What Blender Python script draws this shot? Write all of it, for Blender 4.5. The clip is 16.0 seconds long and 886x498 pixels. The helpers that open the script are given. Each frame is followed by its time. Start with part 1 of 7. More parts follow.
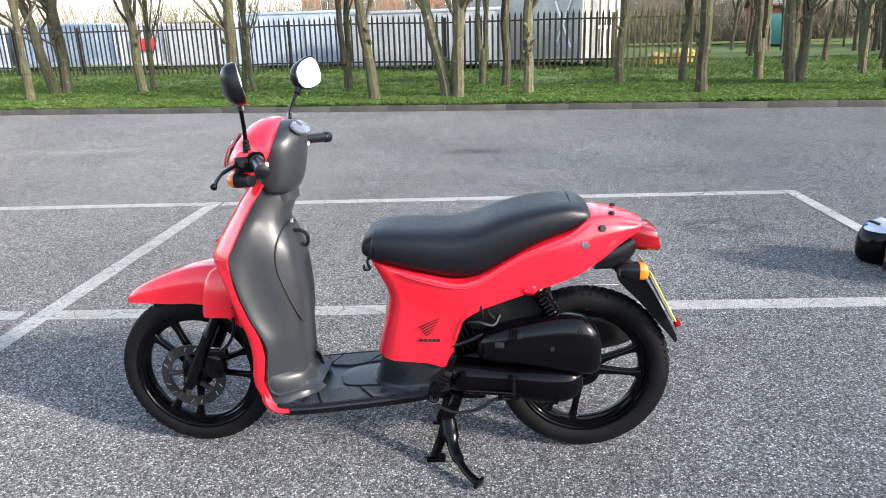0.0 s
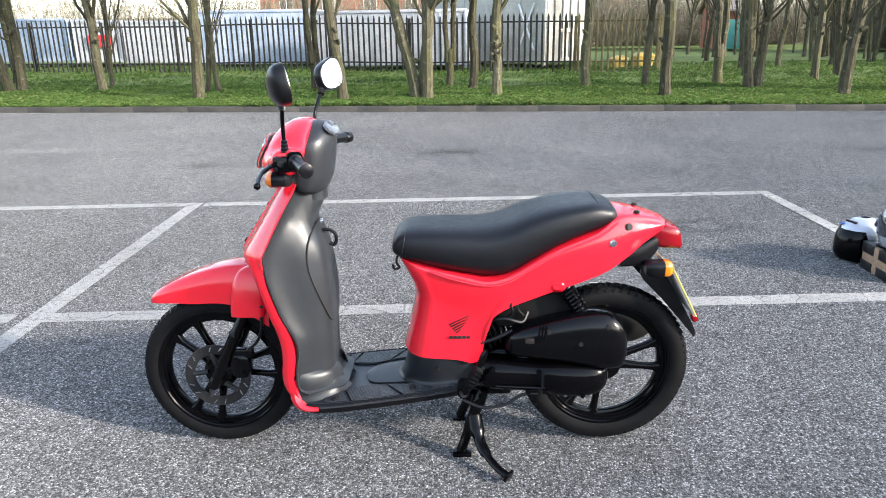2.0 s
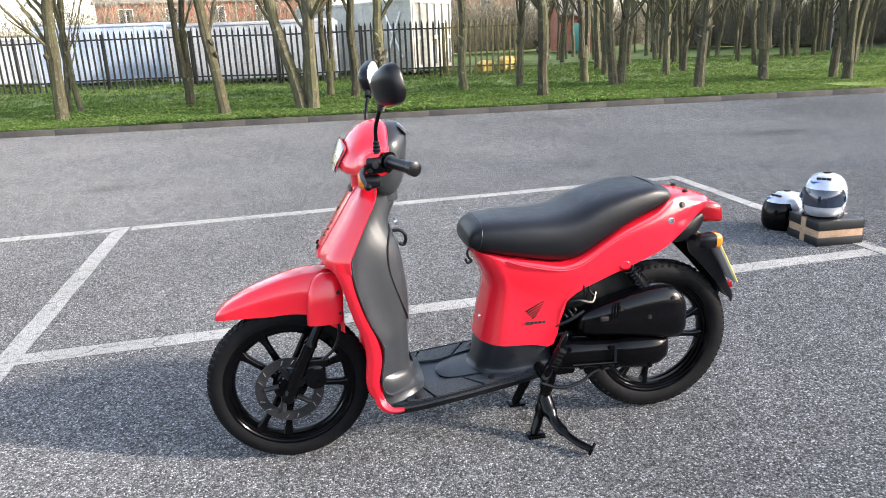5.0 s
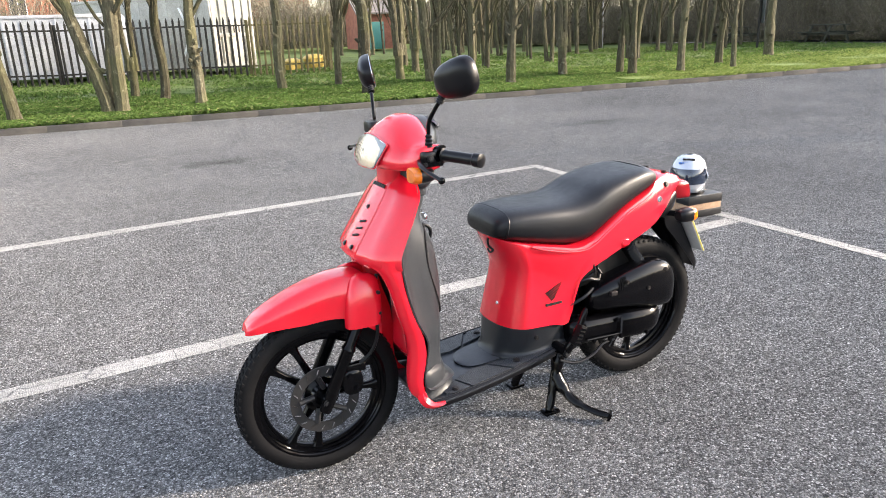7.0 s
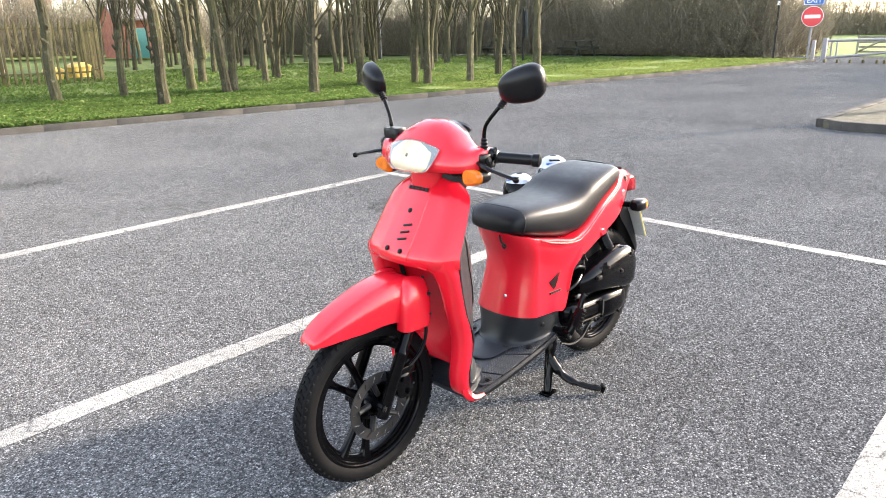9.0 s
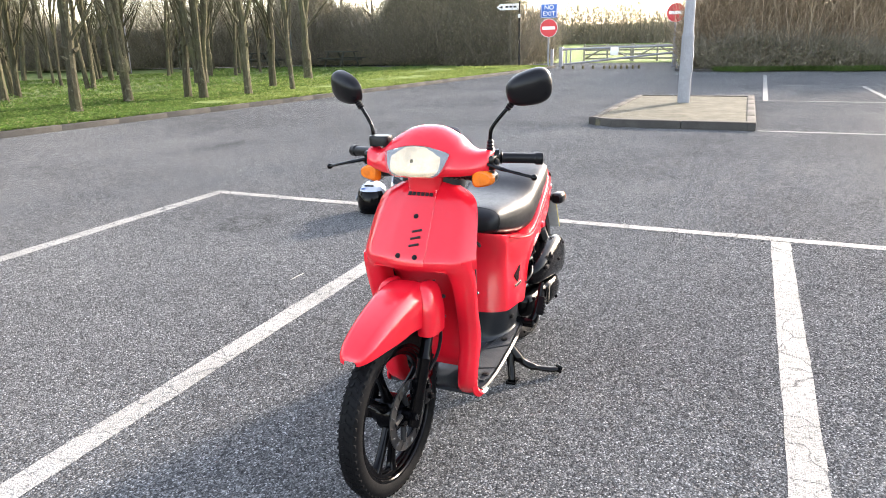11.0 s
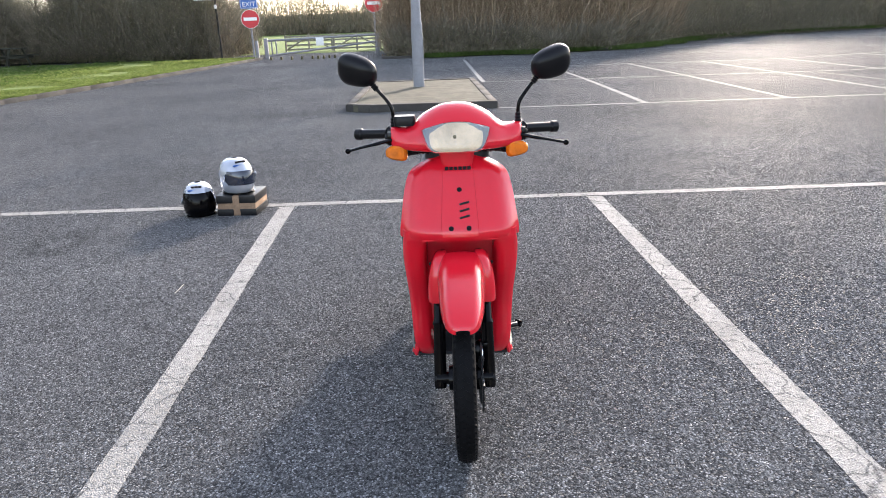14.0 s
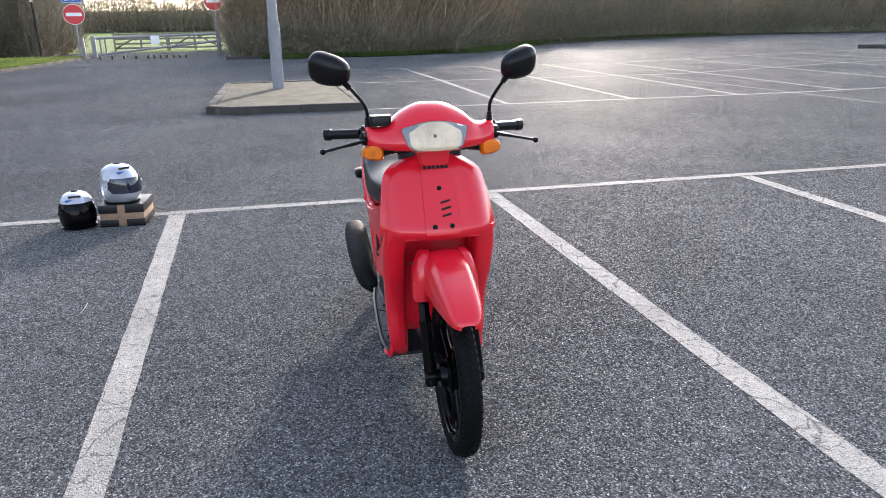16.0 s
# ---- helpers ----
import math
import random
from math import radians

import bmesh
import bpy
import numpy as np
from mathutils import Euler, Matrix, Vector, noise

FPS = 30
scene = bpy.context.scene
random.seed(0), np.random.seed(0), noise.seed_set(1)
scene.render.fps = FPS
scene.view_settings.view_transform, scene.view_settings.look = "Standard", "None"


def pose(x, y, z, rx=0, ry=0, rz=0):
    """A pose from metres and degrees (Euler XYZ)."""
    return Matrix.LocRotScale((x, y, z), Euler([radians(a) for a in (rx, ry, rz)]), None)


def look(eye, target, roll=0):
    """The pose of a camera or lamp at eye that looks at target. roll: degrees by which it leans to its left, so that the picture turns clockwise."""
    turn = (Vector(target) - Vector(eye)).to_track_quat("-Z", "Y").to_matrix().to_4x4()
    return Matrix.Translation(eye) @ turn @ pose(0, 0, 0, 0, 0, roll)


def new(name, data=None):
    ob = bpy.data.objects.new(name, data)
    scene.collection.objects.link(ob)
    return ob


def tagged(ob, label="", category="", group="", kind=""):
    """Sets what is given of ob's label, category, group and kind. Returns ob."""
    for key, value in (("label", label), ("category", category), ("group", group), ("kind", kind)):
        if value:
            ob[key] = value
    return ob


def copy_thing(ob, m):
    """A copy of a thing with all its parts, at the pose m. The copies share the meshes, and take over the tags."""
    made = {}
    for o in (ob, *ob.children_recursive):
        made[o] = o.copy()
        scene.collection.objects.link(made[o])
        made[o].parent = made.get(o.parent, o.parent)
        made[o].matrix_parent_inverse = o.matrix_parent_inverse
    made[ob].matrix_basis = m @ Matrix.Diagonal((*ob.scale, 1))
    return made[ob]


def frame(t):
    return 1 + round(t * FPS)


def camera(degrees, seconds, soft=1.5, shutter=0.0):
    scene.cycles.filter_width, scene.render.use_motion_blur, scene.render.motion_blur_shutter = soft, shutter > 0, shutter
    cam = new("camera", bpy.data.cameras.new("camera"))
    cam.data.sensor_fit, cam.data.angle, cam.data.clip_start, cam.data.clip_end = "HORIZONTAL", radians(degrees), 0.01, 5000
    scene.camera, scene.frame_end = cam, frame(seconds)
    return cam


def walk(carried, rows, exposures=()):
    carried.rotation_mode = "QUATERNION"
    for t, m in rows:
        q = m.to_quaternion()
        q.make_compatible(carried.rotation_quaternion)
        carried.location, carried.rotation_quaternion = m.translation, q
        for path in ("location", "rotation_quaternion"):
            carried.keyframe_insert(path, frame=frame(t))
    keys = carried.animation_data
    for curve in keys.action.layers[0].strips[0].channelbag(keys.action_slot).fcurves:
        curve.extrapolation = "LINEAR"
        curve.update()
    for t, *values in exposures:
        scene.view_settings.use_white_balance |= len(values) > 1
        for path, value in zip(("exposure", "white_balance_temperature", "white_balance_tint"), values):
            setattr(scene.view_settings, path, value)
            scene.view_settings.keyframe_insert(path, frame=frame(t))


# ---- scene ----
cam = camera(64.7, 16.0, soft=0.95)
PATH = [
    (0, (-0.5, -0.012, 1.309), (-0.651, 1.894, 0.722), -1.7),
    (0.5, (-0.634, -0.082, 1.317), (-0.714, 1.83, 0.737), -1.6),
    (1, (-0.694, -0.088, 1.322), (-0.728, 1.826, 0.744), -1.2),
    (1.5, (-0.702, -0.071, 1.319), (-0.728, 1.843, 0.737), -1.0),
    (2, (-0.712, -0.061, 1.319), (-0.746, 1.85, 0.732), -0.9),
    (2.5, (-0.723, -0.064, 1.313), (-0.76, 1.847, 0.725), -0.7),
    (3, (-0.734, -0.071, 1.315), (-0.766, 1.841, 0.731), -0.7),
    (3.5, (-0.8, -0.115, 1.314), (-0.784, 1.8, 0.739), -0.7),
    (4, (-0.927, -0.116, 1.301), (-0.829, 1.801, 0.738), -1.1),
    (4.2, (-1.014, -0.109, 1.298), (-0.87, 1.806, 0.741), -1.4),
    (6.3, (-1.783, 0.046, 1.332), (-1.099, 1.824, 0.724), -3.0),
    (6.5, (-1.839, 0.079, 1.315), (-1.099, 1.838, 0.715), -2.9),
    (7, (-2.018, 0.135, 1.323), (-1.152, 1.835, 0.722), -2.2),
    (7.5, (-2.221, 0.173, 1.33), (-1.234, 1.802, 0.722), -1.6),
    (8, (-2.393, 0.279, 1.313), (-1.276, 1.825, 0.712), -1.2),
    (8.5, (-2.529, 0.409, 1.329), (-1.282, 1.854, 0.734), -0.7),
    (9, (-2.702, 0.531, 1.339), (-1.335, 1.866, 0.749), -1.0),
    (9.5, (-2.849, 0.625, 1.339), (-1.362, 1.83, 0.757), -1.1),
    (10, (-2.956, 0.764, 1.339), (-1.367, 1.834, 0.764), -1.0),
    (10.2, (-2.986, 0.828, 1.344), (-1.364, 1.848, 0.768), -0.9),
    (12.3, (-3.387, 1.554, 1.334), (-1.524, 1.992, 0.753), -3.0),
    (12.5, (-3.411, 1.62, 1.343), (-1.539, 2.007, 0.758), -3.1),
    (13, (-3.511, 1.814, 1.357), (-1.621, 2.086, 0.762), -3.1),
    (13.5, (-3.534, 1.945, 1.355), (-1.633, 2.086, 0.749), -2.7),
    (14, (-3.473, 2.092, 1.338), (-1.571, 2.105, 0.719), -2.1),
    (14.5, (-3.422, 2.198, 1.355), (-1.526, 2.088, 0.73), -1.3),
    (15, (-3.44, 2.319, 1.352), (-1.553, 2.093, 0.727), -0.7),
    (15.5, (-3.457, 2.407, 1.345), (-1.583, 2.092, 0.724), -0.6),
    (16, (-3.442, 2.521, 1.342), (-1.588, 2.105, 0.718), -0.8),
]
EXPOSURES = [(0.0, 2.48, 6450, 10), (4.0, 2.56, 6500, 11), (7.0, 2.74, 7200, 14.0), (9.5, 3.08, 7300, 13.2), (12.5, 2.62, 7000, 14.5), (14.5, 2.28, 6750, 15.0), (16.0, 2.2, 6600, 15.0)]
walk(cam, [(t, look(eye, target, roll)) for t, eye, target, roll in PATH], EXPOSURES)

# ---- world, sun ----
SUN_DIR = Vector((0.91, -0.40, 0.39)).normalized()
world = bpy.data.worlds.new("sky")
scene.world = world
world.use_nodes = True
wn = world.node_tree
wn.nodes.clear()
sky = wn.nodes.new("ShaderNodeTexSky")
sky.sky_type = "NISHITA"
sky.sun_disc = False
sky.sun_elevation = math.asin(SUN_DIR.z)
sky.sun_rotation = math.atan2(SUN_DIR.x, SUN_DIR.y)
sky.air_density, sky.dust_density, sky.ozone_density = 1.0, 1.2, 1.5
bg = wn.nodes.new("ShaderNodeBackground")
bg.inputs["Strength"].default_value = 0.15
wo = wn.nodes.new("ShaderNodeOutputWorld")
veil = wn.nodes.new("ShaderNodeHueSaturation")
veil.inputs["Saturation"].default_value = 0.7
wn.links.new(sky.outputs[0], veil.inputs["Color"])
wn.links.new(veil.outputs[0], bg.inputs[0])
wn.links.new(bg.outputs[0], wo.inputs[0])
sun_data = bpy.data.lights.new("sun", "SUN")
sun_data.energy, sun_data.angle, sun_data.color = 2.1, radians(4.0), (1.0, 0.92, 0.82)
sun = new("sun", sun_data)
sun.matrix_world = look(SUN_DIR * 60, (0, 0, 0))

# ---- materials ----
def mat(name):
    m = bpy.data.materials.new(name)
    m.use_nodes = True
    return m, m.node_tree.nodes, m.node_tree.links, m.node_tree.nodes["Principled BSDF"]


def coords(n, l, scale=1.0, world=False):
    """Coordinates in metres: of the world, or of the object."""
    mp = n.new("ShaderNodeMapping")
    mp.inputs["Scale"].default_value = (scale, scale, scale)
    if world:
        l.new(n.new("ShaderNodeNewGeometry").outputs["Position"], mp.inputs[0])
    else:
        l.new(n.new("ShaderNodeTexCoord").outputs["Object"], mp.inputs[0])
    return mp.outputs[0]


def noise_tex(n, l, vec, scale, detail=4, rough=0.6):
    t = n.new("ShaderNodeTexNoise")
    t.inputs["Scale"].default_value, t.inputs["Detail"].default_value, t.inputs["Roughness"].default_value = scale, detail, rough
    l.new(vec, t.inputs["Vector"])
    return t.outputs["Fac"]


def ramp(n, l, fac, *stops):
    r = n.new("ShaderNodeValToRGB")
    e = r.color_ramp.elements
    while len(e) < len(stops):
        e.new(0.5)
    for k, (p, c) in enumerate(stops):
        e[k].position = p
        e[k].color = (*c, 1) if len(c) == 3 else c
    l.new(fac, r.inputs[0])
    return r.outputs[0]


def mix(n, l, fac, a, b, mode="MIX"):
    m = n.new("ShaderNodeMix")
    m.data_type, m.blend_type = "RGBA", mode
    for sock, v in ((m.inputs[0], fac), (m.inputs[6], a), (m.inputs[7], b)):
        if isinstance(v, (int, float)):
            sock.default_value = v
        elif isinstance(v, tuple):
            sock.default_value = (*v, 1)
        else:
            l.new(v, sock)
    return m.outputs[2]


def bump(n, l, height, strength, distance, normal=None):
    b = n.new("ShaderNodeBump")
    b.inputs["Strength"].default_value, b.inputs["Distance"].default_value = strength, distance
    l.new(height, b.inputs["Height"])
    if normal is not None:
        l.new(normal, b.inputs["Normal"])
    return b.outputs[0]


def grey(v):
    return (v, v, v)


# worn spots: place, half sizes, tone in the middle, tone at the rim
STAINS = ((1.05, 4.72, 0.30, 0.19, 1.08, 0.72), (-0.72, 8.1, 0.6, 0.26, 0.55, 0.9), (-5.9, 8.6, 1.9, 0.32, 1.22, 1.0), (-3.4, 7.4, 0.5, 0.3, 0.72, 0.95), (4.4, 7.9, 0.9, 0.35, 0.7, 0.95))


def asphalt_nodes(n, l):
    """Colour and relief of worn chippings in tar, the stones 8 to 15 mm across."""
    w = coords(n, l, 1.0, True)
    jog = n.new("ShaderNodeTexNoise")
    jog.inputs["Scale"].default_value, jog.inputs["Detail"].default_value = 90, 2
    l.new(w, jog.inputs["Vector"])
    wv = n.new("ShaderNodeVectorMath")
    wv.operation = "MULTIPLY_ADD"
    l.new(jog.outputs["Color"], wv.inputs[0])
    wv.inputs[1].default_value = (0.009, 0.009, 0.0)
    l.new(w, wv.inputs[2])
    v = n.new("ShaderNodeTexVoronoi")
    v.inputs["Scale"].default_value = 165
    l.new(wv.outputs[0], v.inputs["Vector"])
    v2 = n.new("ShaderNodeTexVoronoi")
    v2.inputs["Scale"].default_value = 62
    l.new(wv.outputs[0], v2.inputs["Vector"])
    sep = n.new("ShaderNodeSeparateColor")
    l.new(v.outputs["Color"], sep.inputs[0])
    stone = ramp(n, l, sep.outputs[0], (0.0, (0.052, 0.053, 0.054)), (0.5, (0.134, 0.1348, 0.1365)), (0.85, (0.212, 0.2125, 0.2135)), (1.0, (0.40, 0.40, 0.40)))
    gap = ramp(n, l, v.outputs["Distance"], (0.30, grey(1.05)), (0.62, grey(0.55)))
    c = mix(n, l, 1.0, stone, gap, "MULTIPLY")
    c2 = ramp(n, l, v2.outputs["Distance"], (0.1, grey(1.14)), (0.75, grey(0.76)))
    c = mix(n, l, 0.3, c, c2, "MULTIPLY")
    patches = ramp(n, l, noise_tex(n, l, w, 0.35, 5, 0.65), (0.3, grey(0.76)), (0.52, grey(0.98)), (0.72, (1.18, 1.17, 1.15)))
    c = mix(n, l, 1.0, c, patches, "MULTIPLY")
    small = ramp(n, l, noise_tex(n, l, w, 9, 4, 0.7), (0.3, grey(0.84)), (0.7, grey(1.14)))
    c = mix(n, l, 1.0, c, small, "MULTIPLY")
    edge_noise = noise_tex(n, l, w, 7, 5, 0.7)
    for x, y, rx, ry, mid, rim in STAINS:
        mp = n.new("ShaderNodeMapping")
        mp.inputs["Location"].default_value = (-x / rx, -y / ry, 0)
        mp.inputs["Scale"].default_value = (1 / rx, 1 / ry, 0)
        l.new(w, mp.inputs[0])
        ln = n.new("ShaderNodeVectorMath")
        ln.operation = "LENGTH"
        l.new(mp.outputs[0], ln.inputs[0])
        ad = n.new("ShaderNodeMath")
        ad.operation = "MULTIPLY_ADD"
        l.new(edge_noise, ad.inputs[0])
        ad.inputs[1].default_value = 1.6
        l.new(ln.outputs["Value"], ad.inputs[2])
        half = n.new("ShaderNodeMath")
        half.operation = "MULTIPLY"
        half.inputs[1].default_value = 0.4
        l.new(ad.outputs[0], half.inputs[0])
        tone = ramp(n, l, half.outputs[0], (0.36, grey(mid)), (0.62, grey(rim)), (0.82, grey(1.0)))
        c = mix(n, l, 1.0, c, tone, "MULTIPLY")
    nz = bump(n, l, v.outputs["Distance"], 0.9, -0.0055)
    nz = bump(n, l, v2.outputs["Distance"], 0.3, -0.007, nz)
    nz = bump(n, l, noise_tex(n, l, w, 12, 3), 0.25, 0.01, nz)
    glint = ramp(n, l, sep.outputs[2], (0.87, grey(0.0)), (0.90, grey(1.0)))
    return c, nz, w, glint


def make_asphalt():
    m, n, l, b = mat("asphalt")
    c, nz, w, glint = asphalt_nodes(n, l)
    l.new(c, b.inputs["Base Color"])
    l.new(nz, b.inputs["Normal"])
    # some stones are polished, the tar between them is dull
    for sock, dull, bright in (("Roughness", 0.95, 0.42), ("Specular IOR Level", 0.0, 0.05)):
        r = n.new("ShaderNodeMapRange")
        r.inputs["To Min"].default_value, r.inputs["To Max"].default_value = dull, bright
        l.new(glint, r.inputs["Value"])
        l.new(r.outputs[0], b.inputs[sock])
    b.inputs["Diffuse Roughness"].default_value = 0.7
    return m


def make_paint_line():
    """White road paint, worn through to the chippings and cracked."""
    m, n, l, b = mat("road_paint")
    c, nz, w, _ = asphalt_nodes(n, l)
    wear = ramp(n, l, noise_tex(n, l, w, 40, 6, 0.75), (0.36, grey(0.15)), (0.5, grey(0.95)))
    big = ramp(n, l, noise_tex(n, l, w, 1.7, 3, 0.6), (0.3, grey(0.72)), (0.55, grey(1.0)))
    keep = mix(n, l, 1.0, wear, big, "MULTIPLY")
    warp = n.new("ShaderNodeTexNoise")
    warp.inputs["Scale"].default_value = 5
    l.new(w, warp.inputs["Vector"])
    wv = n.new("ShaderNodeVectorMath")
    wv.operation = "MULTIPLY_ADD"
    l.new(warp.outputs["Color"], wv.inputs[0])
    wv.inputs[1].default_value = (0.25, 0.25, 0.0)
    l.new(w, wv.inputs[2])
    cr = n.new("ShaderNodeTexVoronoi")
    cr.feature = "DISTANCE_TO_EDGE"
    cr.inputs["Scale"].default_value = 3.4
    l.new(wv.outputs[0], cr.inputs["Vector"])
    crack = ramp(n, l, cr.outputs["Distance"], (0.005, grey(0.1)), (0.014, grey(1.0)))
    keep = mix(n, l, 1.0, keep, crack, "MULTIPLY")
    dirt = ramp(n, l, noise_tex(n, l, w, 3.0, 5, 0.7), (0.3, (0.22, 0.215, 0.20)), (0.7, (0.32, 0.315, 0.30)))
    l.new(mix(n, l, keep, c, dirt), b.inputs["Base Color"])
    l.new(nz, b.inputs["Normal"])
    b.inputs["Roughness"].default_value = 0.9
    b.inputs["Specular IOR Level"].default_value = 0.2
    return m


def make_rough(name, dark, light, scale=8.0, rough=0.8, relief=0.3, dist=0.01, fine=60.0, world=True, vary=0.0):
    """A dull surface mottled at two scales; vary shifts its brightness from piece to piece."""
    m, n, l, b = mat(name)
    w = coords(n, l, 1.0, world)
    big = noise_tex(n, l, w, scale, 5, 0.65)
    c = ramp(n, l, big, (0.3, dark), (0.7, light))
    tiny = ramp(n, l, noise_tex(n, l, w, fine, 3, 0.7), (0.3, grey(0.75)), (0.7, grey(1.2)))
    c = mix(n, l, 1.0, c, tiny, "MULTIPLY")
    if vary:
        info = n.new("ShaderNodeObjectInfo")
        tone = ramp(n, l, info.outputs["Random"], (0.0, grey(1 - vary)), (1.0, grey(1 + vary)))
        c = mix(n, l, 1.0, c, tone, "MULTIPLY")
    l.new(c, b.inputs["Base Color"])
    b.inputs["Roughness"].default_value = rough
    b.inputs["Specular IOR Level"].default_value = 0.15
    nz = bump(n, l, noise_tex(n, l, w, fine, 4, 0.7), relief, dist)
    l.new(nz, b.inputs["Normal"])
    return m


def make_island(name, stops, rough=0.7, scale=4.0, leafy=0.0):
    """Leaves, blades or twigs: each loose piece of the mesh has its own tone."""
    m, n, l, b = mat(name)
    geo = n.new("ShaderNodeNewGeometry")
    c = ramp(n, l, geo.outputs["Random Per Island"], *stops)
    w = coords(n, l, 1.0, True)
    tone = ramp(n, l, noise_tex(n, l, w, scale, 3), (0.3, grey(0.7)), (0.7, grey(1.25)))
    col = mix(n, l, 1.0, c, tone, "MULTIPLY")
    l.new(col, b.inputs["Base Color"])
    b.inputs["Roughness"].default_value = rough
    b.inputs["Specular IOR Level"].default_value = 0.1
    if leafy:
        # thin leaves let part of the light through
        tr = n.new("ShaderNodeBsdfTranslucent")
        l.new(col, tr.inputs["Color"])
        ms = n.new("ShaderNodeMixShader")
        ms.inputs[0].default_value = leafy
        l.new(b.outputs[0], ms.inputs[1])
        l.new(tr.outputs[0], ms.inputs[2])
        l.new(ms.outputs[0], n["Material Output"].inputs["Surface"])
    return m


def make_bark():
    """Grey-brown bark with upright streaks, green algae and pale lichen."""
    m, n, l, b = mat("tree_bark")
    w = coords(n, l, 1.0, True)
    mp = n.new("ShaderNodeMapping")
    mp.inputs["Scale"].default_value = (1.0, 1.0, 0.22)
    l.new(w, mp.inputs[0])
    streak = noise_tex(n, l, mp.outputs[0], 26, 5, 0.7)
    c = ramp(n, l, streak, (0.3, (0.03, 0.025, 0.016)), (0.55, (0.064, 0.058, 0.037)), (0.75, (0.115, 0.105, 0.072)))
    algae = ramp(n, l, noise_tex(n, l, w, 1.6, 4, 0.65), (0.46, grey(0.0)), (0.66, grey(0.5)))
    c = mix(n, l, algae, c, (0.078, 0.08, 0.034))
    lichen = ramp(n, l, noise_tex(n, l, w, 9, 5, 0.7), (0.58, grey(0.0)), (0.66, grey(0.7)))
    c = mix(n, l, lichen, c, (0.16, 0.15, 0.105))
    info = n.new("ShaderNodeObjectInfo")
    tone = ramp(n, l, info.outputs["Random"], (0.0, grey(0.7)), (1.0, grey(1.3)))
    l.new(mix(n, l, 1.0, c, tone, "MULTIPLY"), b.inputs["Base Color"])
    b.inputs["Roughness"].default_value = 0.9
    b.inputs["Specular IOR Level"].default_value = 0.1
    nz = bump(n, l, streak, 0.9, 0.02)
    l.new(bump(n, l, noise_tex(n, l, w, 7, 4, 0.7), 0.5, 0.03, nz), b.inputs["Normal"])
    return m


def make_gloss(name, colour, rough=0.25, coat=0.0, metal=0.0, relief=0.0, fine=300.0, dirt=0.12, spec=0.5):
    """Paint, plastic, rubber or metal with faint dust and uneven gloss."""
    m, n, l, b = mat(name)
    o = coords(n, l, 1.0, False)
    d = noise_tex(n, l, o, 14, 6, 0.7)
    dust = ramp(n, l, d, (0.35, grey(1 - dirt)), (0.7, grey(1 + dirt)))
    l.new(mix(n, l, 1.0, tuple(colour), dust, "MULTIPLY"), b.inputs["Base Color"])
    r = n.new("ShaderNodeMapRange")
    r.inputs["From Min"].default_value, r.inputs["From Max"].default_value = 0.3, 0.7
    r.inputs["To Min"].default_value, r.inputs["To Max"].default_value = rough * 0.9, min(1.0, rough * 1.15)
    l.new(noise_tex(n, l, o, 40, 5, 0.7), r.inputs["Value"])
    l.new(r.outputs[0], b.inputs["Roughness"])
    b.inputs["Metallic"].default_value = metal
    b.inputs["Coat Weight"].default_value = coat
    b.inputs["Coat Roughness"].default_value = 0.09
    b.inputs["Specular IOR Level"].default_value = spec
    if relief:
        l.new(bump(n, l, noise_tex(n, l, o, fine, 3, 0.6), relief, 0.001), b.inputs["Normal"])
    return m


ASPHALT = make_asphalt()
LINE = make_paint_line()
CONCRETE = make_rough("kerb_concrete", (0.038, 0.035, 0.032), (0.07, 0.065, 0.058), 3, 0.85, 0.4, 0.006, 90, vary=0.03)
PAVING = make_rough("island_paving", (0.042, 0.040, 0.027), (0.095, 0.088, 0.064), 4.5, 0.9, 0.5, 0.01, 70)
SOIL = make_rough("verge_soil", (0.055, 0.068, 0.022), (0.11, 0.155, 0.042), 1.2, 0.95, 0.8, 0.03, 25)
TURF = make_rough("mown_turf", (0.09, 0.128, 0.034), (0.15, 0.19, 0.058), 0.9, 0.9, 0.8, 0.02, 40)
GRASS = make_island("grass_blades", ((0.0, (0.044, 0.078, 0.018)), (0.6, (0.078, 0.13, 0.03)), (0.92, (0.11, 0.16, 0.045)), (1.0, (0.20, 0.18, 0.09))), leafy=0.5)
MOWN = make_island("mown_blades", ((0.0, (0.075, 0.112, 0.028)), (0.6, (0.12, 0.165, 0.042)), (1.0, (0.21, 0.24, 0.085))), leafy=0.5)
BARK = make_bark()
TWIG = make_island("twigs", ((0.0, (0.12, 0.105, 0.08)), (0.6, (0.20, 0.175, 0.13)), (1.0, (0.29, 0.25, 0.185))))
# bramble and red stem tones are raised to stand for haze over backlit hedges
BRAMBLE = make_island("bramble_leaves", ((0.0, (0.15, 0.155, 0.085)), (0.5, (0.22, 0.205, 0.13)), (0.85, (0.30, 0.265, 0.18)), (1.0, (0.42, 0.37, 0.27))), leafy=0.5)
REDTWIG = make_island("red_brown_stems", ((0.0, (0.15, 0.105, 0.07)), (0.6, (0.32, 0.235, 0.155)), (1.0, (0.50, 0.39, 0.27))))
# paler leaves for one hedge: its glare haze is put into the colour
HAZYLEAF = make_island("hazy_dry_leaves", ((0.0, (0.17, 0.14, 0.085)), (0.5, (0.27, 0.22, 0.14)), (1.0, (0.46, 0.38, 0.26))), leafy=0.5)
# haze in the thicket's depth is put into this lightened colour
MASS = make_rough("hazy_thicket_depth", (0.15, 0.14, 0.10), (0.28, 0.25, 0.185), 1.5, 1.0, 1.0, 0.2, 6)
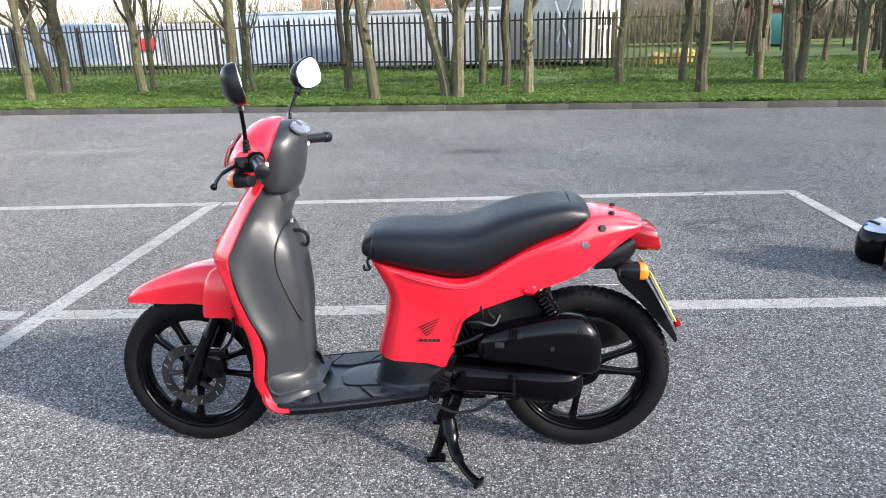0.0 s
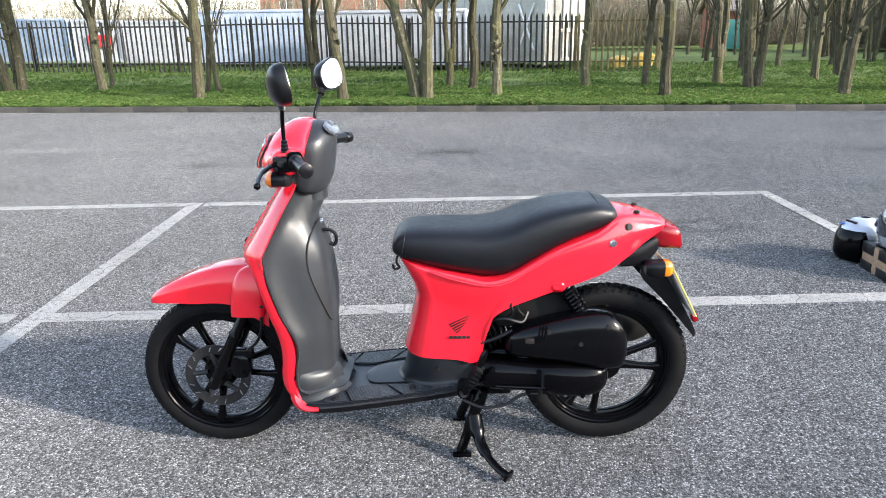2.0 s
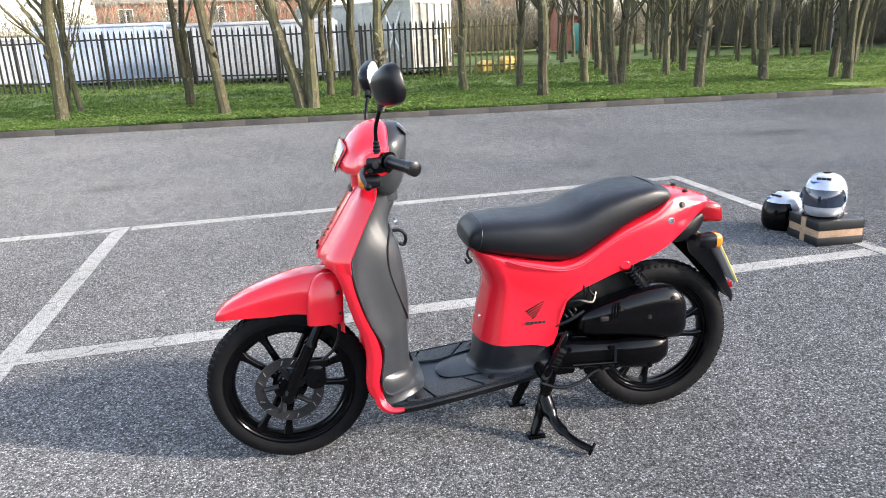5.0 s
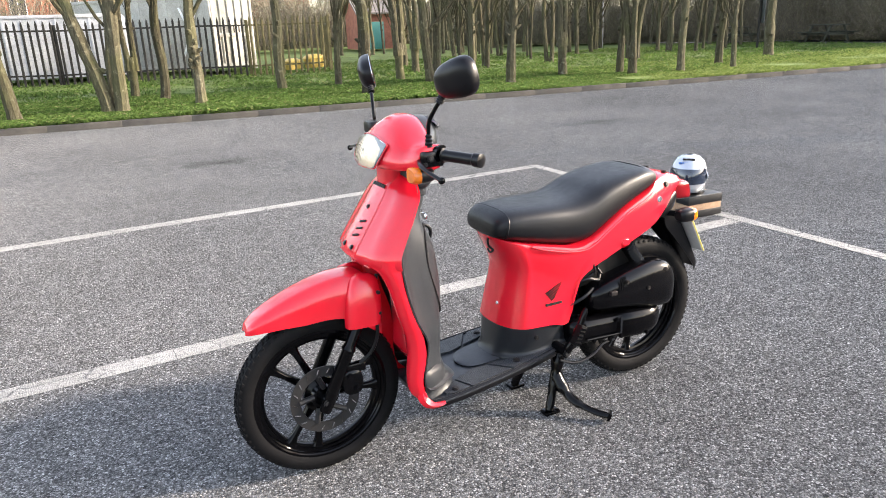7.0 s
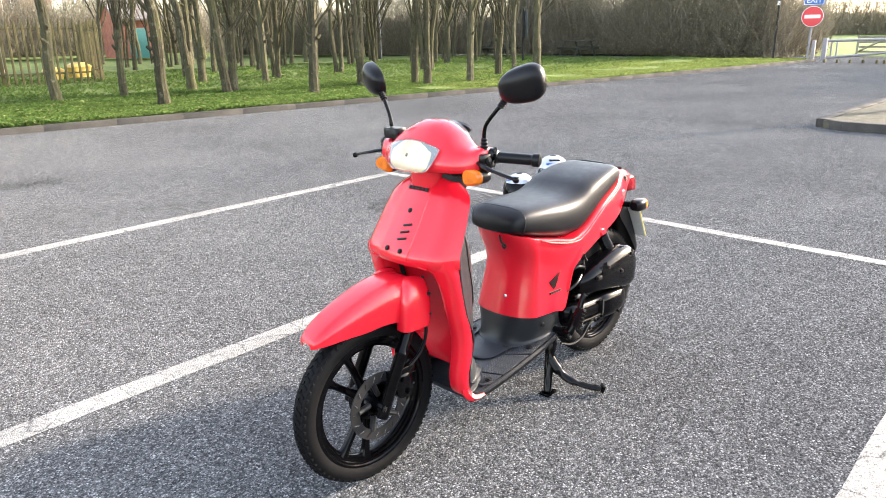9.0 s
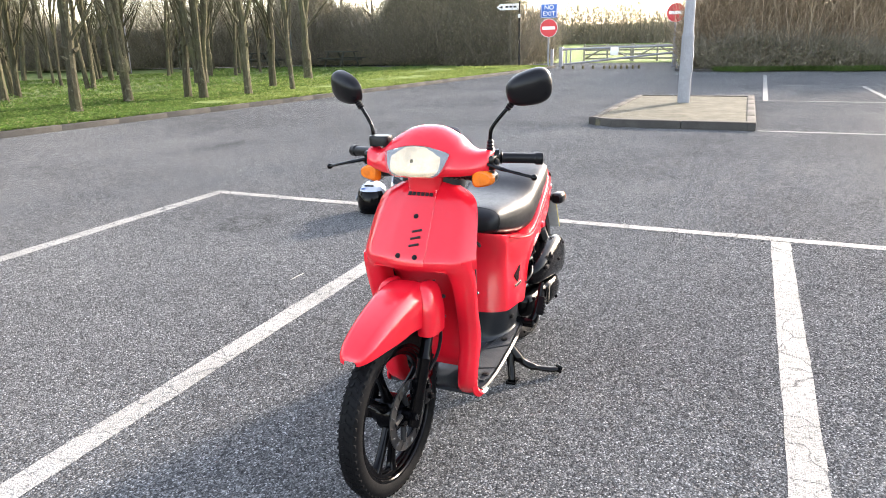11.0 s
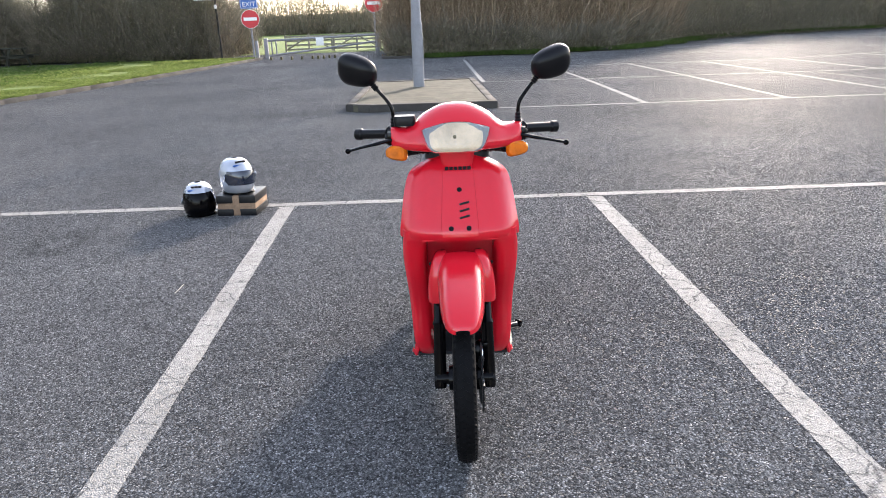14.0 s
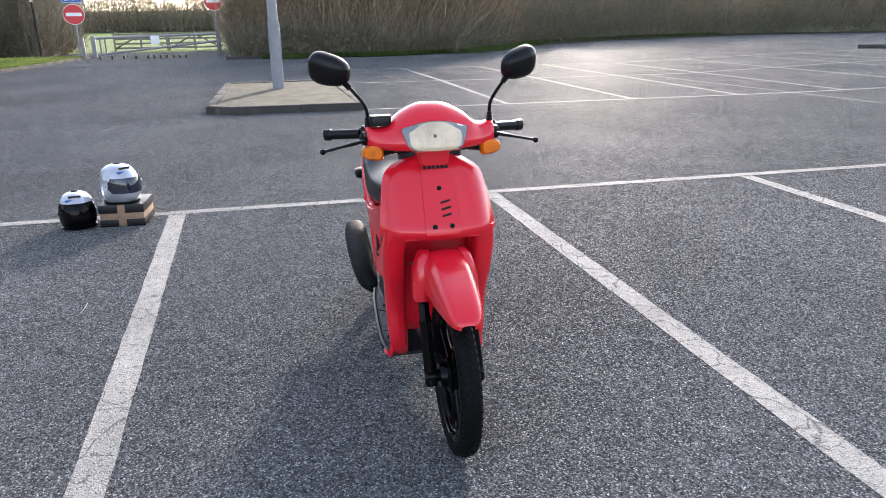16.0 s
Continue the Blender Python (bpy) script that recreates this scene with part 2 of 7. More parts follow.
STEEL = make_rough("galvanised_steel", (0.20, 0.20, 0.21), (0.26, 0.26, 0.275), 3, 0.55, 0.02, 0.002, 60)
DARKSTEEL = make_rough("dark_painted_steel", (0.012, 0.012, 0.012), (0.03, 0.028, 0.024), 6, 0.55, 0.2, 0.004, 80)
RUSTSTEEL = make_rough("mossy_weathered_steel", (0.05, 0.044, 0.022), (0.12, 0.105, 0.05), 3, 0.75, 0.3, 0.004, 60)
RED = make_gloss("red_paint", (0.60, 0.009, 0.021), 0.22, 0.35, dirt=0.02, spec=0.4)
GREYPLASTIC = make_gloss("grey_plastic", (0.0165, 0.0185, 0.0215), 0.34, 0.0, relief=0.1, fine=700, dirt=0.14, spec=0.27)
BLACKPLASTIC = make_gloss("black_plastic", (0.004, 0.004, 0.005), 0.30, relief=0.1, fine=500, spec=0.2)
BLACKPAINT = make_gloss("black_paint", (0.0014, 0.0014, 0.0018), 0.13, 0.0, relief=0.04, fine=120, spec=0.14)
SATIN = make_gloss("satin_black", (0.0015, 0.0015, 0.002), 0.17, relief=0.06, fine=250, spec=0.2)
TYRE = make_gloss("tyre_rubber", (0.0045, 0.0045, 0.005), 0.6, relief=0.3, fine=400, dirt=0.3, spec=0.08)
VINYL = make_gloss("seat_vinyl", (0.0026, 0.0031, 0.0046), 0.42, relief=0.2, fine=900, dirt=0.1, spec=0.3)
COLLARGREY = make_gloss("collar_plastic", (0.010, 0.0115, 0.014), 0.34, relief=0.15, fine=420, dirt=0.15, spec=0.3)
RUBBERMAT = make_gloss("floor_rubber", (0.021, 0.024, 0.029), 0.38, relief=0.25, fine=350, dirt=0.2, spec=0.3)
GRAIN, n_, l_, b_ = mat("grained_rubber")
b_.inputs["Base Color"].default_value = (0.022, 0.025, 0.030, 1)
b_.inputs["Roughness"].default_value, b_.inputs["Specular IOR Level"].default_value = 0.42, 0.3
w_ = n_.new("ShaderNodeTexVoronoi")
w_.inputs["Scale"].default_value, w_.inputs["Randomness"].default_value = 210, 0.0
l_.new(coords(n_, l_), w_.inputs["Vector"])
l_.new(bump(n_, l_, w_.outputs["Distance"], 1.0, -0.003), b_.inputs["Normal"])
CHROME = make_gloss("chrome", (0.75, 0.75, 0.76), 0.12, metal=1.0, dirt=0.05)
DISCSTEEL = make_gloss("brake_steel", (0.012, 0.012, 0.013), 0.5, metal=0.1, spec=0.25, dirt=0.25)
SILVER = make_gloss("silver_paint", (0.42, 0.44, 0.48), 0.22, 0.6, metal=0.55, dirt=0.08)
ORANGE = make_gloss("orange_lens", (0.66, 0.15, 0.006), 0.15, 0.4, relief=1.0, fine=110, dirt=0.3)
REDLENS = make_gloss("red_lens", (0.16, 0.003, 0.007), 0.15, 0.15, relief=0.1, fine=160, spec=0.35)
SPARE = make_gloss("pale_plate_back", (0.38, 0.38, 0.37), 0.5)
PLATE = make_gloss("plate_yellow", (0.62, 0.5, 0.12), 0.4)
INK = make_gloss("dark_ink", (0.012, 0.010, 0.010), 0.5, spec=0.2)
# dull black of engine parts and silencer; also the shade in the body gap
VOIDBLACK = make_gloss("black_parts_and_gap_shade", (0.004, 0.004, 0.004), 0.7, spec=0.15)
WHITEPAINT = make_gloss("white_paint", (0.74, 0.74, 0.73), 0.45, dirt=0.1)


# ---- building helpers ----
def mesh_object(name, bm, material, smooth=True):
    bmesh.ops.recalc_face_normals(bm, faces=bm.faces)
    me = bpy.data.meshes.new(name)
    bm.to_mesh(me)
    bm.free()
    me.materials.append(material)
    if smooth:
        me.shade_smooth()
        me.set_sharp_from_angle(angle=radians(38))
    return new(name, me)


def part(name, bm, material, parent, label=""):
    ob = mesh_object(name, bm, material)
    ob.parent = parent
    return tagged(ob, label)


def thing(name, label, category, at=(0, 0, 0), turn=0.0, group=""):
    ob = new(name)
    ob.matrix_world = pose(*at, 0, 0, turn)
    ob.empty_display_size = 0.1
    return tagged(ob, label, category, group)


def fixed(name, bm, material, label, category):
    return tagged(mesh_object(name, bm, material), label, category, kind="structure")


def quad(bm, pts):
    return bm.faces.new([bm.verts.new(p) for p in pts])


def box(bm, lo, hi, m=None, bevel=0.0):
    """A box between two corners, moved by m."""
    vs = [bm.verts.new((x, y, z)) for x in (lo[0], hi[0]) for y in (lo[1], hi[1]) for z in (lo[2], hi[2])]
    fs = [bm.faces.new([vs[i] for i in f]) for f in ((0, 1, 3, 2), (4, 6, 7, 5), (0, 4, 5, 1), (2, 3, 7, 6), (0, 2, 6, 4), (1, 5, 7, 3))]
    if bevel:
        r = bmesh.ops.bevel(bm, geom=list({e for f in fs for e in f.edges}), offset=bevel, segments=2, affect="EDGES", profile=0.5)
        vs = list({v for f in r["faces"] for v in f.verts} | {v for v in vs if v.is_valid})
    if m is not None:
        bmesh.ops.transform(bm, matrix=m, verts=vs)
    return vs


def ring_loft(bm, rings, closed=True, caps=True):
    """Skin rings of equal point counts."""
    rows = [[bm.verts.new(p) for p in r] for r in rings]
    for a, b in zip(rows, rows[1:]):
        k = len(a)
        for i in range(k if closed else k - 1):
            j = (i + 1) % k
            try:
                bm.faces.new((a[i], a[j], b[j], b[i]))
            except ValueError:
                pass
    if caps and closed:
        bm.faces.new(rows[0][::-1])
        bm.faces.new(rows[-1])
    return rows


def frame_of(d):
    d = Vector(d).normalized()
    a = d.cross(Vector((0, 0, 1))) if abs(d.z) < 0.95 else d.cross(Vector((0, 1, 0)))
    a.normalize()
    return a, d.cross(a).normalized()


def tube(bm, pts, r, seg=10, caps=True, flat=1.0):
    """A round bar along points; r is one radius or one for each point."""
    pts = [Vector(p) for p in pts]
    rs = r if isinstance(r, (list, tuple)) else [r] * len(pts)
    rings, a = [], None
    for i, p in enumerate(pts):
        d = (pts[min(i + 1, len(pts) - 1)] - pts[max(i - 1, 0)]).normalized()
        if a is None:
            a, b = frame_of(d)
        else:
            a = (a - d * a.dot(d)).normalized()
            b = d.cross(a)
        rings.append([p + (a * math.cos(t) + b * math.sin(t) * flat) * rs[i] for t in (2 * math.pi * k / seg for k in range(seg))])
    ring_loft(bm, rings, True, caps)


def smooth_path(pts, steps=4):
    """Catmull-Rom points through pts."""
    P = [Vector(p) for p in pts]
    P = [P[0] * 2 - P[1]] + P + [P[-1] * 2 - P[-2]]
    out = []
    for i in range(1, len(P) - 2):
        for s in range(steps):
            t = s / steps
            out.append(0.5 * (2 * P[i] + (P[i + 1] - P[i - 1]) * t + (2 * P[i - 1] - 5 * P[i] + 4 * P[i + 1] - P[i + 2]) * t * t + (3 * P[i] - P[i - 1] - 3 * P[i + 1] + P[i + 2]) * t ** 3))
    out.append(P[-2])
    return out


def lathe(bm, profile, m, seg=48, closed=True):
    """Turn a profile of (radius, along) round the z axis of m; a closed profile makes a ring."""
    rings = []
    for k in range(seg):
        t = 2 * math.pi * k / seg
        rings.append([m @ Vector((r * math.cos(t), r * math.sin(t), h)) for r, h in profile])
    rows = [[bm.verts.new(p) for p in r] for r in rings]
    n = len(profile)
    for i in range(seg):
        a, b = rows[i], rows[(i + 1) % seg]
        for j in range(n if closed else n - 1):
            jj = (j + 1) % n
            bm.faces.new((a[j], a[jj], b[jj], b[j]))
    if not closed:
        if profile[0][0] > 1e-4:
            bm.faces.new([r[0] for r in rows][::-1])
        if profile[-1][0] > 1e-4:
            bm.faces.new([r[-1] for r in rows])


def cyl(bm, p0, p1, r0, r1=None, seg=16):
    tube(bm, [p0, p1], [r0, r0 if r1 is None else r1], seg)


# ---- ground ----
def kerb_y(x):
    return 12.45 - 0.105 * x + 0.0012 * max(0.0, x - 8) ** 2


def verge_z(x, y):
    k = min(max((y - kerb_y(x) - 0.3) / 12, 0.0), 1.2)
    lumps = 0.05 * noise.noise((x * 0.5, y * 0.5, 0)) + 0.03 * noise.noise((x * 1.7, y * 1.7, 3))
    return 0.09 + 0.006 * max(0.0, min(4 - x, 28)) * k + lumps * min(1.0, k * 5)


bm = bmesh.new()
xs = [-900, -200, -60, -20, 0, 20, 40, 80, 200, 900]
grid = [[bm.verts.new((x, y, 0)) for x in xs] for y in xs]
for j in range(len(xs) - 1):
    for i in range(len(xs) - 1):
        bm.faces.new((grid[j][i], grid[j][i + 1], grid[j + 1][i + 1], grid[j + 1][i]))
fixed("ground", bm, ASPHALT, "grey worn asphalt of a car park", "ground")


def paint(bm, x0, y0, x1, y1, w=0.1, z=0.004):
    """A painted line with slightly uneven edges."""
    d = Vector((x1 - x0, y1 - y0, 0))
    n = max(2, int(d.length / 0.12))
    s = Vector((-d.y, d.x, 0)).normalized() * w / 2
    rnd = random.Random(int(x0 * 100 + y0 * 37))
    rows = []
    for k in range(n + 1):
        p = Vector((x0, y0, z)) + d * (k / n)
        j1, j2 = 1 + rnd.uniform(-0.045, 0.045), 1 + rnd.uniform(-0.045, 0.045)
        rows.append((bm.verts.new(p + s * j1), bm.verts.new(p - s * j2)))
    for a, b in zip(rows, rows[1:]):
        bm.faces.new((a[0], a[1], b[1], b[0]))


def line_object(*ends, w=0.1, z=0.002):
    bm = bmesh.new()
    paint(bm, *ends, w=w, z=z)
    ob = mesh_object("bay_line", bm, LINE, False)
    return tagged(ob, "worn white painted parking bay line on asphalt", "road marking", "bay lines", "structure")


XA, XB = 1.9, -2.84
def skew(y, x):
    """The bay lines run a little off square."""
    return y + (0.042 if y > 2 else 0.022) * (x - XA)


line_object(XA, 5.81, XA, -14, w=0.1, z=0.0038)
line_object(-2.86, 5.61, -2.72, 0.6, w=0.11, z=0.0038)
line_object(-2.72, 0.59, -2.3, -13, w=0.11, z=0.0038)
for y in (5.755, 3.335, 0.935, -1.40, -3.84, -6.24, -8.64):
    line_object(XA - 0.058, skew(y, XA), XB + 0.06, skew(y, XB), w=0.12)
    line_object(XB - 0.07, skew(y, XB), -7.7, skew(y, -7.7), w=0.12)
# the far rows bend a little outward beyond a joint in the asphalt
FAR_ROWS = (((7.75, 1.2), (7.72, -6.6), (8.2, -12.5), (9.6, -27)), ((12.75, 1.2), (12.4, -7.0), (14.35, -13.5), (17.6, -26)), ((17.3, 0.8), (17.0, -7.6), (18.95, -13.5), (22.3, -26)))


def row_x(row, y):
    for (xa, ya), (xb, yb) in zip(row, row[1:]):
        if yb <= y <= ya:
            return xa + (xb - xa) * (y - ya) / (yb - ya)
    return row[-1][0]


for row in FAR_ROWS:
    for (xa, ya), (xb, yb) in zip(row, row[1:]):
        line_object(xa, ya, xb, yb, w=0.1, z=0.0038)
for k, y in enumerate((1.15, -1.12, -3.37, -5.42, -7.68, -10.5, -13.45, -16.2, -19.0, -22.0)):
    if k:
        line_object(row_x(FAR_ROWS[0], y) + 0.05, y, row_x(FAR_ROWS[1], y) - 0.05, y, w=0.1)
    line_object(row_x(FAR_ROWS[1], y) + 0.05, y, row_x(FAR_ROWS[2], y) - 0.05, y + 0.12, w=0.1)
line_object(25.2, -6.0, 36.5, -24.5, w=0.1, z=0.0038)
for k in range(8):
    f = 0.06 + 0.12 * k
    line_object(25.2 + 11.3 * f - 0.1, -6 - 18.5 * f, 22.6 + 10.6 * f, -8.4 - 18.5 * f, w=0.1)
bm = bmesh.new()
paint(bm, 12.2, -6.1, 3.2, -6.95, w=0.06, z=0.003)
tagged(mesh_object("asphalt_joint", bm, make_rough("joint_tar", (0.17, 0.165, 0.155), (0.24, 0.235, 0.22), 6, 0.9, 0.3, 0.004, 90), False), "pale worn joint between two strips of asphalt", "joint", kind="structure")

# verge: raised sheet behind the kerb
bm = bmesh.new()
nx, ny = 120, 34
rows = []
for j in range(ny + 1):
    row = []
    for i in range(nx + 1):
        x = -60 + 88 * i / nx
        k = j / ny
        y = kerb_y(x) + 0.13 + 62 * k ** 2.2
        row.append(bm.verts.new((x, y, verge_z(x, y))))
    rows.append(row)
for j in range(ny):
    for i in range(nx):
        bm.faces.new((rows[j][i], rows[j][i + 1], rows[j + 1][i + 1], rows[j + 1][i]))
fixed("verge", bm, SOIL, "grassy weedy verge under bare trees", "verge")


def grid_faces(bm, rows):
    """Faces over rows of points, open at all sides."""
    vs = [[bm.verts.new(p) for p in r] for r in rows]
    fs = []
    for a, b in zip(vs, vs[1:]):
        for i in range(len(a) - 1):
            fs.append(bm.faces.new((a[i], a[i + 1], b[i + 1], b[i])))
    return fs


def refine(rows, nu=3, nv=3):
    """Smooth a grid of points through both ways."""
    rows = [smooth_path(r, nv) for r in rows]
    cols = [smooth_path([r[i] for r in rows], nu) for i in range(len(rows[0]))]
    return [[c[j] for c in cols] for j in range(len(cols[0]))]


def sheet(rows, thick, nu=3, nv=3):
    bm = bmesh.new()
    fs = grid_faces(bm, refine(rows, nu, nv) if nu else rows)
    bmesh.ops.recalc_face_normals(bm, faces=bm.faces)
    if thick:
        bmesh.ops.solidify(bm, geom=bm.faces[:], thickness=thick)
    return bm


def sring(c, a, b, ra, rb, power=2.6, k=24):
    """A rounded-square ring round c in the plane of a and b."""
    c, a, b = Vector(c), Vector(a), Vector(b)
    out = []
    for i in range(k):
        t = 2 * math.pi * i / k
        ct, st = math.cos(t), math.sin(t)
        out.append(c + a * ra * math.copysign(abs(ct) ** (2 / power), ct) + b * rb * math.copysign(abs(st) ** (2 / power), st))
    return out


def loft_rings(rings, steps=3, caps=True):
    bm = bmesh.new()
    if steps > 1:
        cols = [smooth_path([r[i] for r in rings], steps) for i in range(len(rings[0]))]
        rings = [[c[j] for c in cols] for j in range(len(cols[0]))]
    ring_loft(bm, rings, True, caps)
    return bm


U, V, W = Vector((1, 0, 0)), Vector((0, 1, 0)), Vector((0, 0, 1))


# ---- the scooter ----
MIRROR, n_, l_, b_ = mat("mirror_glass")
b_.inputs["Base Color"].default_value = (0.9, 0.9, 0.92, 1)
b_.inputs["Metallic"].default_value, b_.inputs["Roughness"].default_value = 1.0, 0.02
LENS, n_, l_, b_ = mat("clear_lens")
b_.inputs["Base Color"].default_value = (0.95, 0.95, 0.95, 1)
b_.inputs["Transmission Weight"].default_value, b_.inputs["Roughness"].default_value, b_.inputs["IOR"].default_value = 1.0, 0.06, 1.25
w_ = n_.new("ShaderNodeTexWave")
w_.inputs["Scale"].default_value, w_.inputs["Distortion"].default_value = 22, 0.6
w_.bands_direction = "Y"
l_.new(coords(n_, l_), w_.inputs["Vector"])
l_.new(bump(n_, l_, w_.outputs["Fac"], 0.1, 0.002), b_.inputs["Normal"])
# the warm base colour stands in for sunlit ground mirrored in the bowl
REFLECTOR = make_gloss("lamp_reflector", (0.68, 0.54, 0.38), 0.4, metal=0.2, dirt=0.25, relief=0.6, fine=60, spec=0.25)


bike = thing("motor_scooter", "red motor scooter with black seat on its centre stand", "scooter", (-1.49, 2.05, 0))


def bolt(name, c, n, r, parent, material, label=""):
    bm = bmesh.new()
    c, n = Vector(c), Vector(n).normalized()
    tube(bm, [c - n * 0.004, c + n * 0.002], r * 1.35, 14)
    tube(bm, [c, c + n * 0.005], r, 6)
    return part(name, bm, material, parent, label)


# wheels
def wheel(name, u, w, R, half, label, lean=0.0):
    root = new(name)
    root.parent = bike
    root.location = (u, 0, w)
    tagged(root, label)
    turn = pose(0, 0, 0, 90)
    rim_r = R - half * 1.62
    bm = bmesh.new()
    prof = [(rim_r, -half * 0.72), (R - half * 1.15, -half * 0.98), (R - half * 0.55, -half * 0.9), (R - half * 0.2, -half * 0.66), (R - 0.006, -half * 0.34), (R - 0.003, 0), (R - 0.006, half * 0.34), (R - half * 0.2, half * 0.66), (R - half * 0.55, half * 0.9), (R - half * 1.15, half * 0.98), (rim_r, half * 0.72), (rim_r + 0.006, 0)]
    lathe(bm, prof, turn, 72)
    tyre = part("tyre", bm, TYRE, root, "black rubber tyre with chevron tread")
    # tread blocks: slanted lugs that stand off the crown
    bm = bmesh.new()
    lugs = 66
    for k in range(lugs):
        t = 2 * math.pi * k / lugs
        for side in (-1, 1):
            for y0, y1, s, r0, r1 in ((0.06, 0.42, 0.35, R - 0.004, R - 0.008), (0.5, 0.86, 0.75, R - 0.009, R - half * 0.42)):
                ts = [t + side * 0.02 + 0.045 * (s - 0.3), t + side * 0.02 + 0.045 * (s + 0.35)]
                ring0, ring1 = [], []
                for tt, yy, rr in ((ts[0], y0, r0), (ts[0] + 0.032, y0, r0), (ts[1] + 0.032, y1, r1), (ts[1], y1, r1)):
                    for dst, dr in ((ring0, -0.006), (ring1, 0.004)):
                        dst.append(turn @ Vector(((rr + dr) * math.cos(tt), (rr + dr) * math.sin(tt), side * yy * half)))
                ring_loft(bm, [ring0, ring1])
    tagged(part("tread", bm, TYRE, tyre), kind="stuff")
    bm = bmesh.new()
    rr = rim_r
    lathe(bm, [(rr + 0.004, -half * 0.78), (rr - 0.004, -half * 0.8), (rr - 0.007, -half * 0.7), (rr - 0.012, -half * 0.68), (rr - 0.014, -half * 0.5), (rr - 0.022, -half * 0.48), (rr - 0.025, -half * 0.3), (rr - 0.032, -half * 0.24), (rr - 0.034, 0), (rr - 0.032, half * 0.24), (rr - 0.025, half * 0.3), (rr - 0.022, half * 0.48), (rr - 0.014, half * 0.5), (rr - 0.012, half * 0.68), (rr - 0.007, half * 0.7), (rr - 0.004, half * 0.8), (rr + 0.004, half * 0.78)], turn, 72)
    part("rim", bm, BLACKPAINT, root, "glossy black cast rim")
    for k in range(3):
        for side in (-1, 1):
            a = radians(8 + 120 * k)
            i0, i1 = a + side * 0.30, a + side * 0.25
            p0 = Vector((math.cos(i0) * 0.045, 0, math.sin(i0) * 0.045))
            p1 = Vector((math.cos(i1) * (rr - 0.022), 0, math.sin(i1) * (rr - 0.022)))
            d = (p1 - p0).normalized()
            q = d.cross(V)
            bm = loft_rings([sring(p0, q, V, 0.017, 0.016), sring(p0.lerp(p1, 0.35), q, V, 0.0115, 0.013), sring(p0.lerp(p1, 0.8), q, V, 0.0115, 0.013), sring(p1, q, V, 0.022, 0.016)])
            part("spoke", bm, BLACKPAINT, root)
    bm = bmesh.new()
    lathe(bm, [(0.012, -0.052), (0.038, -0.05), (0.042, -0.03), (0.056, -0.022), (0.056, 0.022), (0.042, 0.03), (0.038, 0.05), (0.012, 0.052)], turn, 32)
    part("hub", bm, BLACKPAINT, root)
    return root


fw = wheel("front_wheel", 0.0, 0.262, 0.262, 0.034, "black cast front wheel with three twin spokes")
rw = wheel("rear_wheel", 1.262, 0.276, 0.276, 0.041, "black cast rear wheel with three twin spokes")

# front brake disc with slots, caliper, axle
bm = bmesh.new()
turn = pose(0, -0.054, 0, 90)
lathe(bm, [(0.076, -0.002), (0.108, -0.002), (0.108, 0.002), (0.076, 0.002)], turn, 60)
for k in range(5):
    a = 2 * math.pi * k / 5 + 0.3
    tube(bm, [(0.035 * math.cos(a), -0.05, 0.035 * math.sin(a)), (0.08 * math.cos(a + 0.25), -0.054, 0.08 * math.sin(a + 0.25))], 0.009, 8)
disc = part("brake_disc", bm, DISCSTEEL, fw, "slotted steel brake disc")
for k in range(18):
    a = 2 * math.pi * k / 18
    bm = bmesh.new()
    box(bm, (-0.0085, -0.0580, -0.0016), (0.0085, -0.0555, 0.0016), Matrix.Rotation(a, 4, "Y") @ Matrix.Translation((0.0945, 0, 0)) @ Matrix.Rotation(0.55, 4, "Y"))
    ob = mesh_object("slot", bm, CHROME if k % 3 else INK)
    ob.parent = fw
bm = loft_rings([sring((0.085, -0.085, 0.31), U, W, 0.012, 0.02), sring((0.085, -0.080, 0.305), U, W, 0.032, 0.04), sring((0.085, -0.05, 0.305), U, W, 0.034, 0.042), sring((0.085, -0.03, 0.305), U, W, 0.022, 0.03)], 2)
box(bm, (0.03, -0.08, 0.335), (0.13, -0.055, 0.365), bevel=0.006)
cal = part("brake_caliper", bm, SATIN, bike, "black brake caliper on the fork")
for c in ((0.075, -0.09, 0.33), (0.095, -0.09, 0.285)):
    bolt("bolt", c, -V, 0.008, cal, SATIN)
bm = bmesh.new()
tube(bm, smooth_path([(0.11, -0.075, 0.36), (0.15, -0.085, 0.40), (0.17, -0.09, 0.46), (0.165, -0.085, 0.55), (0.19, -0.06, 0.63)]), 0.0055, 8)
part("brake_hose", bm, BLACKPLASTIC, bike)

# fork
for s in (-1, 1):
    bm = bmesh.new()
    v = 0.078 * s
    lo, hi = Vector((-0.012, v, 0.232)), Vector((0.172, v * 0.95, 0.60))
    d = (hi - lo).normalized()
    tube(bm, [lo, lo + d * 0.008, lo + d * 0.20, lo + d * 0.205, lo + d * 0.22, hi], [0.016, 0.0195, 0.0195, 0.0225, 0.0175, 0.0155], 18)
    tube(bm, [(0.0, v * 0.55, 0.262), (0.0, v * 1.12, 0.262)], 0.02, 16)
    leg = part("fork_leg", bm, BLACKPAINT, bike, "black telescopic fork leg")
    bolt("axle_nut", (0.0, v * 1.16, 0.262), V * s, 0.011, leg, DISCSTEEL)
bm = bmesh.new()
tube(bm, [(0.255, 0, 0.72), (0.36, 0, 0.95)], 0.024, 14)
part("steering_stem", bm, SATIN, bike)

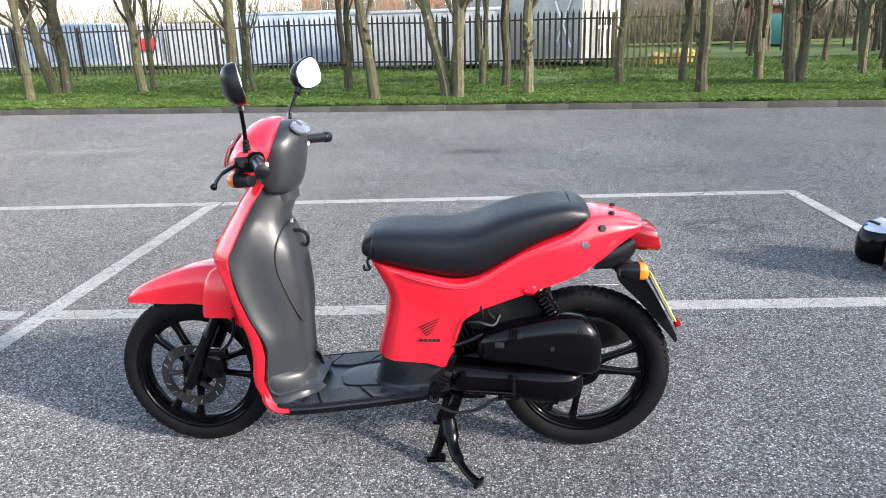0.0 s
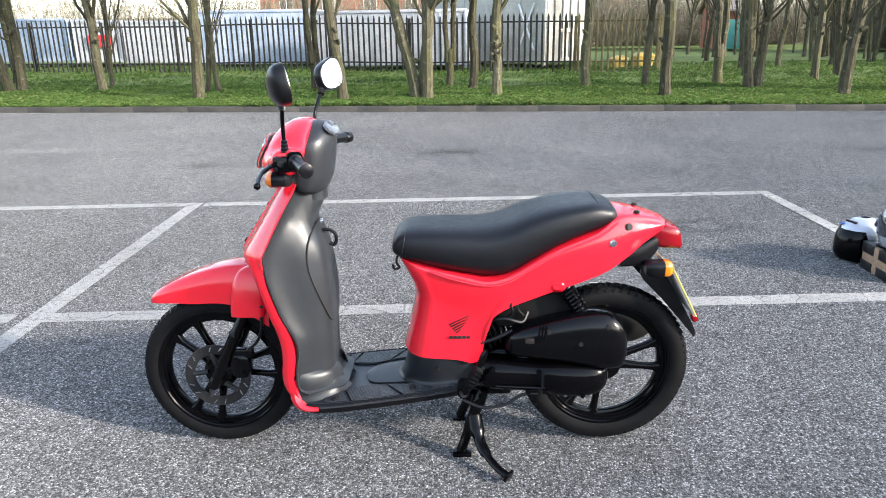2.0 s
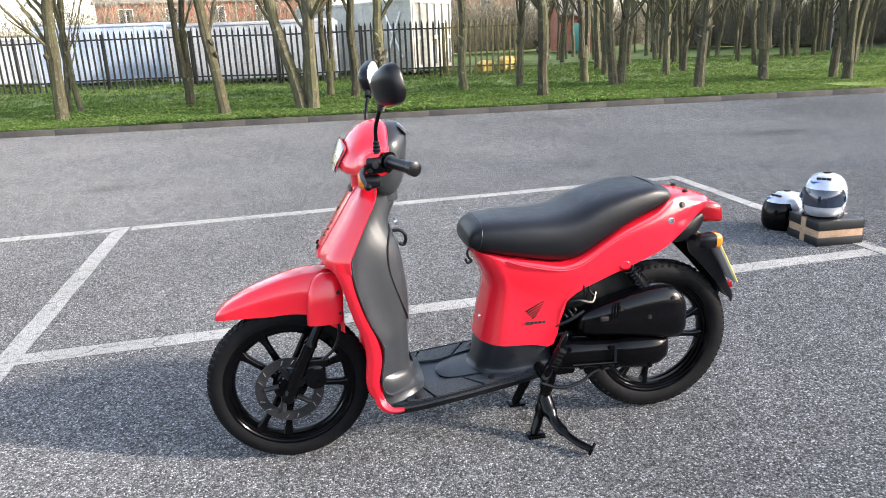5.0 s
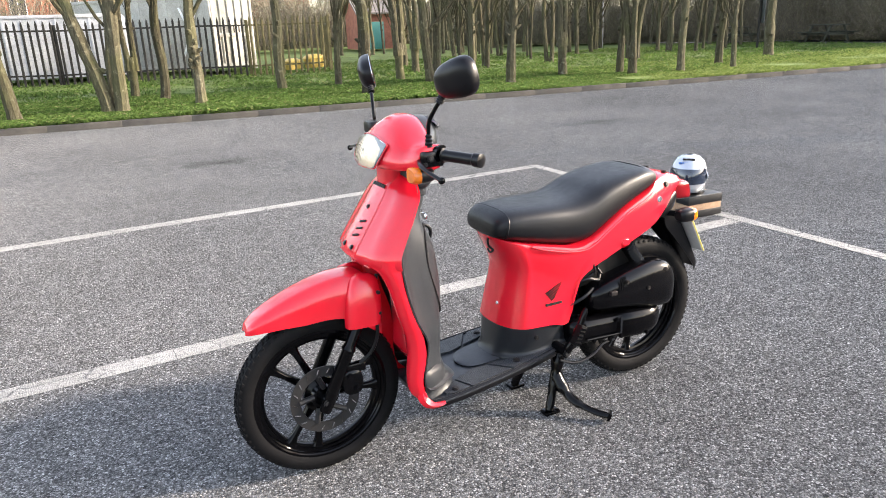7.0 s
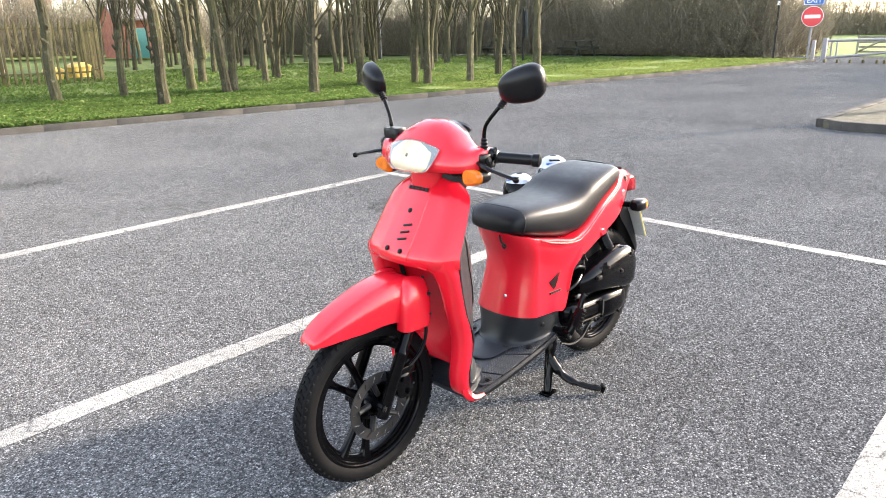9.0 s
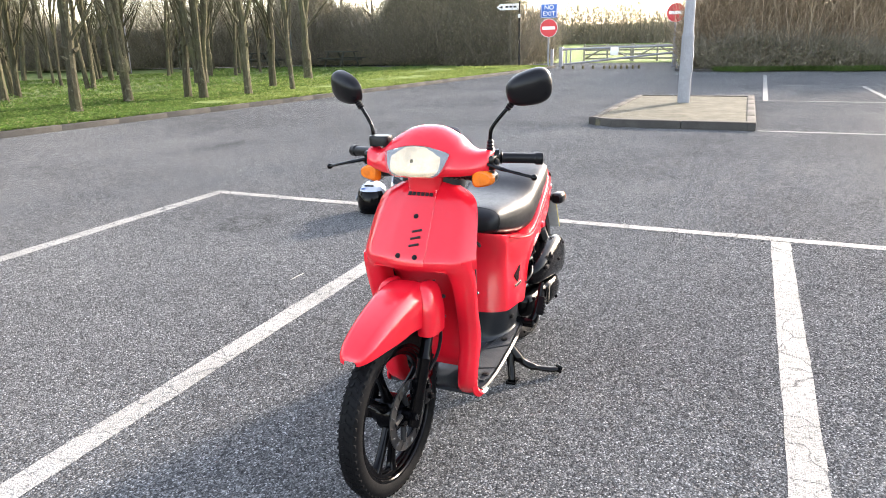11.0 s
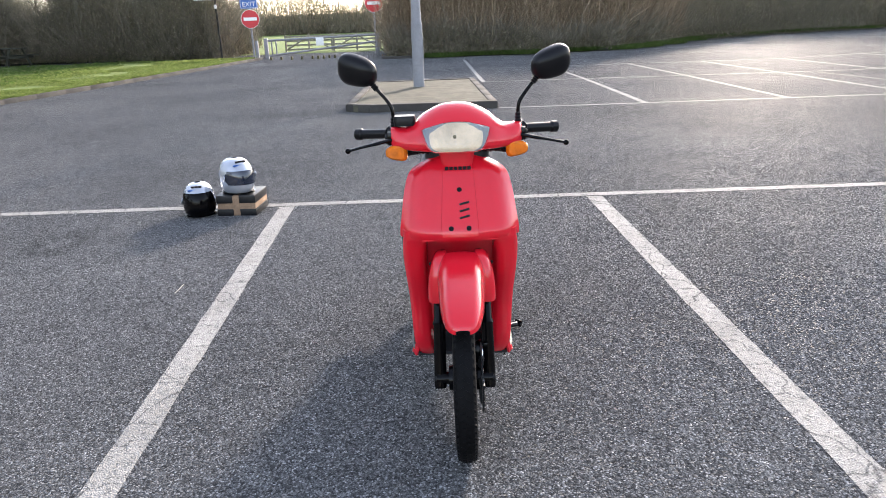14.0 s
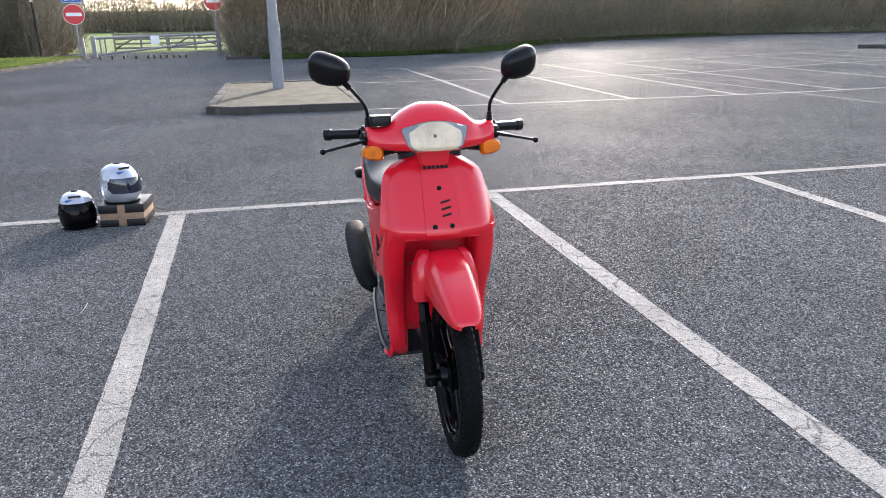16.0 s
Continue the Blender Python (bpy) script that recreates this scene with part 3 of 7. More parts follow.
# front mudguard
rows = []
for u, wt, wb, h in ((-0.204, 0.518, 0.505, 0.020), (-0.196, 0.532, 0.508, 0.036), (-0.165, 0.556, 0.512, 0.050), (-0.11, 0.585, 0.516, 0.060), (-0.04, 0.612, 0.516, 0.067), (0.03, 0.632, 0.520, 0.072), (0.09, 0.640, 0.510, 0.075), (0.15, 0.636, 0.47, 0.076), (0.19, 0.60, 0.44, 0.074)):
    r = []
    for k in range(9):
        t = k / 8 * 2 - 1
        a = abs(t)
        up = (1 - max(0, (a - 0.42) / 0.58) ** 1.7)
        r.append((u, math.copysign(h * min(1, (a / 0.72) ** 0.85), t) if a else 0, wb + (wt - wb) * (up * 0.86 + 0.14 * math.cos(t * 1.57))))
    rows.append(r)
guard = part("front_mudguard", sheet(rows, 0.003, 3, 3), RED, bike, "glossy red front mudguard")
for s in (-1, 1):
    rings = []
    for u0, w0, ru, rv, vv in ((0.130, 0.486, 0.052, 0.028, 0.078), (0.131, 0.492, 0.055, 0.031, 0.078), (0.136, 0.545, 0.056, 0.031, 0.076), (0.14, 0.59, 0.052, 0.029, 0.070), (0.145, 0.625, 0.04, 0.023, 0.063), (0.147, 0.638, 0.018, 0.011, 0.058)):
        rings.append(sring((u0, vv * s, w0), U, V * s, ru, rv, 3.2))
    part("fork_cover", loft_rings(rings, 3), RED, guard)
    for u0, w0 in ((0.178, 0.52), (0.178, 0.585)):
        bolt("screw", (u0, 0.100 * s, w0), V * s, 0.0045, guard, DISCSTEEL)

# leg shield, front: one red skin from the neck down over the nose, then two side flaps
def half_at(w):
    for (w0, h0), (w1, h1) in zip(SH, SH[1:]):
        if w0 <= w <= w1:
            k = (w - w0) / (w1 - w0)
            return h0 + (h1 - h0) * k
    return SH[-1][1]


SH = ((0.2, 0.160), (0.28, 0.170), (0.45, 0.180), (0.6, 0.190), (0.69, 0.195), (0.8, 0.180), (0.845, 0.170), (0.868, 0.159), (0.888, 0.136), (0.905, 0.103), (0.92, 0.07), (0.94, 0.048))
rows = []
for w, uf, ue in ((0.938, 0.298, 0.318), (0.925, 0.284, 0.318), (0.905, 0.268, 0.314), (0.888, 0.256, 0.309), (0.868, 0.242, 0.299), (0.845, 0.227, 0.286), (0.80, 0.198, 0.262), (0.72, 0.143, 0.222), (0.700, 0.132, 0.216), (0.685, 0.134, 0.215), (0.672, 0.142, 0.217)):
    h = half_at(w)
    r = []
    for k in range(13):
        t = k / 12 * 2 - 1
        a = abs(t)
        ridge = -0.006 if a < 0.36 else 0.0
        r.append((uf + ridge + (ue - uf) * (0.42 * a ** 2 + 0.58 * max(0, (a - 0.66) / 0.34) ** 2), h * t * (1.0 if a < 0.99 else 1.0), w))
    rows.append(r)
shield = part("front_shield", sheet(rows, 0.004, 2, 2), RED, bike, "glossy red front shield with three vents")
for s in (-1, 1):
    rows = []
    for w, ui, um, ue, vi in ((0.700, 0.146, 0.167, 0.222, 0.090), (0.672, 0.158, 0.168, 0.219, 0.105), (0.650, 0.178, 0.178, 0.218, 0.117), (0.60, 0.20, 0.193, 0.226, 0.121), (0.518, 0.222, 0.213, 0.25, 0.121), (0.45, 0.243, 0.235, 0.278, 0.119), (0.38, 0.25, 0.243, 0.288, 0.117), (0.30, 0.245, 0.236, 0.275, 0.113), (0.245, 0.255, 0.25, 0.285, 0.108), (0.21, 0.285, 0.285, 0.31, 0.105)):
        h = half_at(w) - (0.008 if w > 0.66 else 0.004 if w > 0.62 else 0.0)
        rows.append([(ui + 0.05, (vi - 0.012) * s, w), (ui + 0.008, (vi - 0.004) * s, w), (ui - 0.004, (vi + 0.008) * s, w), (um, (vi * 0.4 + h * 0.6) * s, w), (um + 0.006, (h - 0.012) * s, w), (um * 0.6 + ue * 0.4 + 0.004, (h - 0.002) * s, w), (ue, h * s, w)])
    part("shield_flap", sheet(rows, 0.004, 3, 2), RED, shield)
# inner red panel behind the wheel
rows = [[(u, v, w) for v in (-0.122, -0.06, 0, 0.06, 0.122)] for u, w in ((0.145, 0.676), (0.19, 0.672), (0.24, 0.662), (0.285, 0.6), (0.305, 0.5), (0.31, 0.4), (0.30, 0.33), (0.315, 0.29))]
part("wheel_well_panel", sheet(rows, 0.004, 2, 2), RED, shield)
# raised nose panel with vents, screws and a mark


def nose_u(w):
    for (w0, u0), (w1, u1) in zip(NOSE, NOSE[1:]):
        if w0 <= w <= w1:
            return u0 + (u1 - u0) * (w - w0) / (w1 - w0)
    return NOSE[-1][1]


NOSE = ((0.685, 0.134), (0.70, 0.132), (0.72, 0.143), (0.80, 0.198), (0.88, 0.25), (0.905, 0.268), (0.925, 0.284), (0.938, 0.298))
rows = []
for w, h in ((0.93, 0.041), (0.90, 0.049), (0.84, 0.055), (0.77, 0.059), (0.715, 0.062), (0.69, 0.060)):
    rows.append([(nose_u(w) - (0.0125 if abs(t) < 0.95 else 0.002) + 0.006 * t * t, h * t, w) for t in (-1, -0.93, -0.5, 0, 0.5, 0.93, 1)])
nose = part("nose_panel", sheet(rows, 0.004, 3, 1), RED, shield)
for k in range(3):
    w = 0.786 - 0.019 * k
    bm = bmesh.new()
    box(bm, (-0.003, -0.0165, -0.0032), (0.003, 0.0165, 0.0032), pose(nose_u(w) - 0.0125, -0.016, w, -16, 35, 0), bevel=0.0015)
    part("vent_slot", bm, INK, nose)
for v, w in ((-0.002, 0.824), (0.028, 0.716), (-0.028, 0.716)):
    bolt("screw", (nose_u(w) - 0.011, v, w), (-0.8, 0, 0.55), 0.006, nose, SATIN)
for k in range(6):
    bm = bmesh.new()
    box(bm, (-0.0015, -0.0058, -0.0058), (0.0015, 0.0058, 0.0058), pose(nose_u(0.886) - 0.0128, 0.0145 * (2.5 - k), 0.886, 0, 35, 0), bevel=0.0008)
    part("badge_bar", bm, INK, nose)

# leg shield, inside: grey plastic with a proud lid
INNER = ((0.932, 0.318, 0.33, 0.5), (0.905, 0.313, 0.347, 0.5), (0.88, 0.304, 0.362, 0.45), (0.84, 0.284, 0.375, 0.42), (0.80, 0.263, 0.355, 0.52), (0.765, 0.245, 0.348, 0.62), (0.70, 0.219, 0.37, 0.68), (0.60, 0.232, 0.388, 0.70), (0.50, 0.262, 0.388, 0.72), (0.42, 0.298, 0.386, 0.72), (0.34, 0.288, 0.386, 0.72), (0.29, 0.284, 0.390, 0.74), (0.262, 0.29, 0.405, 0.78), (0.25, 0.31, 0.43, 0.8))


def inner_u(v, w):
    """How far back the grey skin lies at a height and a distance from the middle."""
    for (w1, e1, c1, k1), (w0, e0, c0, k0) in zip(INNER, INNER[1:]):
        if w0 <= w <= w1:
            f = (w - w0) / (w1 - w0)
            ue, uc, cv = e0 + (e1 - e0) * f, c0 + (c1 - c0) * f, k0 + (k1 - k0) * f
            return ue + (uc - ue) / (1 + math.exp((abs(v) / (half_at(w) - 0.003) - cv) * 13))
    return 0.4


rows = []
for w, ue, uc, cv in INNER:
    h = half_at(w) - 0.003
    rows.append([(inner_u(h * t, w), h * t, w) for t in (-1, -0.93, -0.78, -0.62, -0.45, -0.25, 0, 0.25, 0.45, 0.62, 0.78, 0.93, 1)])
inner = part("inner_shield", sheet(rows, 0.004, 3, 2), GREYPLASTIC, bike, "grey plastic inner leg shield with storage lid")
rows = []
for w, b in ((0.768, 0.03), (0.76, 0.066), (0.74, 0.094), (0.70, 0.114), (0.64, 0.119), (0.56, 0.112), (0.50, 0.098), (0.47, 0.080), (0.458, 0.05)):
    rows.append([(inner_u(b * t, w) + 0.0055, b * t, w) for t in (-1, -0.8, -0.6, -0.3, 0, 0.3, 0.6, 0.8, 1)])
lid = part("storage_lid", sheet(rows, 0.003, 2, 2), GREYPLASTIC, inner, "grey storage lid")
edge_pts = [Vector(q[0]) for q in rows] + [Vector(p) for p in rows[-1][1:-1]] + [Vector(q[-1]) for q in rows[::-1]] + [Vector(p) for p in rows[0][::-1]][1:]
bm = bmesh.new()
tube(bm, smooth_path([p + Vector((-0.003, 0, 0)) for p in edge_pts], 2), 0.0022, 6)
part("lid_seam", bm, INK, inner)
bm = bmesh.new()
tube(bm, smooth_path([(0.36, 0.0, 0.738), (0.385, 0.0, 0.738), (0.402, 0, 0.725), (0.405, 0, 0.705), (0.397, 0, 0.69), (0.383, 0, 0.696)]), 0.006, 8)
part("bag_hook", bm, BLACKPLASTIC, inner, "black bag hook")
bolt("ignition_lock", (0.372, -0.03, 0.775), (1, 0, 0.3), 0.009, inner, CHROME)

# foot of the grey shield: a rounded step on each side where it meets the board
for s in (-1, 1):
    rows = [[(u, v * s, w) for u, v, w in r] for r in (
        ((0.380, 0.045, 0.312), (0.362, 0.098, 0.312), (0.316, 0.140, 0.312), (0.288, 0.157, 0.312)),
        ((0.400, 0.045, 0.298), (0.378, 0.102, 0.298), (0.322, 0.146, 0.298), (0.287, 0.160, 0.298)),
        ((0.408, 0.045, 0.272), (0.384, 0.105, 0.272), (0.325, 0.150, 0.272), (0.287, 0.162, 0.272)),
        ((0.418, 0.045, 0.242), (0.391, 0.109, 0.240), (0.322, 0.148, 0.238), (0.288, 0.158, 0.236)),
        ((0.436, 0.045, 0.226), (0.404, 0.116, 0.222), (0.330, 0.150, 0.218), (0.290, 0.158, 0.216)))]
    part("foot_step", sheet(rows, 0.003, 3, 3), GREYPLASTIC, inner)

# red foot of each shield flap, curling back under the board's front corner
for s in (-1, 1):
    bm = bmesh.new()
    path = smooth_path([(0.276, 0.158, 0.300), (0.273, 0.161, 0.262), (0.276, 0.166, 0.235), (0.287, 0.171, 0.216), (0.305, 0.175, 0.206), (0.326, 0.177, 0.203), (0.346, 0.176, 0.204)])
    rings = []
    for k, p in enumerate(path):
        d = path[min(k + 1, len(path) - 1)] - path[max(k - 1, 0)]
        d.y = 0
        d.normalize()
        n = Vector((d.z, 0, -d.x))
        f = k / (len(path) - 1)
        h = 0.008 + 0.011 * min(1, f / 0.3) - 0.011 * f
        rings.append([Vector((q.x, q.y * s, q.z)) for q in (p + n * h + V * (a - 0.004) if e > 0 else p - n * h + V * (a - 0.004) if e < 0 else p + V * a for e, a in ((1, 0.0), (0.0, 0.005), (-1, 0.0), (-1, -0.006), (0.0, -0.008), (1, -0.006)))])
    ring_loft(bm, rings)
    part("flap_foot", bm, RED, shield)

# footboard: rises a little towards the rear
def board_w(u):
    return 0.2145 + max(0.0, u - 0.35) * 0.112


rows = []
for u, h in ((0.285, 0.160), (0.33, 0.172), (0.42, 0.174), (0.5, 0.172), (0.6, 0.167), (0.7, 0.160), (0.79, 0.148), (0.86, 0.12)):
    rows.append([(u, h * t, board_w(u)) for t in (-1, -0.5, 0, 0.5, 1)])
bm = sheet(rows, 0.012, 2, 2)
board = part("footboard", bm, RUBBERMAT, bike, "dark grey rubber-covered footboard")
for s in (-1, 1):
    bm = bmesh.new()
    ring = ((0.005, 0.003), (-0.002, 0.008), (-0.007, 0.006), (-0.010, -0.008), (-0.018, -0.034), (-0.024, -0.034), (-0.012, -0.008))
    path = ((0.31, 0.170), (0.34, 0.177), (0.42, 0.181), (0.5, 0.179), (0.6, 0.174), (0.7, 0.167), (0.80, 0.152))
    ring_loft(bm, [[(u, (h + a) * s, board_w(u) + b) for a, b in ring] for u, h in path])
    part("board_edge", bm, BLACKPLASTIC, board)
    # grained pads, proud of the board
    for pad in (((0.355, 0.122), (0.362, 0.158), (0.385, 0.168), (0.442, 0.169), (0.416, 0.10), (0.40, 0.112)), ((0.424, 0.098), (0.450, 0.169), (0.60, 0.163), (0.548, 0.088), (0.50, 0.078)), ((0.558, 0.090), (0.612, 0.162), (0.70, 0.156), (0.79, 0.145), (0.79, 0.138), (0.70, 0.128), (0.64, 0.104))):
        bm = bmesh.new()
        ring_loft(bm, [[(u, v * s, board_w(u) + z) for u, v in pad] for z in (0.002, 0.0078)])
        part("grip_pad", bm, GRAIN, board, "grained rubber pad")
    for u, v in ((0.397, 0.150), (0.64, 0.132)):
        bolt("board_screw", (u, v * s, board_w(u) + 0.0095), W, 0.009, board, INK)
rows = [[(u, h * t, board_w(u) + 0.006 + 0.004 * (1 - t * t)) for t in (-1, -0.6, 0, 0.6, 1)] for u, h in ((0.478, 0.004), (0.488, 0.036), (0.512, 0.062), (0.56, 0.074), (0.62, 0.078))]
part("centre_hump", sheet(rows, 0.003, 2, 2), RUBBERMAT, board)

# base of the rear body: dark collar with a flared lip
rings = []
for w, u0, u1, h, p in ((0.240, 0.586, 0.95, 0.140, 2.2), (0.251, 0.588, 0.95, 0.139, 2.2), (0.257, 0.597, 0.94, 0.133, 2.3), (0.275, 0.607, 0.92, 0.130, 2.5), (0.31, 0.617, 0.89, 0.132, 2.8), (0.352, 0.624, 0.87, 0.136, 3.1), (0.368, 0.630, 0.86, 0.136, 3.2)):
    rings.append([q + Vector((0, 0, max(0.0, q.x - 0.6) * 0.11 * (0.352 - w) / 0.112)) for q in sring(((u0 + u1) / 2, 0, w), U, V, (u1 - u0) / 2, h, p, 40)])
collar = part("body_collar", loft_rings(rings, 2), COLLARGREY, bike, "dark grey plastic base of the rear body")
bolt("screw", (0.72, -0.135, 0.318), -V, 0.006, collar, INK)

# rear body
COLS = (((0.705, 0.358), (0.725, 0.53), (0.70, 0.645), (0.137, 0.118, 0.128)),
        ((0.78, 0.355), (0.79, 0.50), (0.80, 0.625), (0.142, 0.128, 0.143)),
        ((0.846, 0.350), (0.855, 0.49), (0.88, 0.611), (0.143, 0.136, 0.151)),
        ((0.873, 0.464), (0.91, 0.55), (0.95, 0.634), (0.145, 0.146, 0.151)),
        ((0.924, 0.519), (0.965, 0.595), (1.01, 0.670), (0.147, 0.151, 0.151)),
        ((1.041, 0.566), (1.06, 0.637), (1.085, 0.710), (0.143, 0.149, 0.146)),
        ((1.209, 0.622), (1.20, 0.688), (1.20, 0.754), (0.128, 0.138, 0.130)),
        ((1.29, 0.668), (1.28, 0.733), (1.262, 0.793), (0.108, 0.118, 0.105)),
        ((1.345, 0.708), (1.345, 0.748), (1.338, 0.789), (0.086, 0.097, 0.083)),
        ((1.405, 0.742), (1.408, 0.756), (1.41, 0.768), (0.058, 0.066, 0.056)))
rows = []
for b, m, t, h in COLS:
    left = [(b[0], -h[0], b[1]), (b[0] * 0.5 + m[0] * 0.5, -(h[0] + h[1]) / 2, (b[1] + m[1]) / 2), (m[0], -h[1], m[1]), ((m[0] + t[0]) / 2, -(h[1] + h[2]) / 2 - 0.002, (m[1] + t[1]) / 2), (t[0], -h[2], t[1] - 0.008), (t[0], -h[2] * 0.9, t[1] + 0.002), (t[0], -h[2] * 0.5, t[1] + 0.006)]
    rows.append(left + [(t[0], 0, t[1] + 0.008)] + [(u, -v, w) for u, v, w in left[::-1]])
first = rows[0]
tip = [(0.612, 0.362), (0.634, 0.455), (0.651, 0.55), (0.622, 0.62), (0.598, 0.668), (0.596, 0.674), (0.594, 0.678)]
tip = tip + [(0.594, 0.68)] + tip[::-1]
front = []
for a in (0, 14, 28, 42, 56, 70, 81):
    ca, sa = math.cos(radians(a)) ** 0.8, math.sin(radians(a))
    front.append([(u - (u - q[0]) * ca, v * sa, w + (q[1] - w) * ca) for (u, v, w), q in zip(first, tip)])
last = rows[-1]
back = [[(u + 0.012 * (1 - s), v * s, 0.755 + (w - 0.755) * s) for u, v, w in last] for s in (0.7, 0.02)]
body = part("rear_body", sheet(front + rows + back, 0.003, 3, 2), RED, bike, "glossy red rear bodywork")
for s in (-1, 1):
    # step along the seat line and lower crease
    bm = bmesh.new()
    tube(bm, smooth_path([(0.70, 0.131 * s, 0.641), (0.76, 0.142 * s, 0.622), (0.86, 0.152 * s, 0.602), (0.93, 0.153 * s, 0.608), (1.01, 0.153 * s, 0.656), (1.085, 0.148 * s, 0.698), (1.2, 0.132 * s, 0.741), (1.26, 0.108 * s, 0.778)]), 0.0034, 8)
    part("seat_rail", bm, RED, body)
    # shock mount boss
    bm = loft_rings([sring((1.085, 0.135 * s, 0.590), U, W, 0.026, 0.018), sring((1.085, 0.149 * s, 0.594), U, W, 0.015, 0.010)], 2)
    part("mount_boss", bm, RED, body)
    # winged mark: a fan of slanted feathers, and plain bars in place of the maker's name
    for k in range(5):
        bm = bmesh.new()
        f = k / 4
        x0, z0 = 0.757 + 0.020 * f, 0.468 - 0.026 * f
        x1, z1 = 0.828 - 0.032 * f, 0.503 - 0.048 * f
        d = Vector((x1 - x0, z1 - z0)).normalized() * 0.0021
        pts = [(x0, z0), (x0 + d.y, z0 - d.x * 1.1), (x1 + d.y * 0.4 - d.x, z1 - d.x * 1.5), (x1, z1)]
        ring_loft(bm, [[(u, (0.1335 + max(0, 0.5 - w) * 0.075 - dv) * s, w) for u, w in pts] for dv in (0, 0.010)])
        part("badge_bar", bm, INK, body)
    for k in range(5):
        bm = bmesh.new()
        u = 0.757 + 0.0135 * k
        ring_loft(bm, [[(q, (0.1335 + (0.5 - w) * 0.075 - dv) * s, w) for q, w in ((u, 0.4245), (u + 0.0105, 0.4245), (u + 0.0105, 0.4325), (u, 0.4325))] for dv in (0, 0.010)])
        part("badge_bar", bm, INK, body)
bolt("seat_lock", (1.245, -0.129, 0.722), (0, -1, 0.1), 0.0085, body, CHROME, "chrome seat lock")
for c in ((1.325, -0.062, 0.800), (1.345, 0.05, 0.798)):
    bolt("rubber_plug", c, W, 0.007, body, INK)
bolt("rubber_plug", (1.293, -0.109, 0.766), (0.2, -1, 0.3), 0.0085, body, INK)
bolt("screw", (0.632, -0.03, 0.43), (-1, 0, 0), 0.005, body, CHROME)
bm = bmesh.new()
tube(bm, smooth_path([(0.608, -0.02, 0.665), (0.597, -0.03, 0.655), (0.596, -0.04, 0.64), (0.605, -0.05, 0.628), (0.59, -0.055, 0.625), (0.585, -0.05, 0.638)]), 0.004, 7)
part("helmet_hook", bm, INK, body)

# seat
rings = []
for u, wb, wt, h, p in ((0.586, 0.684, 0.712, 0.070, 2.6), (0.592, 0.676, 0.731, 0.094, 3.0), (0.612, 0.668, 0.750, 0.112, 3.3), (0.65, 0.656, 0.762, 0.125, 3.3), (0.75, 0.630, 0.762, 0.140, 3.1), (0.86, 0.609, 0.764, 0.148, 3.0), (0.93, 0.613, 0.777, 0.151, 3.1), (1.0, 0.652, 0.804, 0.150, 3.2), (1.085, 0.702, 0.823, 0.143, 3.3), (1.18, 0.742, 0.834, 0.129, 3.2), (1.232, 0.760, 0.831, 0.113, 3.0), (1.256, 0.768, 0.819, 0.098, 2.8), (1.264, 0.776, 0.803, 0.08, 2.4)):
    rings.append([Vector((u, v, w + (0.008 * (abs(v) / h) ** 2 if w > (wb + wt) / 2 and 0.7 < u < 1.2 else 0))) for _, v, w in sring((u, 0, (wb + wt) / 2), V, W, h, (wt - wb) / 2, p, 32)])
seat = part("seat", loft_rings(rings, 4), VINYL, bike, "black vinyl two-level seat")
for u, h, wt, wb in ((0.632, 0.1195, 0.757, 0.661), (1.205, 0.1225, 0.8345, 0.752)):
    bm = bmesh.new()
    c = (wt + wb) / 2
    pts = [p for p in sring((u, 0, c), V, W, h, (wt - wb) / 2 + 0.001, 3.1, 32) if p.z > wb + 0.012]
    ang = sorted(pts, key=lambda p: math.atan2(p.z - c, p.y) if math.atan2(p.z - c, p.y) > -1.6 else math.atan2(p.z - c, p.y) + 6.28)
    tube(bm, [p + Vector((0.02 * (1 - (p.z - wb) / (wt - wb)) * (-1 if u < 1 else -1.6), 0, 0)) for p in ang], 0.0022, 6)
    part("seat_seam", bm, VINYL, seat)

# tail: red light, mudguard, plate, indicators
bm = loft_rings([[p + Vector((0.22 * (0.72 - p.z), 0, 0)) for p in sring((u, 0, w), V, W, a, b, q)] for u, w, a, b, q in ((1.385, 0.719, 0.056, 0.036, 4), (1.41, 0.719, 0.062, 0.040, 5), (1.458, 0.714, 0.063, 0.036, 5), (1.466, 0.713, 0.058, 0.031, 4.5))], 1)
part("tail_light", bm, REDLENS, bike, "red plastic tail light")
bm = loft_rings([sring((1.28, 0, 0.655), V, W, 0.085, 0.03, 4), sring((1.36, 0, 0.672), V, W, 0.072, 0.045, 4), sring((1.40, 0, 0.70), V, W, 0.058, 0.03, 4)], 2)
part("tail_bracket", bm, BLACKPLASTIC, bike)
rows = [[(u - ((0.3 * (w - 0.37) if w < 0.62 else 0.04) if abs(t) == 1 else 0.0), h * min(1, abs(t) / 0.85) * (1 if t > 0 else -1), w - (0.012 if abs(t) == 1 else 0.0)) for t in (-1, -0.85, -0.4, 0, 0.4, 0.85, 1)] for u, h, w in ((1.33, 0.06, 0.645), (1.385, 0.06, 0.635), (1.425, 0.058, 0.60), (1.468, 0.056, 0.535), (1.508, 0.054, 0.465), (1.535, 0.05, 0.415), (1.545, 0.04, 0.39))]
mg = part("rear_mudguard", sheet(rows, 0.004, 3, 2), BLACKPLASTIC, bike, "black plastic rear mudguard")
pm = pose(1.482, 0, 0.548, 0, -28, 0)
bm = bmesh.new()
box(bm, (-0.002, -0.098, -0.085), (0.002, 0.098, 0.085), pm, bevel=0.0015)
plate = part("number_plate", bm, PLATE, bike, "yellow number plate with dark bars")
bm = bmesh.new()
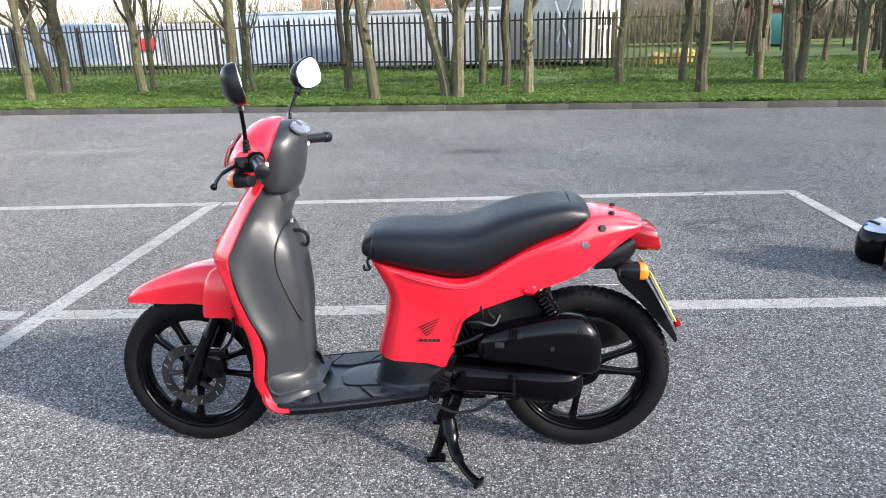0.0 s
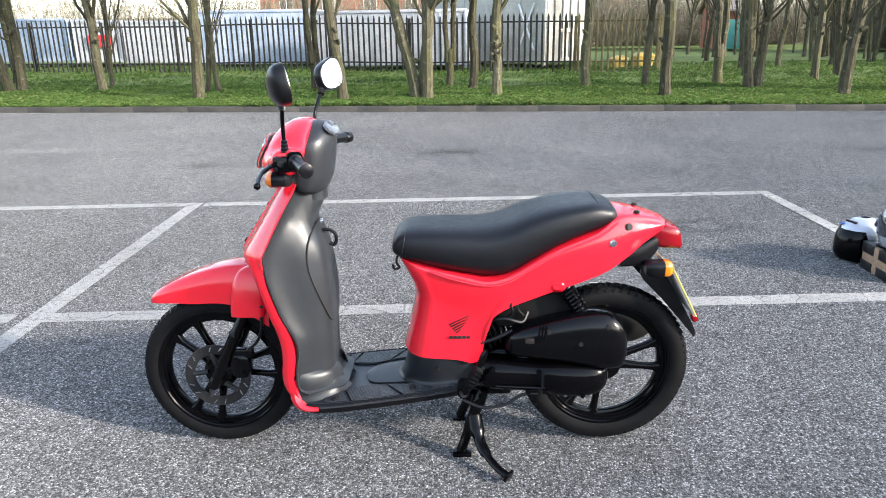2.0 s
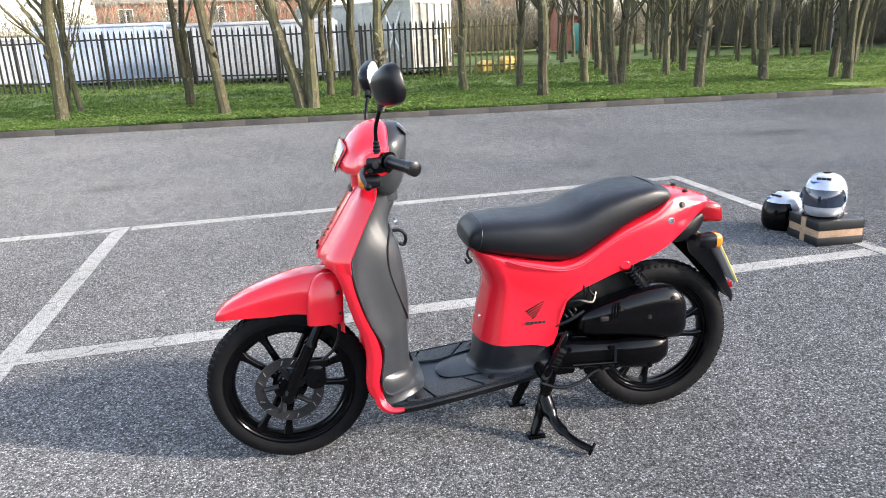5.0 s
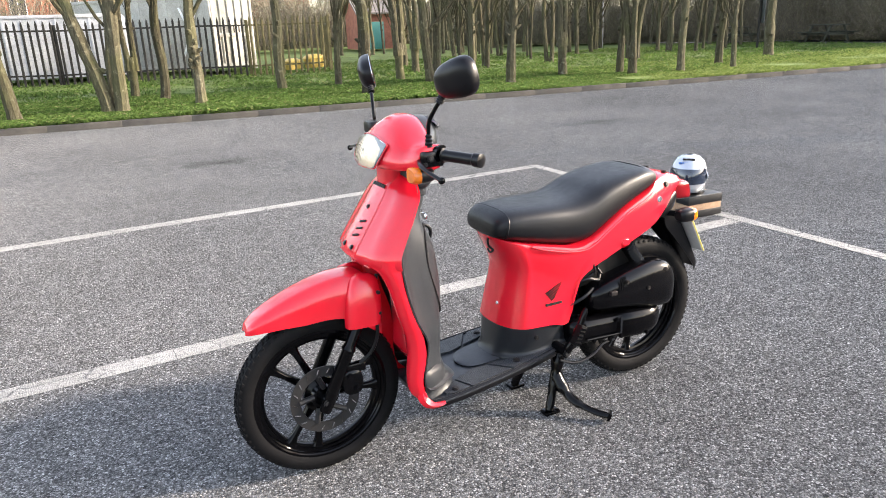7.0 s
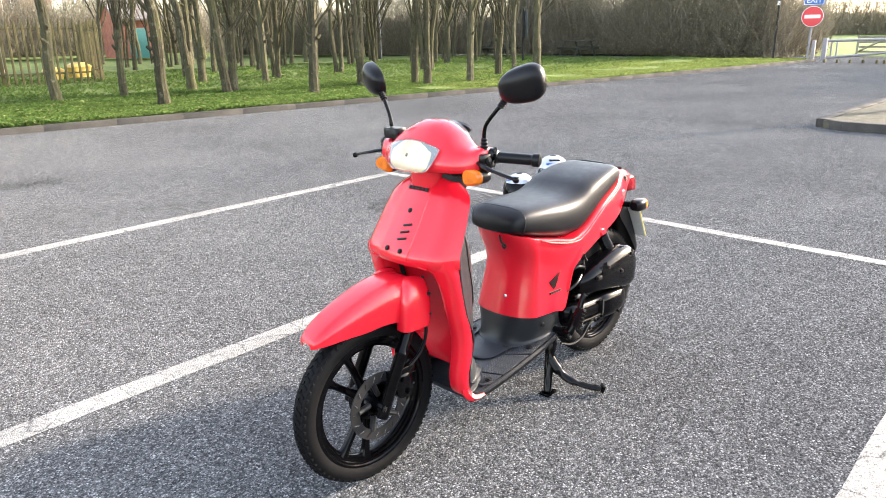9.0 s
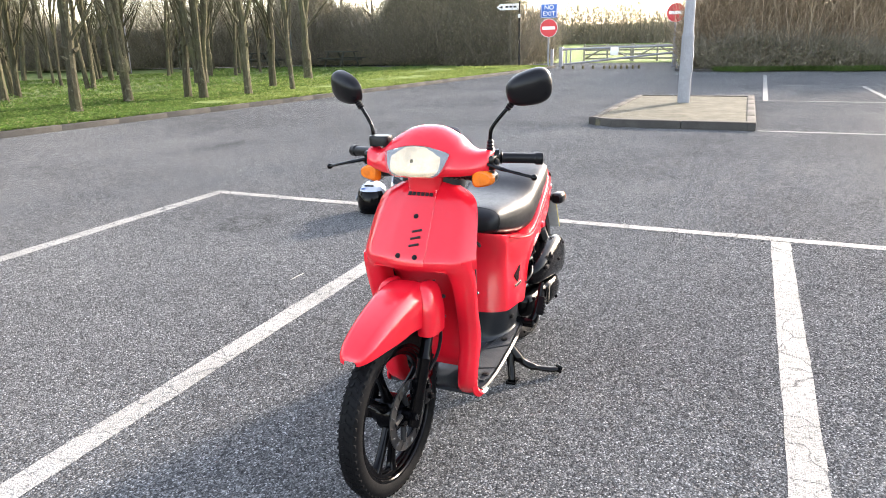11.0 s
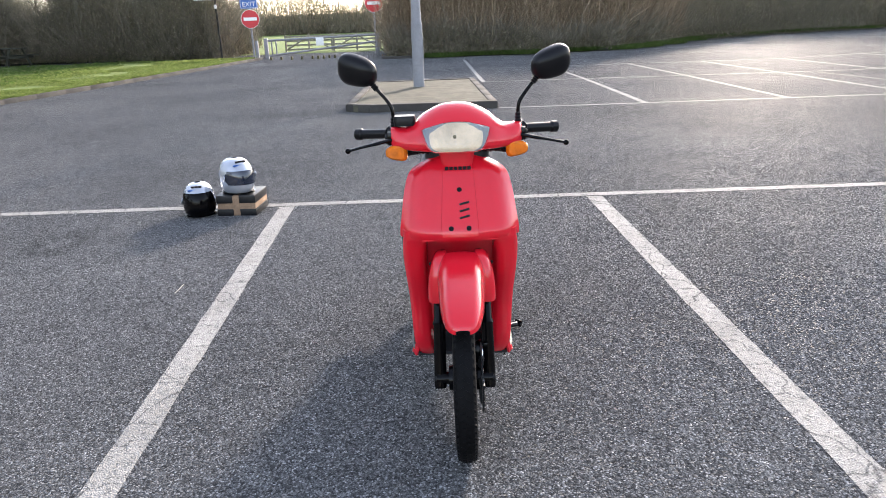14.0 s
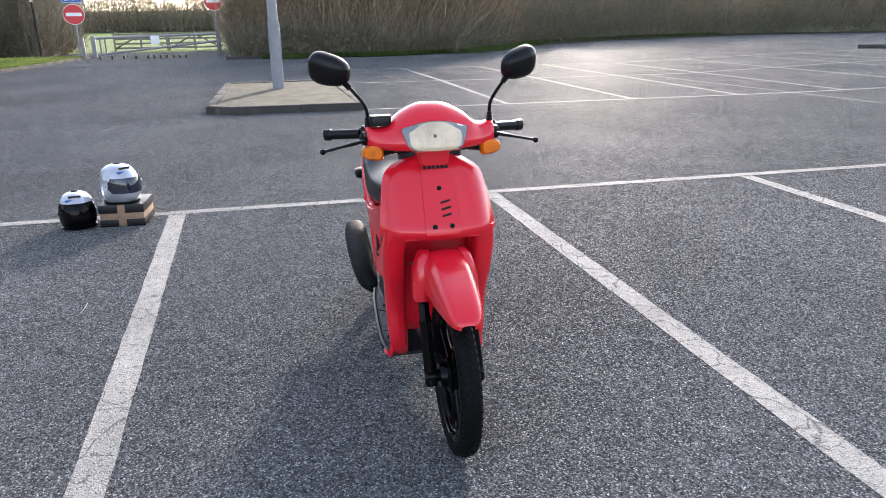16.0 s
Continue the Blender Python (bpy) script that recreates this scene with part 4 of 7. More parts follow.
box(bm, (-0.007, -0.096, -0.083), (-0.0035, 0.096, 0.083), pm, bevel=0.0015)
part("plate_back", bm, SPARE, plate, "pale back of the plate")
for k in range(4):
    for j in (0, 1):
        bm = bmesh.new()
        box(bm, (0.002, -0.07 + 0.037 * k, 0.012 - 0.062 * j), (0.0035, -0.043 + 0.037 * k, 0.058 - 0.062 * j), pm)
        part("plate_bar", bm, INK, plate)
bm = bmesh.new()
box(bm, (-0.008, -0.012, -0.012), (0.012, 0.012, 0.016), pose(1.548, 0, 0.43, 0, -20, 0), bevel=0.004)
part("reflector", bm, REDLENS, bike)


def indicator(u, w, v0, v1, label, tilt=0):
    s = 1 if v1 > 0 else -1
    mid = v0 + (v1 - v0) * 0.58
    bm = bmesh.new()
    tube(bm, [(u, v0, w), (u, mid, w)], 0.011, 12)
    for k in range(5):
        v = v0 + (mid - v0) * (0.15 + 0.18 * k)
        tube(bm, [(u, v - 0.003, w), (u, v + 0.003, w)], 0.0145, 12)
    root = part("indicator", bm, BLACKPLASTIC, bike, label)
    c = (mid + v1) / 2
    hv = abs(v1 - mid) / 2

    def ring(u1, kv, kw, p):
        """The section narrows towards the outer end."""
        return [Vector((q.x, q.y, w + (q.z - w) * (1 - 0.3 * s * (q.y - c) / hv))) for q in sring((u1, c, w), V, W, hv * kv, kw, p)]

    part("housing", loft_rings([ring(u + 0.020, 0.55, 0.014, 3), ring(u + 0.014, 0.9, 0.022, 3.2), ring(u - 0.008, 0.97, 0.0245, 3.4), ring(u - 0.026, 0.99, 0.0252, 3.4)], 2), BLACKPLASTIC, root)
    part("lens", loft_rings([ring(u - 0.025, 1.01, 0.0258, 3.3), ring(u - 0.035, 0.95, 0.0242, 3.0), ring(u - 0.044, 0.74, 0.018, 2.8)], 2), ORANGE, root, "orange lens")
    return root


for s in (-1, 1):
    indicator(0.305, 0.938, 0.06 * s, 0.232 * s, "orange front indicator on a black stalk")
    bm = bmesh.new()
    tube(bm, [(1.36, 0.05 * s, 0.640), (1.368, 0.10 * s, 0.643)], 0.012, 12)
    r = part("indicator", bm, BLACKPLASTIC, bike, "orange rear indicator in a black housing")
    bm = loft_rings([sring((1.345, 0.125 * s, 0.643), V, W, 0.016, 0.016), sring((1.36, 0.125 * s, 0.643), V, W, 0.027, 0.024, 3), sring((1.398, 0.125 * s, 0.643), V, W, 0.028, 0.025, 3)], 2)
    part("housing", bm, BLACKPLASTIC, r)
    bm = loft_rings([sring((1.396, 0.125 * s, 0.643), V, W, 0.028, 0.025, 3), sring((1.416, 0.125 * s, 0.643), V, W, 0.026, 0.023, 3), sring((1.425, 0.125 * s, 0.643), V, W, 0.016, 0.014, 2.6)], 2)
    part("lens", bm, ORANGE, r, "orange lens")

# engine, swing arm side covers
rings = []
for u, w, ru, rw_, v, sv in ((0.93, 0.408, 0.0, 0.024, -0.125, 0.025), (0.95, 0.412, 0.0, 0.04, -0.13, 0.04), (1.0, 0.422, 0.0, 0.053, -0.135, 0.052), (1.1, 0.430, 0.0, 0.072, -0.14, 0.056), (1.19, 0.428, 0.0, 0.088, -0.14, 0.058), (1.25, 0.420, 0, 0.088, -0.14, 0.056), (1.285, 0.405, 0, 0.066, -0.138, 0.046), (1.297, 0.395, 0, 0.04, -0.135, 0.026)):
    rings.append(sring((u, v, w), V, W, sv, rw_, 3.2, 28))
air = part("air_filter_cover", loft_rings(rings, 3), SATIN, bike, "black plastic air filter cover")
for c in ((1.055, -0.195, 0.468), (1.23, -0.193, 0.482), (1.276, -0.18, 0.378), (1.15, -0.199, 0.43)):
    bolt("screw", c, -V, 0.0055, air, INK)
bm = bmesh.new()
box(bm, (0.985, -0.196, 0.43), (1.012, -0.183, 0.446), pose(0, 0, 0), bevel=0.003)
part("air_inlet", bm, INK, air)
for k in range(3):
    bm = bmesh.new()
    tube(bm, [(1.024 + 0.009 * k, -0.191, 0.438), (1.03 + 0.009 * k, -0.189, 0.488)], 0.0028, 6)
    part("rib", bm, SATIN, air)
rings = []
for u, w, rw_, v, sv in ((0.845, 0.305, 0.035, -0.10, 0.04), (0.87, 0.306, 0.047, -0.115, 0.055), (0.95, 0.302, 0.050, -0.118, 0.058), (1.05, 0.298, 0.049, -0.12, 0.058), (1.07, 0.296, 0.056, -0.122, 0.064), (1.14, 0.293, 0.058, -0.124, 0.068), (1.2, 0.294, 0.054, -0.124, 0.064), (1.235, 0.297, 0.04, -0.12, 0.05), (1.248, 0.298, 0.02, -0.116, 0.03)):
    rings.append(sring((u, v, w), V, W, sv, rw_, 3.0, 28))
gear = part("transmission_cover", loft_rings(rings, 2), BLACKPAINT, bike, "black belt drive cover")
for c in ((0.93, -0.178, 0.272), (1.0, -0.18, 0.262), (1.03, -0.181, 0.33), (1.05, -0.18, 0.262), (0.89, -0.172, 0.335), (1.165, -0.186, 0.252)):
    bolt("screw", c, -V, 0.006, gear, SATIN)
bm = bmesh.new()
tube(bm, [(0.90, -0.177, 0.282), (1.05, -0.181, 0.276)], 0.004, 8)
for k in range(12):
    tube(bm, [(1.038, -0.186, 0.28 + 0.005 * k), (1.046, -0.186, 0.2825 + 0.005 * k)], 0.0035, 6)
part("brake_rod", bm, BLACKPAINT, gear)
# crankcase, swing arm, cylinder fins
bm = loft_rings([sring((0.84, 0.0, 0.30), V, W, 0.09, 0.07, 3), sring((0.92, 0.0, 0.30), V, W, 0.1, 0.08, 3), sring((1.0, -0.02, 0.30), V, W, 0.085, 0.075, 3), sring((1.08, -0.05, 0.29), V, W, 0.05, 0.05, 3)], 2)
engine = part("engine", bm, SATIN, bike, "black engine under the bodywork")
for k in range(7):
    bm = bmesh.new()
    box(bm, (-0.004 + 0.0, -0.085, -0.05), (0.002, 0.085, 0.05), pose(0.87 + 0.016 * k, 0, 0.41 + 0.010 * k, 0, -25, 0), bevel=0.001)
    part("cooling_fin", bm, VOIDBLACK, engine)
# black boxes fill the gap under the body in place of its shade
bm = bmesh.new()
box(bm, (0.90, -0.10, 0.44), (1.16, 0.10, 0.56), bevel=0.02)
box(bm, (0.86, -0.09, 0.52), (1.02, 0.09, 0.60), bevel=0.02)
part("engine_bay", bm, VOIDBLACK, engine)
bm = bmesh.new()
tube(bm, smooth_path([(0.93, -0.13, 0.49), (0.95, -0.145, 0.51), (0.945, -0.145, 0.54), (0.962, -0.14, 0.545), (0.967, -0.14, 0.52), (0.985, -0.14, 0.50)]), 0.0045, 7)
part("fuel_pipe", bm, BLACKPLASTIC, engine)
bm = bmesh.new()
tube(bm, smooth_path([(0.88, -0.12, 0.475), (0.93, -0.14, 0.49), (0.98, -0.13, 0.475), (1.0, -0.11, 0.5)]), 0.006, 7)
tube(bm, smooth_path([(0.84, -0.13, 0.40), (0.90, -0.15, 0.43), (0.95, -0.14, 0.45)]), 0.006, 7)
part("hose", bm, BLACKPLASTIC, engine)
bm = bmesh.new()
tube(bm, smooth_path([(0.80, -0.16, 0.225), (0.86, -0.17, 0.205), (0.93, -0.17, 0.215), (0.98, -0.165, 0.245), (1.03, -0.165, 0.25)]), 0.005, 7)
part("brake_cable", bm, BLACKPLASTIC, engine)
# kick start arm, folded up, with its pedal
bm = bmesh.new()
tube(bm, smooth_path([(0.800, -0.185, 0.262), (0.815, -0.198, 0.30), (0.845, -0.205, 0.36), (0.868, -0.207, 0.418)]), [0.016] * 4 + [0.0135] * 4 + [0.0105] * 4 + [0.006], 10)
tube(bm, [(0.80, -0.10, 0.268), (0.80, -0.195, 0.268)], 0.019, 14)
kick = part("kick_start_arm", bm, BLACKPAINT, bike, "black kick start arm")
bm = bmesh.new()
box(bm, (-0.013, -0.014, -0.036), (0.013, 0.014, 0.036), pose(0.832, -0.215, 0.333, 0, 28, 0), bevel=0.005)
part("pedal", bm, TYRE, kick, "ribbed rubber pedal")
for k in range(5):
    bm = bmesh.new()
    box(bm, (-0.014, -0.003, -0.0025), (0.014, 0.003, 0.0025), pose(0.832, -0.229, 0.333, 0, 28, 0) @ Matrix.Translation((0, 0, -0.026 + 0.013 * k)), bevel=0.001)
    part("pedal_rib", bm, SATIN, kick)
bolt("bolt", (0.80, -0.198, 0.268), -V, 0.010, kick, DISCSTEEL)
# shock absorber with coil
for s in (-1,):
    bm = bmesh.new()
    a, b = Vector((1.095, 0.115 * s, 0.60)), Vector((1.165, 0.125 * s, 0.50))
    tube(bm, [a, b], 0.011, 12)
    part("damper", bm, SATIN, bike)
    bm = bmesh.new()
    d = (b - a).normalized()
    p, q = frame_of(d)
    pts = [a + (b - a) * (k / 96) + (p * math.cos(k * 0.62) + q * math.sin(k * 0.62)) * 0.021 for k in range(97)]
    tube(bm, pts, 0.0042, 6)
    part("coil_spring", bm, SATIN, bike, "black coil spring")
# silencer on the far side
bm = loft_rings([sring((0.92, 0.14, 0.22), V, W, 0.02, 0.02), sring((1.0, 0.16, 0.25), V, W, 0.045, 0.05, 2.4), sring((1.2, 0.165, 0.30), V, W, 0.055, 0.06, 2.4), sring((1.4, 0.165, 0.34), V, W, 0.052, 0.058, 2.4), sring((1.46, 0.165, 0.35), V, W, 0.03, 0.035)], 3)
part("silencer", bm, VOIDBLACK, bike, "black exhaust silencer")

# centre stand
bm = bmesh.new()
for s in (-1, 1):
    tube(bm, smooth_path([(0.86, 0.07 * s, 0.21), (0.84, 0.085 * s, 0.15), (0.812, 0.10 * s, 0.07), (0.79, 0.113 * s, 0.012)]), [0.024] * 4 + [0.019] * 4 + [0.016] * 4 + [0.015], 10)
    box(bm, (0.765, 0.113 * s - 0.020, 0.0), (0.825, 0.113 * s + 0.020, 0.012), bevel=0.003)
tube(bm, [(0.85, -0.1, 0.18), (0.85, 0.1, 0.18)], 0.013, 10)
tube(bm, smooth_path([(0.835, -0.09, 0.13), (0.842, -0.115, 0.095), (0.855, -0.15, 0.062), (0.875, -0.19, 0.042), (0.905, -0.235, 0.028), (0.933, -0.266, 0.022)]), [0.026] * 6 + [0.019] * 6 + [0.013] * 8 + [0.010], 10, flat=0.8)
box(bm, (-0.006, -0.018, -0.014), (0.004, 0.018, 0.016), pose(0.935, -0.267, 0.022, 0, 20, -40), bevel=0.003)
stand = part("centre_stand", bm, BLACKPAINT, bike, "black steel centre stand, down")
bm = bmesh.new()
box(bm, (0.72, -0.06, 0.185), (0.96, 0.06, 0.235), bevel=0.015)
part("frame_tube", bm, SATIN, bike)

# handlebar cowl: red front, grey back
def ring_uw(v, pts):
    return [Vector((u, v, w)) for u, w in pts]


def outline(c, ru, rw, power, lean=0.0, k=28):
    out = []
    for i in range(k):
        t = 2 * math.pi * i / k
        ct, st = math.cos(t), math.sin(t)
        w = rw * math.copysign(abs(st) ** (2 / power), st)
        out.append((c[0] + ru * math.copysign(abs(ct) ** (2 / power), ct) + lean * w, c[1] + w))
    return out


rings = []
for v, c, ru, rw_, p, ln in ((0.214, (0.326, 0.985), 0.030, 0.028, 2.6, 0.2), (0.205, (0.318, 0.984), 0.043, 0.036, 2.8, 0.2), (0.165, (0.306, 0.981), 0.048, 0.036, 2.6, 0.4), (0.137, (0.296, 0.986), 0.055, 0.043, 2.5, 0.5), (0.108, (0.290, 0.999), 0.0565, 0.056, 2.4, 0.58), (0.05, (0.286, 1.012), 0.059, 0.071, 2.4, 0.60)):
    rings.append(ring_uw(v, outline(c, ru, rw_, p, ln)))
mid = ring_uw(0, outline((0.284, 1.014), 0.060, 0.074, 2.4, 0.60))
rings = rings + [mid] + [[Vector((p.x, -p.y, p.z)) for p in r] for r in rings[::-1]]
cowl = part("handlebar_cowl", loft_rings(rings, 3), RED, bike, "glossy red handlebar cowl with headlight")
rings = []
for v, c, ru, rw_, p, ln in ((0.106, (0.345, 0.955), 0.018, 0.055, 2.4, 0.12), (0.099, (0.346, 0.955), 0.032, 0.074, 2.6, 0.12), (0.080, (0.349, 0.958), 0.048, 0.088, 2.8, 0.13), (0.042, (0.352, 0.966), 0.061, 0.105, 3.0, 0.15)):
    rings.append(ring_uw(v, outline(c, ru, rw_, p, ln)))
mid = ring_uw(0, outline((0.353, 0.969), 0.065, 0.112, 3.0, 0.15))
rings = rings + [mid] + [[Vector((p.x, -p.y, p.z)) for p in r] for r in rings[::-1]]
part("rear_cowl", loft_rings(rings, 3), GREYPLASTIC, cowl, "grey plastic back of the cowl")
# instrument glass
bm = loft_rings([sring((0.409, 0, 1.054), Vector((-0.72, 0, 0.69)), V, 0.026, 0.064, 2.2, 28), sring((0.414, 0, 1.059), Vector((-0.72, 0, 0.69)), V, 0.026, 0.064, 2.2, 28), sring((0.416, 0, 1.061), Vector((-0.72, 0, 0.69)), V, 0.02, 0.054, 2.2, 28)], 1)
part("instrument_glass", bm, make_gloss("instrument_face", (0.07, 0.075, 0.085), 0.22, 0.2, spec=0.3), cowl, "glossy instrument glass")
# neck between cowl and shield
bm = loft_rings([sring((0.335, 0, 0.845), U, V, 0.052, 0.056, 2.8), sring((0.335, 0, 0.875), U, V, 0.05, 0.055, 2.8), sring((0.335, 0, 0.91), U, V, 0.05, 0.06, 2.8)], 1)
part("neck", bm, GREYPLASTIC, bike)
bm = loft_rings([sring((0.275, 0, 0.885), U, V, 0.03, 0.05, 2.8), sring((0.285, 0, 0.93), U, V, 0.04, 0.058, 2.8), sring((0.275, 0, 0.96), U, V, 0.03, 0.06, 2.8)], 1)
part("neck_front", bm, RED, bike)

# headlight
def lamp_points(depth, grow=0.0, k=6):
    """Rows across the lamp: wide at the top, narrow and round below."""
    rows = []
    for w, h, u in ((1.037, 0.088, 0.2265), (1.029, 0.107, 0.221), (1.003, 0.102, 0.2095), (0.98, 0.095, 0.2005), (0.962, 0.087, 0.196), (0.952, 0.078, 0.1955), (0.946, 0.062, 0.1965)):
        r = []
        for i in range(-k, k + 1):
            t = i / k
            r.append((u + depth - 0.002 + 0.011 * t * t * h / 0.09, (h + grow) * t, w - 0.016 * t * t * max(0.0, (w - 0.96) / 0.077)))
        rows.append(r)
    return rows


bm = sheet(lamp_points(-0.004), 0.003, 2, 1)
lamp = part("headlight", bm, LENS, cowl, "clear fluted headlight lens")
lamp.visible_shadow = False
bm = sheet([[(u + 0.003, v * 0.985, w) for u, v, w in r] for r in lamp_points(0.0)], 0.002, 2, 1)
part("lamp_backing", bm, make_gloss("lamp_backing", (0.20, 0.21, 0.22), 0.4, metal=0.2), lamp)
rows = []
for (w, h), (_, _, u) in zip(((1.034, 0.072), (1.026, 0.079), (1.003, 0.084), (0.98, 0.083), (0.963, 0.078), (0.954, 0.068), (0.948, 0.052)), ((r[6][2], 0, r[6][0]) for r in lamp_points(0.0))):
    rows.append([(u + 0.002 - 0.0025 * (1 - (i / 6) ** 2) + 0.009 * (i / 6) ** 2 * h / 0.09, h * i / 6, w - 0.012 * (i / 6) ** 2 * max(0.0, (w - 0.96) / 0.077)) for i in range(-6, 7)])
part("reflector_bowl", sheet(rows, 0.0015, 2, 1), REFLECTOR, lamp)
bm = bmesh.new()
tube(bm, [(0.218, 0.004, 0.992), (0.206, 0.004, 0.990), (0.201, 0.004, 0.9895)], [0.011, 0.009, 0.004], 14)
part("bulb", bm, make_gloss("bulb_cap", (0.30, 0.25, 0.17), 0.25, metal=0.6), lamp)
bm = bmesh.new()
lp = lamp_points(-0.004, 0.003)
loop = lp[0] + [r[-1] for r in lp[1:]] + lp[-1][::-1][1:] + [r[0] for r in lp[::-1]][1:]
tube(bm, [Vector(p) + Vector((0.004, 0, 0.002 if p[2] > 1.03 else 0)) for p in loop], 0.0018, 6)
part("lamp_rim", bm, RED, lamp)

# bars, grips, levers, mirrors
for s in (-1, 1):
    a, b = Vector((0.325, 0.17 * s, 0.993)), Vector((0.405, 0.338 * s, 0.984))
    d = (b - a).normalized()
    bm = bmesh.new()
    tube(bm, [a, b - d * 0.01], 0.011, 12)
    bar = part("handlebar", bm, BLACKPAINT, bike)
    bm = bmesh.new()
    g0 = a + d * 0.058
    pts, rs = [g0, g0 + d * 0.004, g0 + d * 0.007], [0.016, 0.021, 0.0165]
    for k in range(14):
        pts += [g0 + d * (0.010 + 0.0066 * k), g0 + d * (0.0132 + 0.0066 * k)]
        rs += [0.0165, 0.0155]
    pts += [g0 + d * 0.106, g0 + d * 0.109, b, b + d * 0.003]
    rs += [0.0165, 0.0195, 0.0195, 0.012]
    tube(bm, pts, rs, 18)
    part("grip", bm, BLACKPLASTIC, bar, "black rubber grip")
    bm = bmesh.new()
    c = a + d * 0.035
    p, q = frame_of(d)
    ring_loft(bm, [sring(c - d * 0.02, p, q, 0.022, 0.024, 3), sring(c + d * 0.018, p, q, 0.023, 0.027, 3)])
    box(bm, (-0.022, -0.016, -0.03), (0.02, 0.016, -0.006), Matrix.Translation(c) @ pose(0, 0, 0, 0, 15, 0), bevel=0.004)
    sw = part("switch_box", bm, SATIN, bar, "black switch box")
    bm = bmesh.new()
    box(bm, (-0.006, -0.008, -0.006), (0.006, 0.008, 0.006), Matrix.Translation(c + Vector((0.028, 0.004 * s, -0.012))), bevel=0.002)
    part("switch", bm, WHITEPAINT, sw)
    bm = bmesh.new()
    tube(bm, smooth_path([(0.30, 0.185 * s, 0.985), (0.288, 0.205 * s, 0.981), (0.272, 0.25 * s, 0.972), (0.270, 0.30 * s, 0.962), (0.278, 0.35 * s, 0.950)]), [0.010] * 4 + [0.0085] * 6 + [0.0065] * 7, 10, flat=0.7)
    bmesh.ops.create_uvsphere(bm, u_segments=12, v_segments=8, radius=0.0095, matrix=Matrix.Translation((0.279, 0.354 * s, 0.949)))
    part("brake_lever", bm, BLACKPAINT, bar, "black brake lever with a ball end")
    # lever perch and, on the far bar, the fluid tank
    bm = bmesh.new()
    box(bm, (0.286, 0.212 * s - 0.014, 0.960), (0.335, 0.212 * s + 0.014, 1.004), bevel=0.007)
    part("lever_perch", bm, SATIN, bar)
    bm = bmesh.new()
    for j in (0, 1):
        tube(bm, smooth_path([(0.30 - 0.012 * j, 0.20 * s, 0.968), (0.285 - 0.02 * j, 0.192 * s, 0.950), (0.295, 0.165 * s, 0.935 - 0.008 * j), (0.315, 0.12 * s, 0.93)]), 0.0042, 8)
    part("control_cable", bm, BLACKPLASTIC, bar)
    for c, r_ in (((0.31, 0.229 * s, 0.985), 0.007), ((0.295, 0.226 * s, 0.97), 0.005)):
        bolt("perch_bolt", c, V * s, r_, bar, DISCSTEEL)
    # mirror
    bm = bmesh.new()
    base = Vector((0.318, 0.203 * s, 1.02))
    path = smooth_path([base, base + Vector((0.0, 0.002 * s, 0.05)), (0.322, 0.22 * s, 1.10), (0.335, 0.262 * s, 1.15)])
    tube(bm, path, 0.0058, 10)
    mroot = part("mirror", bm, BLACKPAINT, bar, "black wing mirror on a bent stalk")
    bm = bmesh.new()
    tube(bm, [base + Vector((0, 0, 0.01 * k - 0.006)) + Vector((0, 0, 0.004 * j)) for k in range(4) for j in (0, 1)], [r for k in range(4) for r in (0.0135 - 0.001 * k, 0.0105 - 0.001 * k)], 12)
    part("rubber_boot", bm, BLACKPLASTIC, mroot)
    bm = bmesh.new()
    e = Vector((0.335, 0.262 * s, 1.15))
    dd = Vector((0.1, 0.6 * s, 0.75)).normalized()
    tube(bm, [e + dd * (0.0075 * k - 0.016 + 0.003 * j) for k in range(4) for j in (0, 1)], [r for k in range(4) for r in (0.0115, 0.0088)], 12)
    part("rubber_boot", bm, BLACKPLASTIC, mroot)
    # head: an egg-shaped shell, its glass to the rear and a little inward
    mc = Vector((0.345, 0.316 * s, 1.196))
    head = Matrix.Translation(mc) @ pose(0, 0, 0, 8 * s, -11, -23 * s)

    def mring(x, k, p=2.7):
        out = []
        for i in range(32):
            t = 2 * math.pi * i / 32
            ct, st = math.cos(t), math.sin(t)
            y = 0.068 * k * math.copysign(abs(ct) ** (2 / p), ct)
            z = 0.0505 * k * math.copysign(abs(st) ** (2 / p), st) * (1.0 + 0.14 * math.copysign(1, -1) * (y * -s) / 0.07) + 0.006 * y * s / 0.07
            out.append(head @ Vector((x, y, z)))
        return out

    bm = loft_rings([mring(0.016, 0.93), mring(0.018, 0.985), mring(0.012, 1.0), mring(-0.004, 0.97), mring(-0.014, 0.86), mring(-0.022, 0.66), mring(-0.027, 0.38), mring(-0.0285, 0.12)], 2)
    part("mirror_shell", bm, BLACKPLASTIC, mroot, "black plastic mirror shell")
    bm = bmesh.new()
    ring_loft(bm, [mring(0.0165, 0.91), mring(0.0195, 0.90)])
    part("mirror_glass", bm, MIRROR, mroot, "mirror glass")
bm = loft_rings([sring((0.30, 0.165, 1.022), U, V, 0.026, 0.034, 4), sring((0.30, 0.165, 1.046), U, V, 0.027, 0.036, 4), sring((0.30, 0.165, 1.054), U, V, 0.024, 0.033, 4)], 1)
part("fluid_tank", bm, BLACKPLASTIC, bike, "black brake fluid tank")

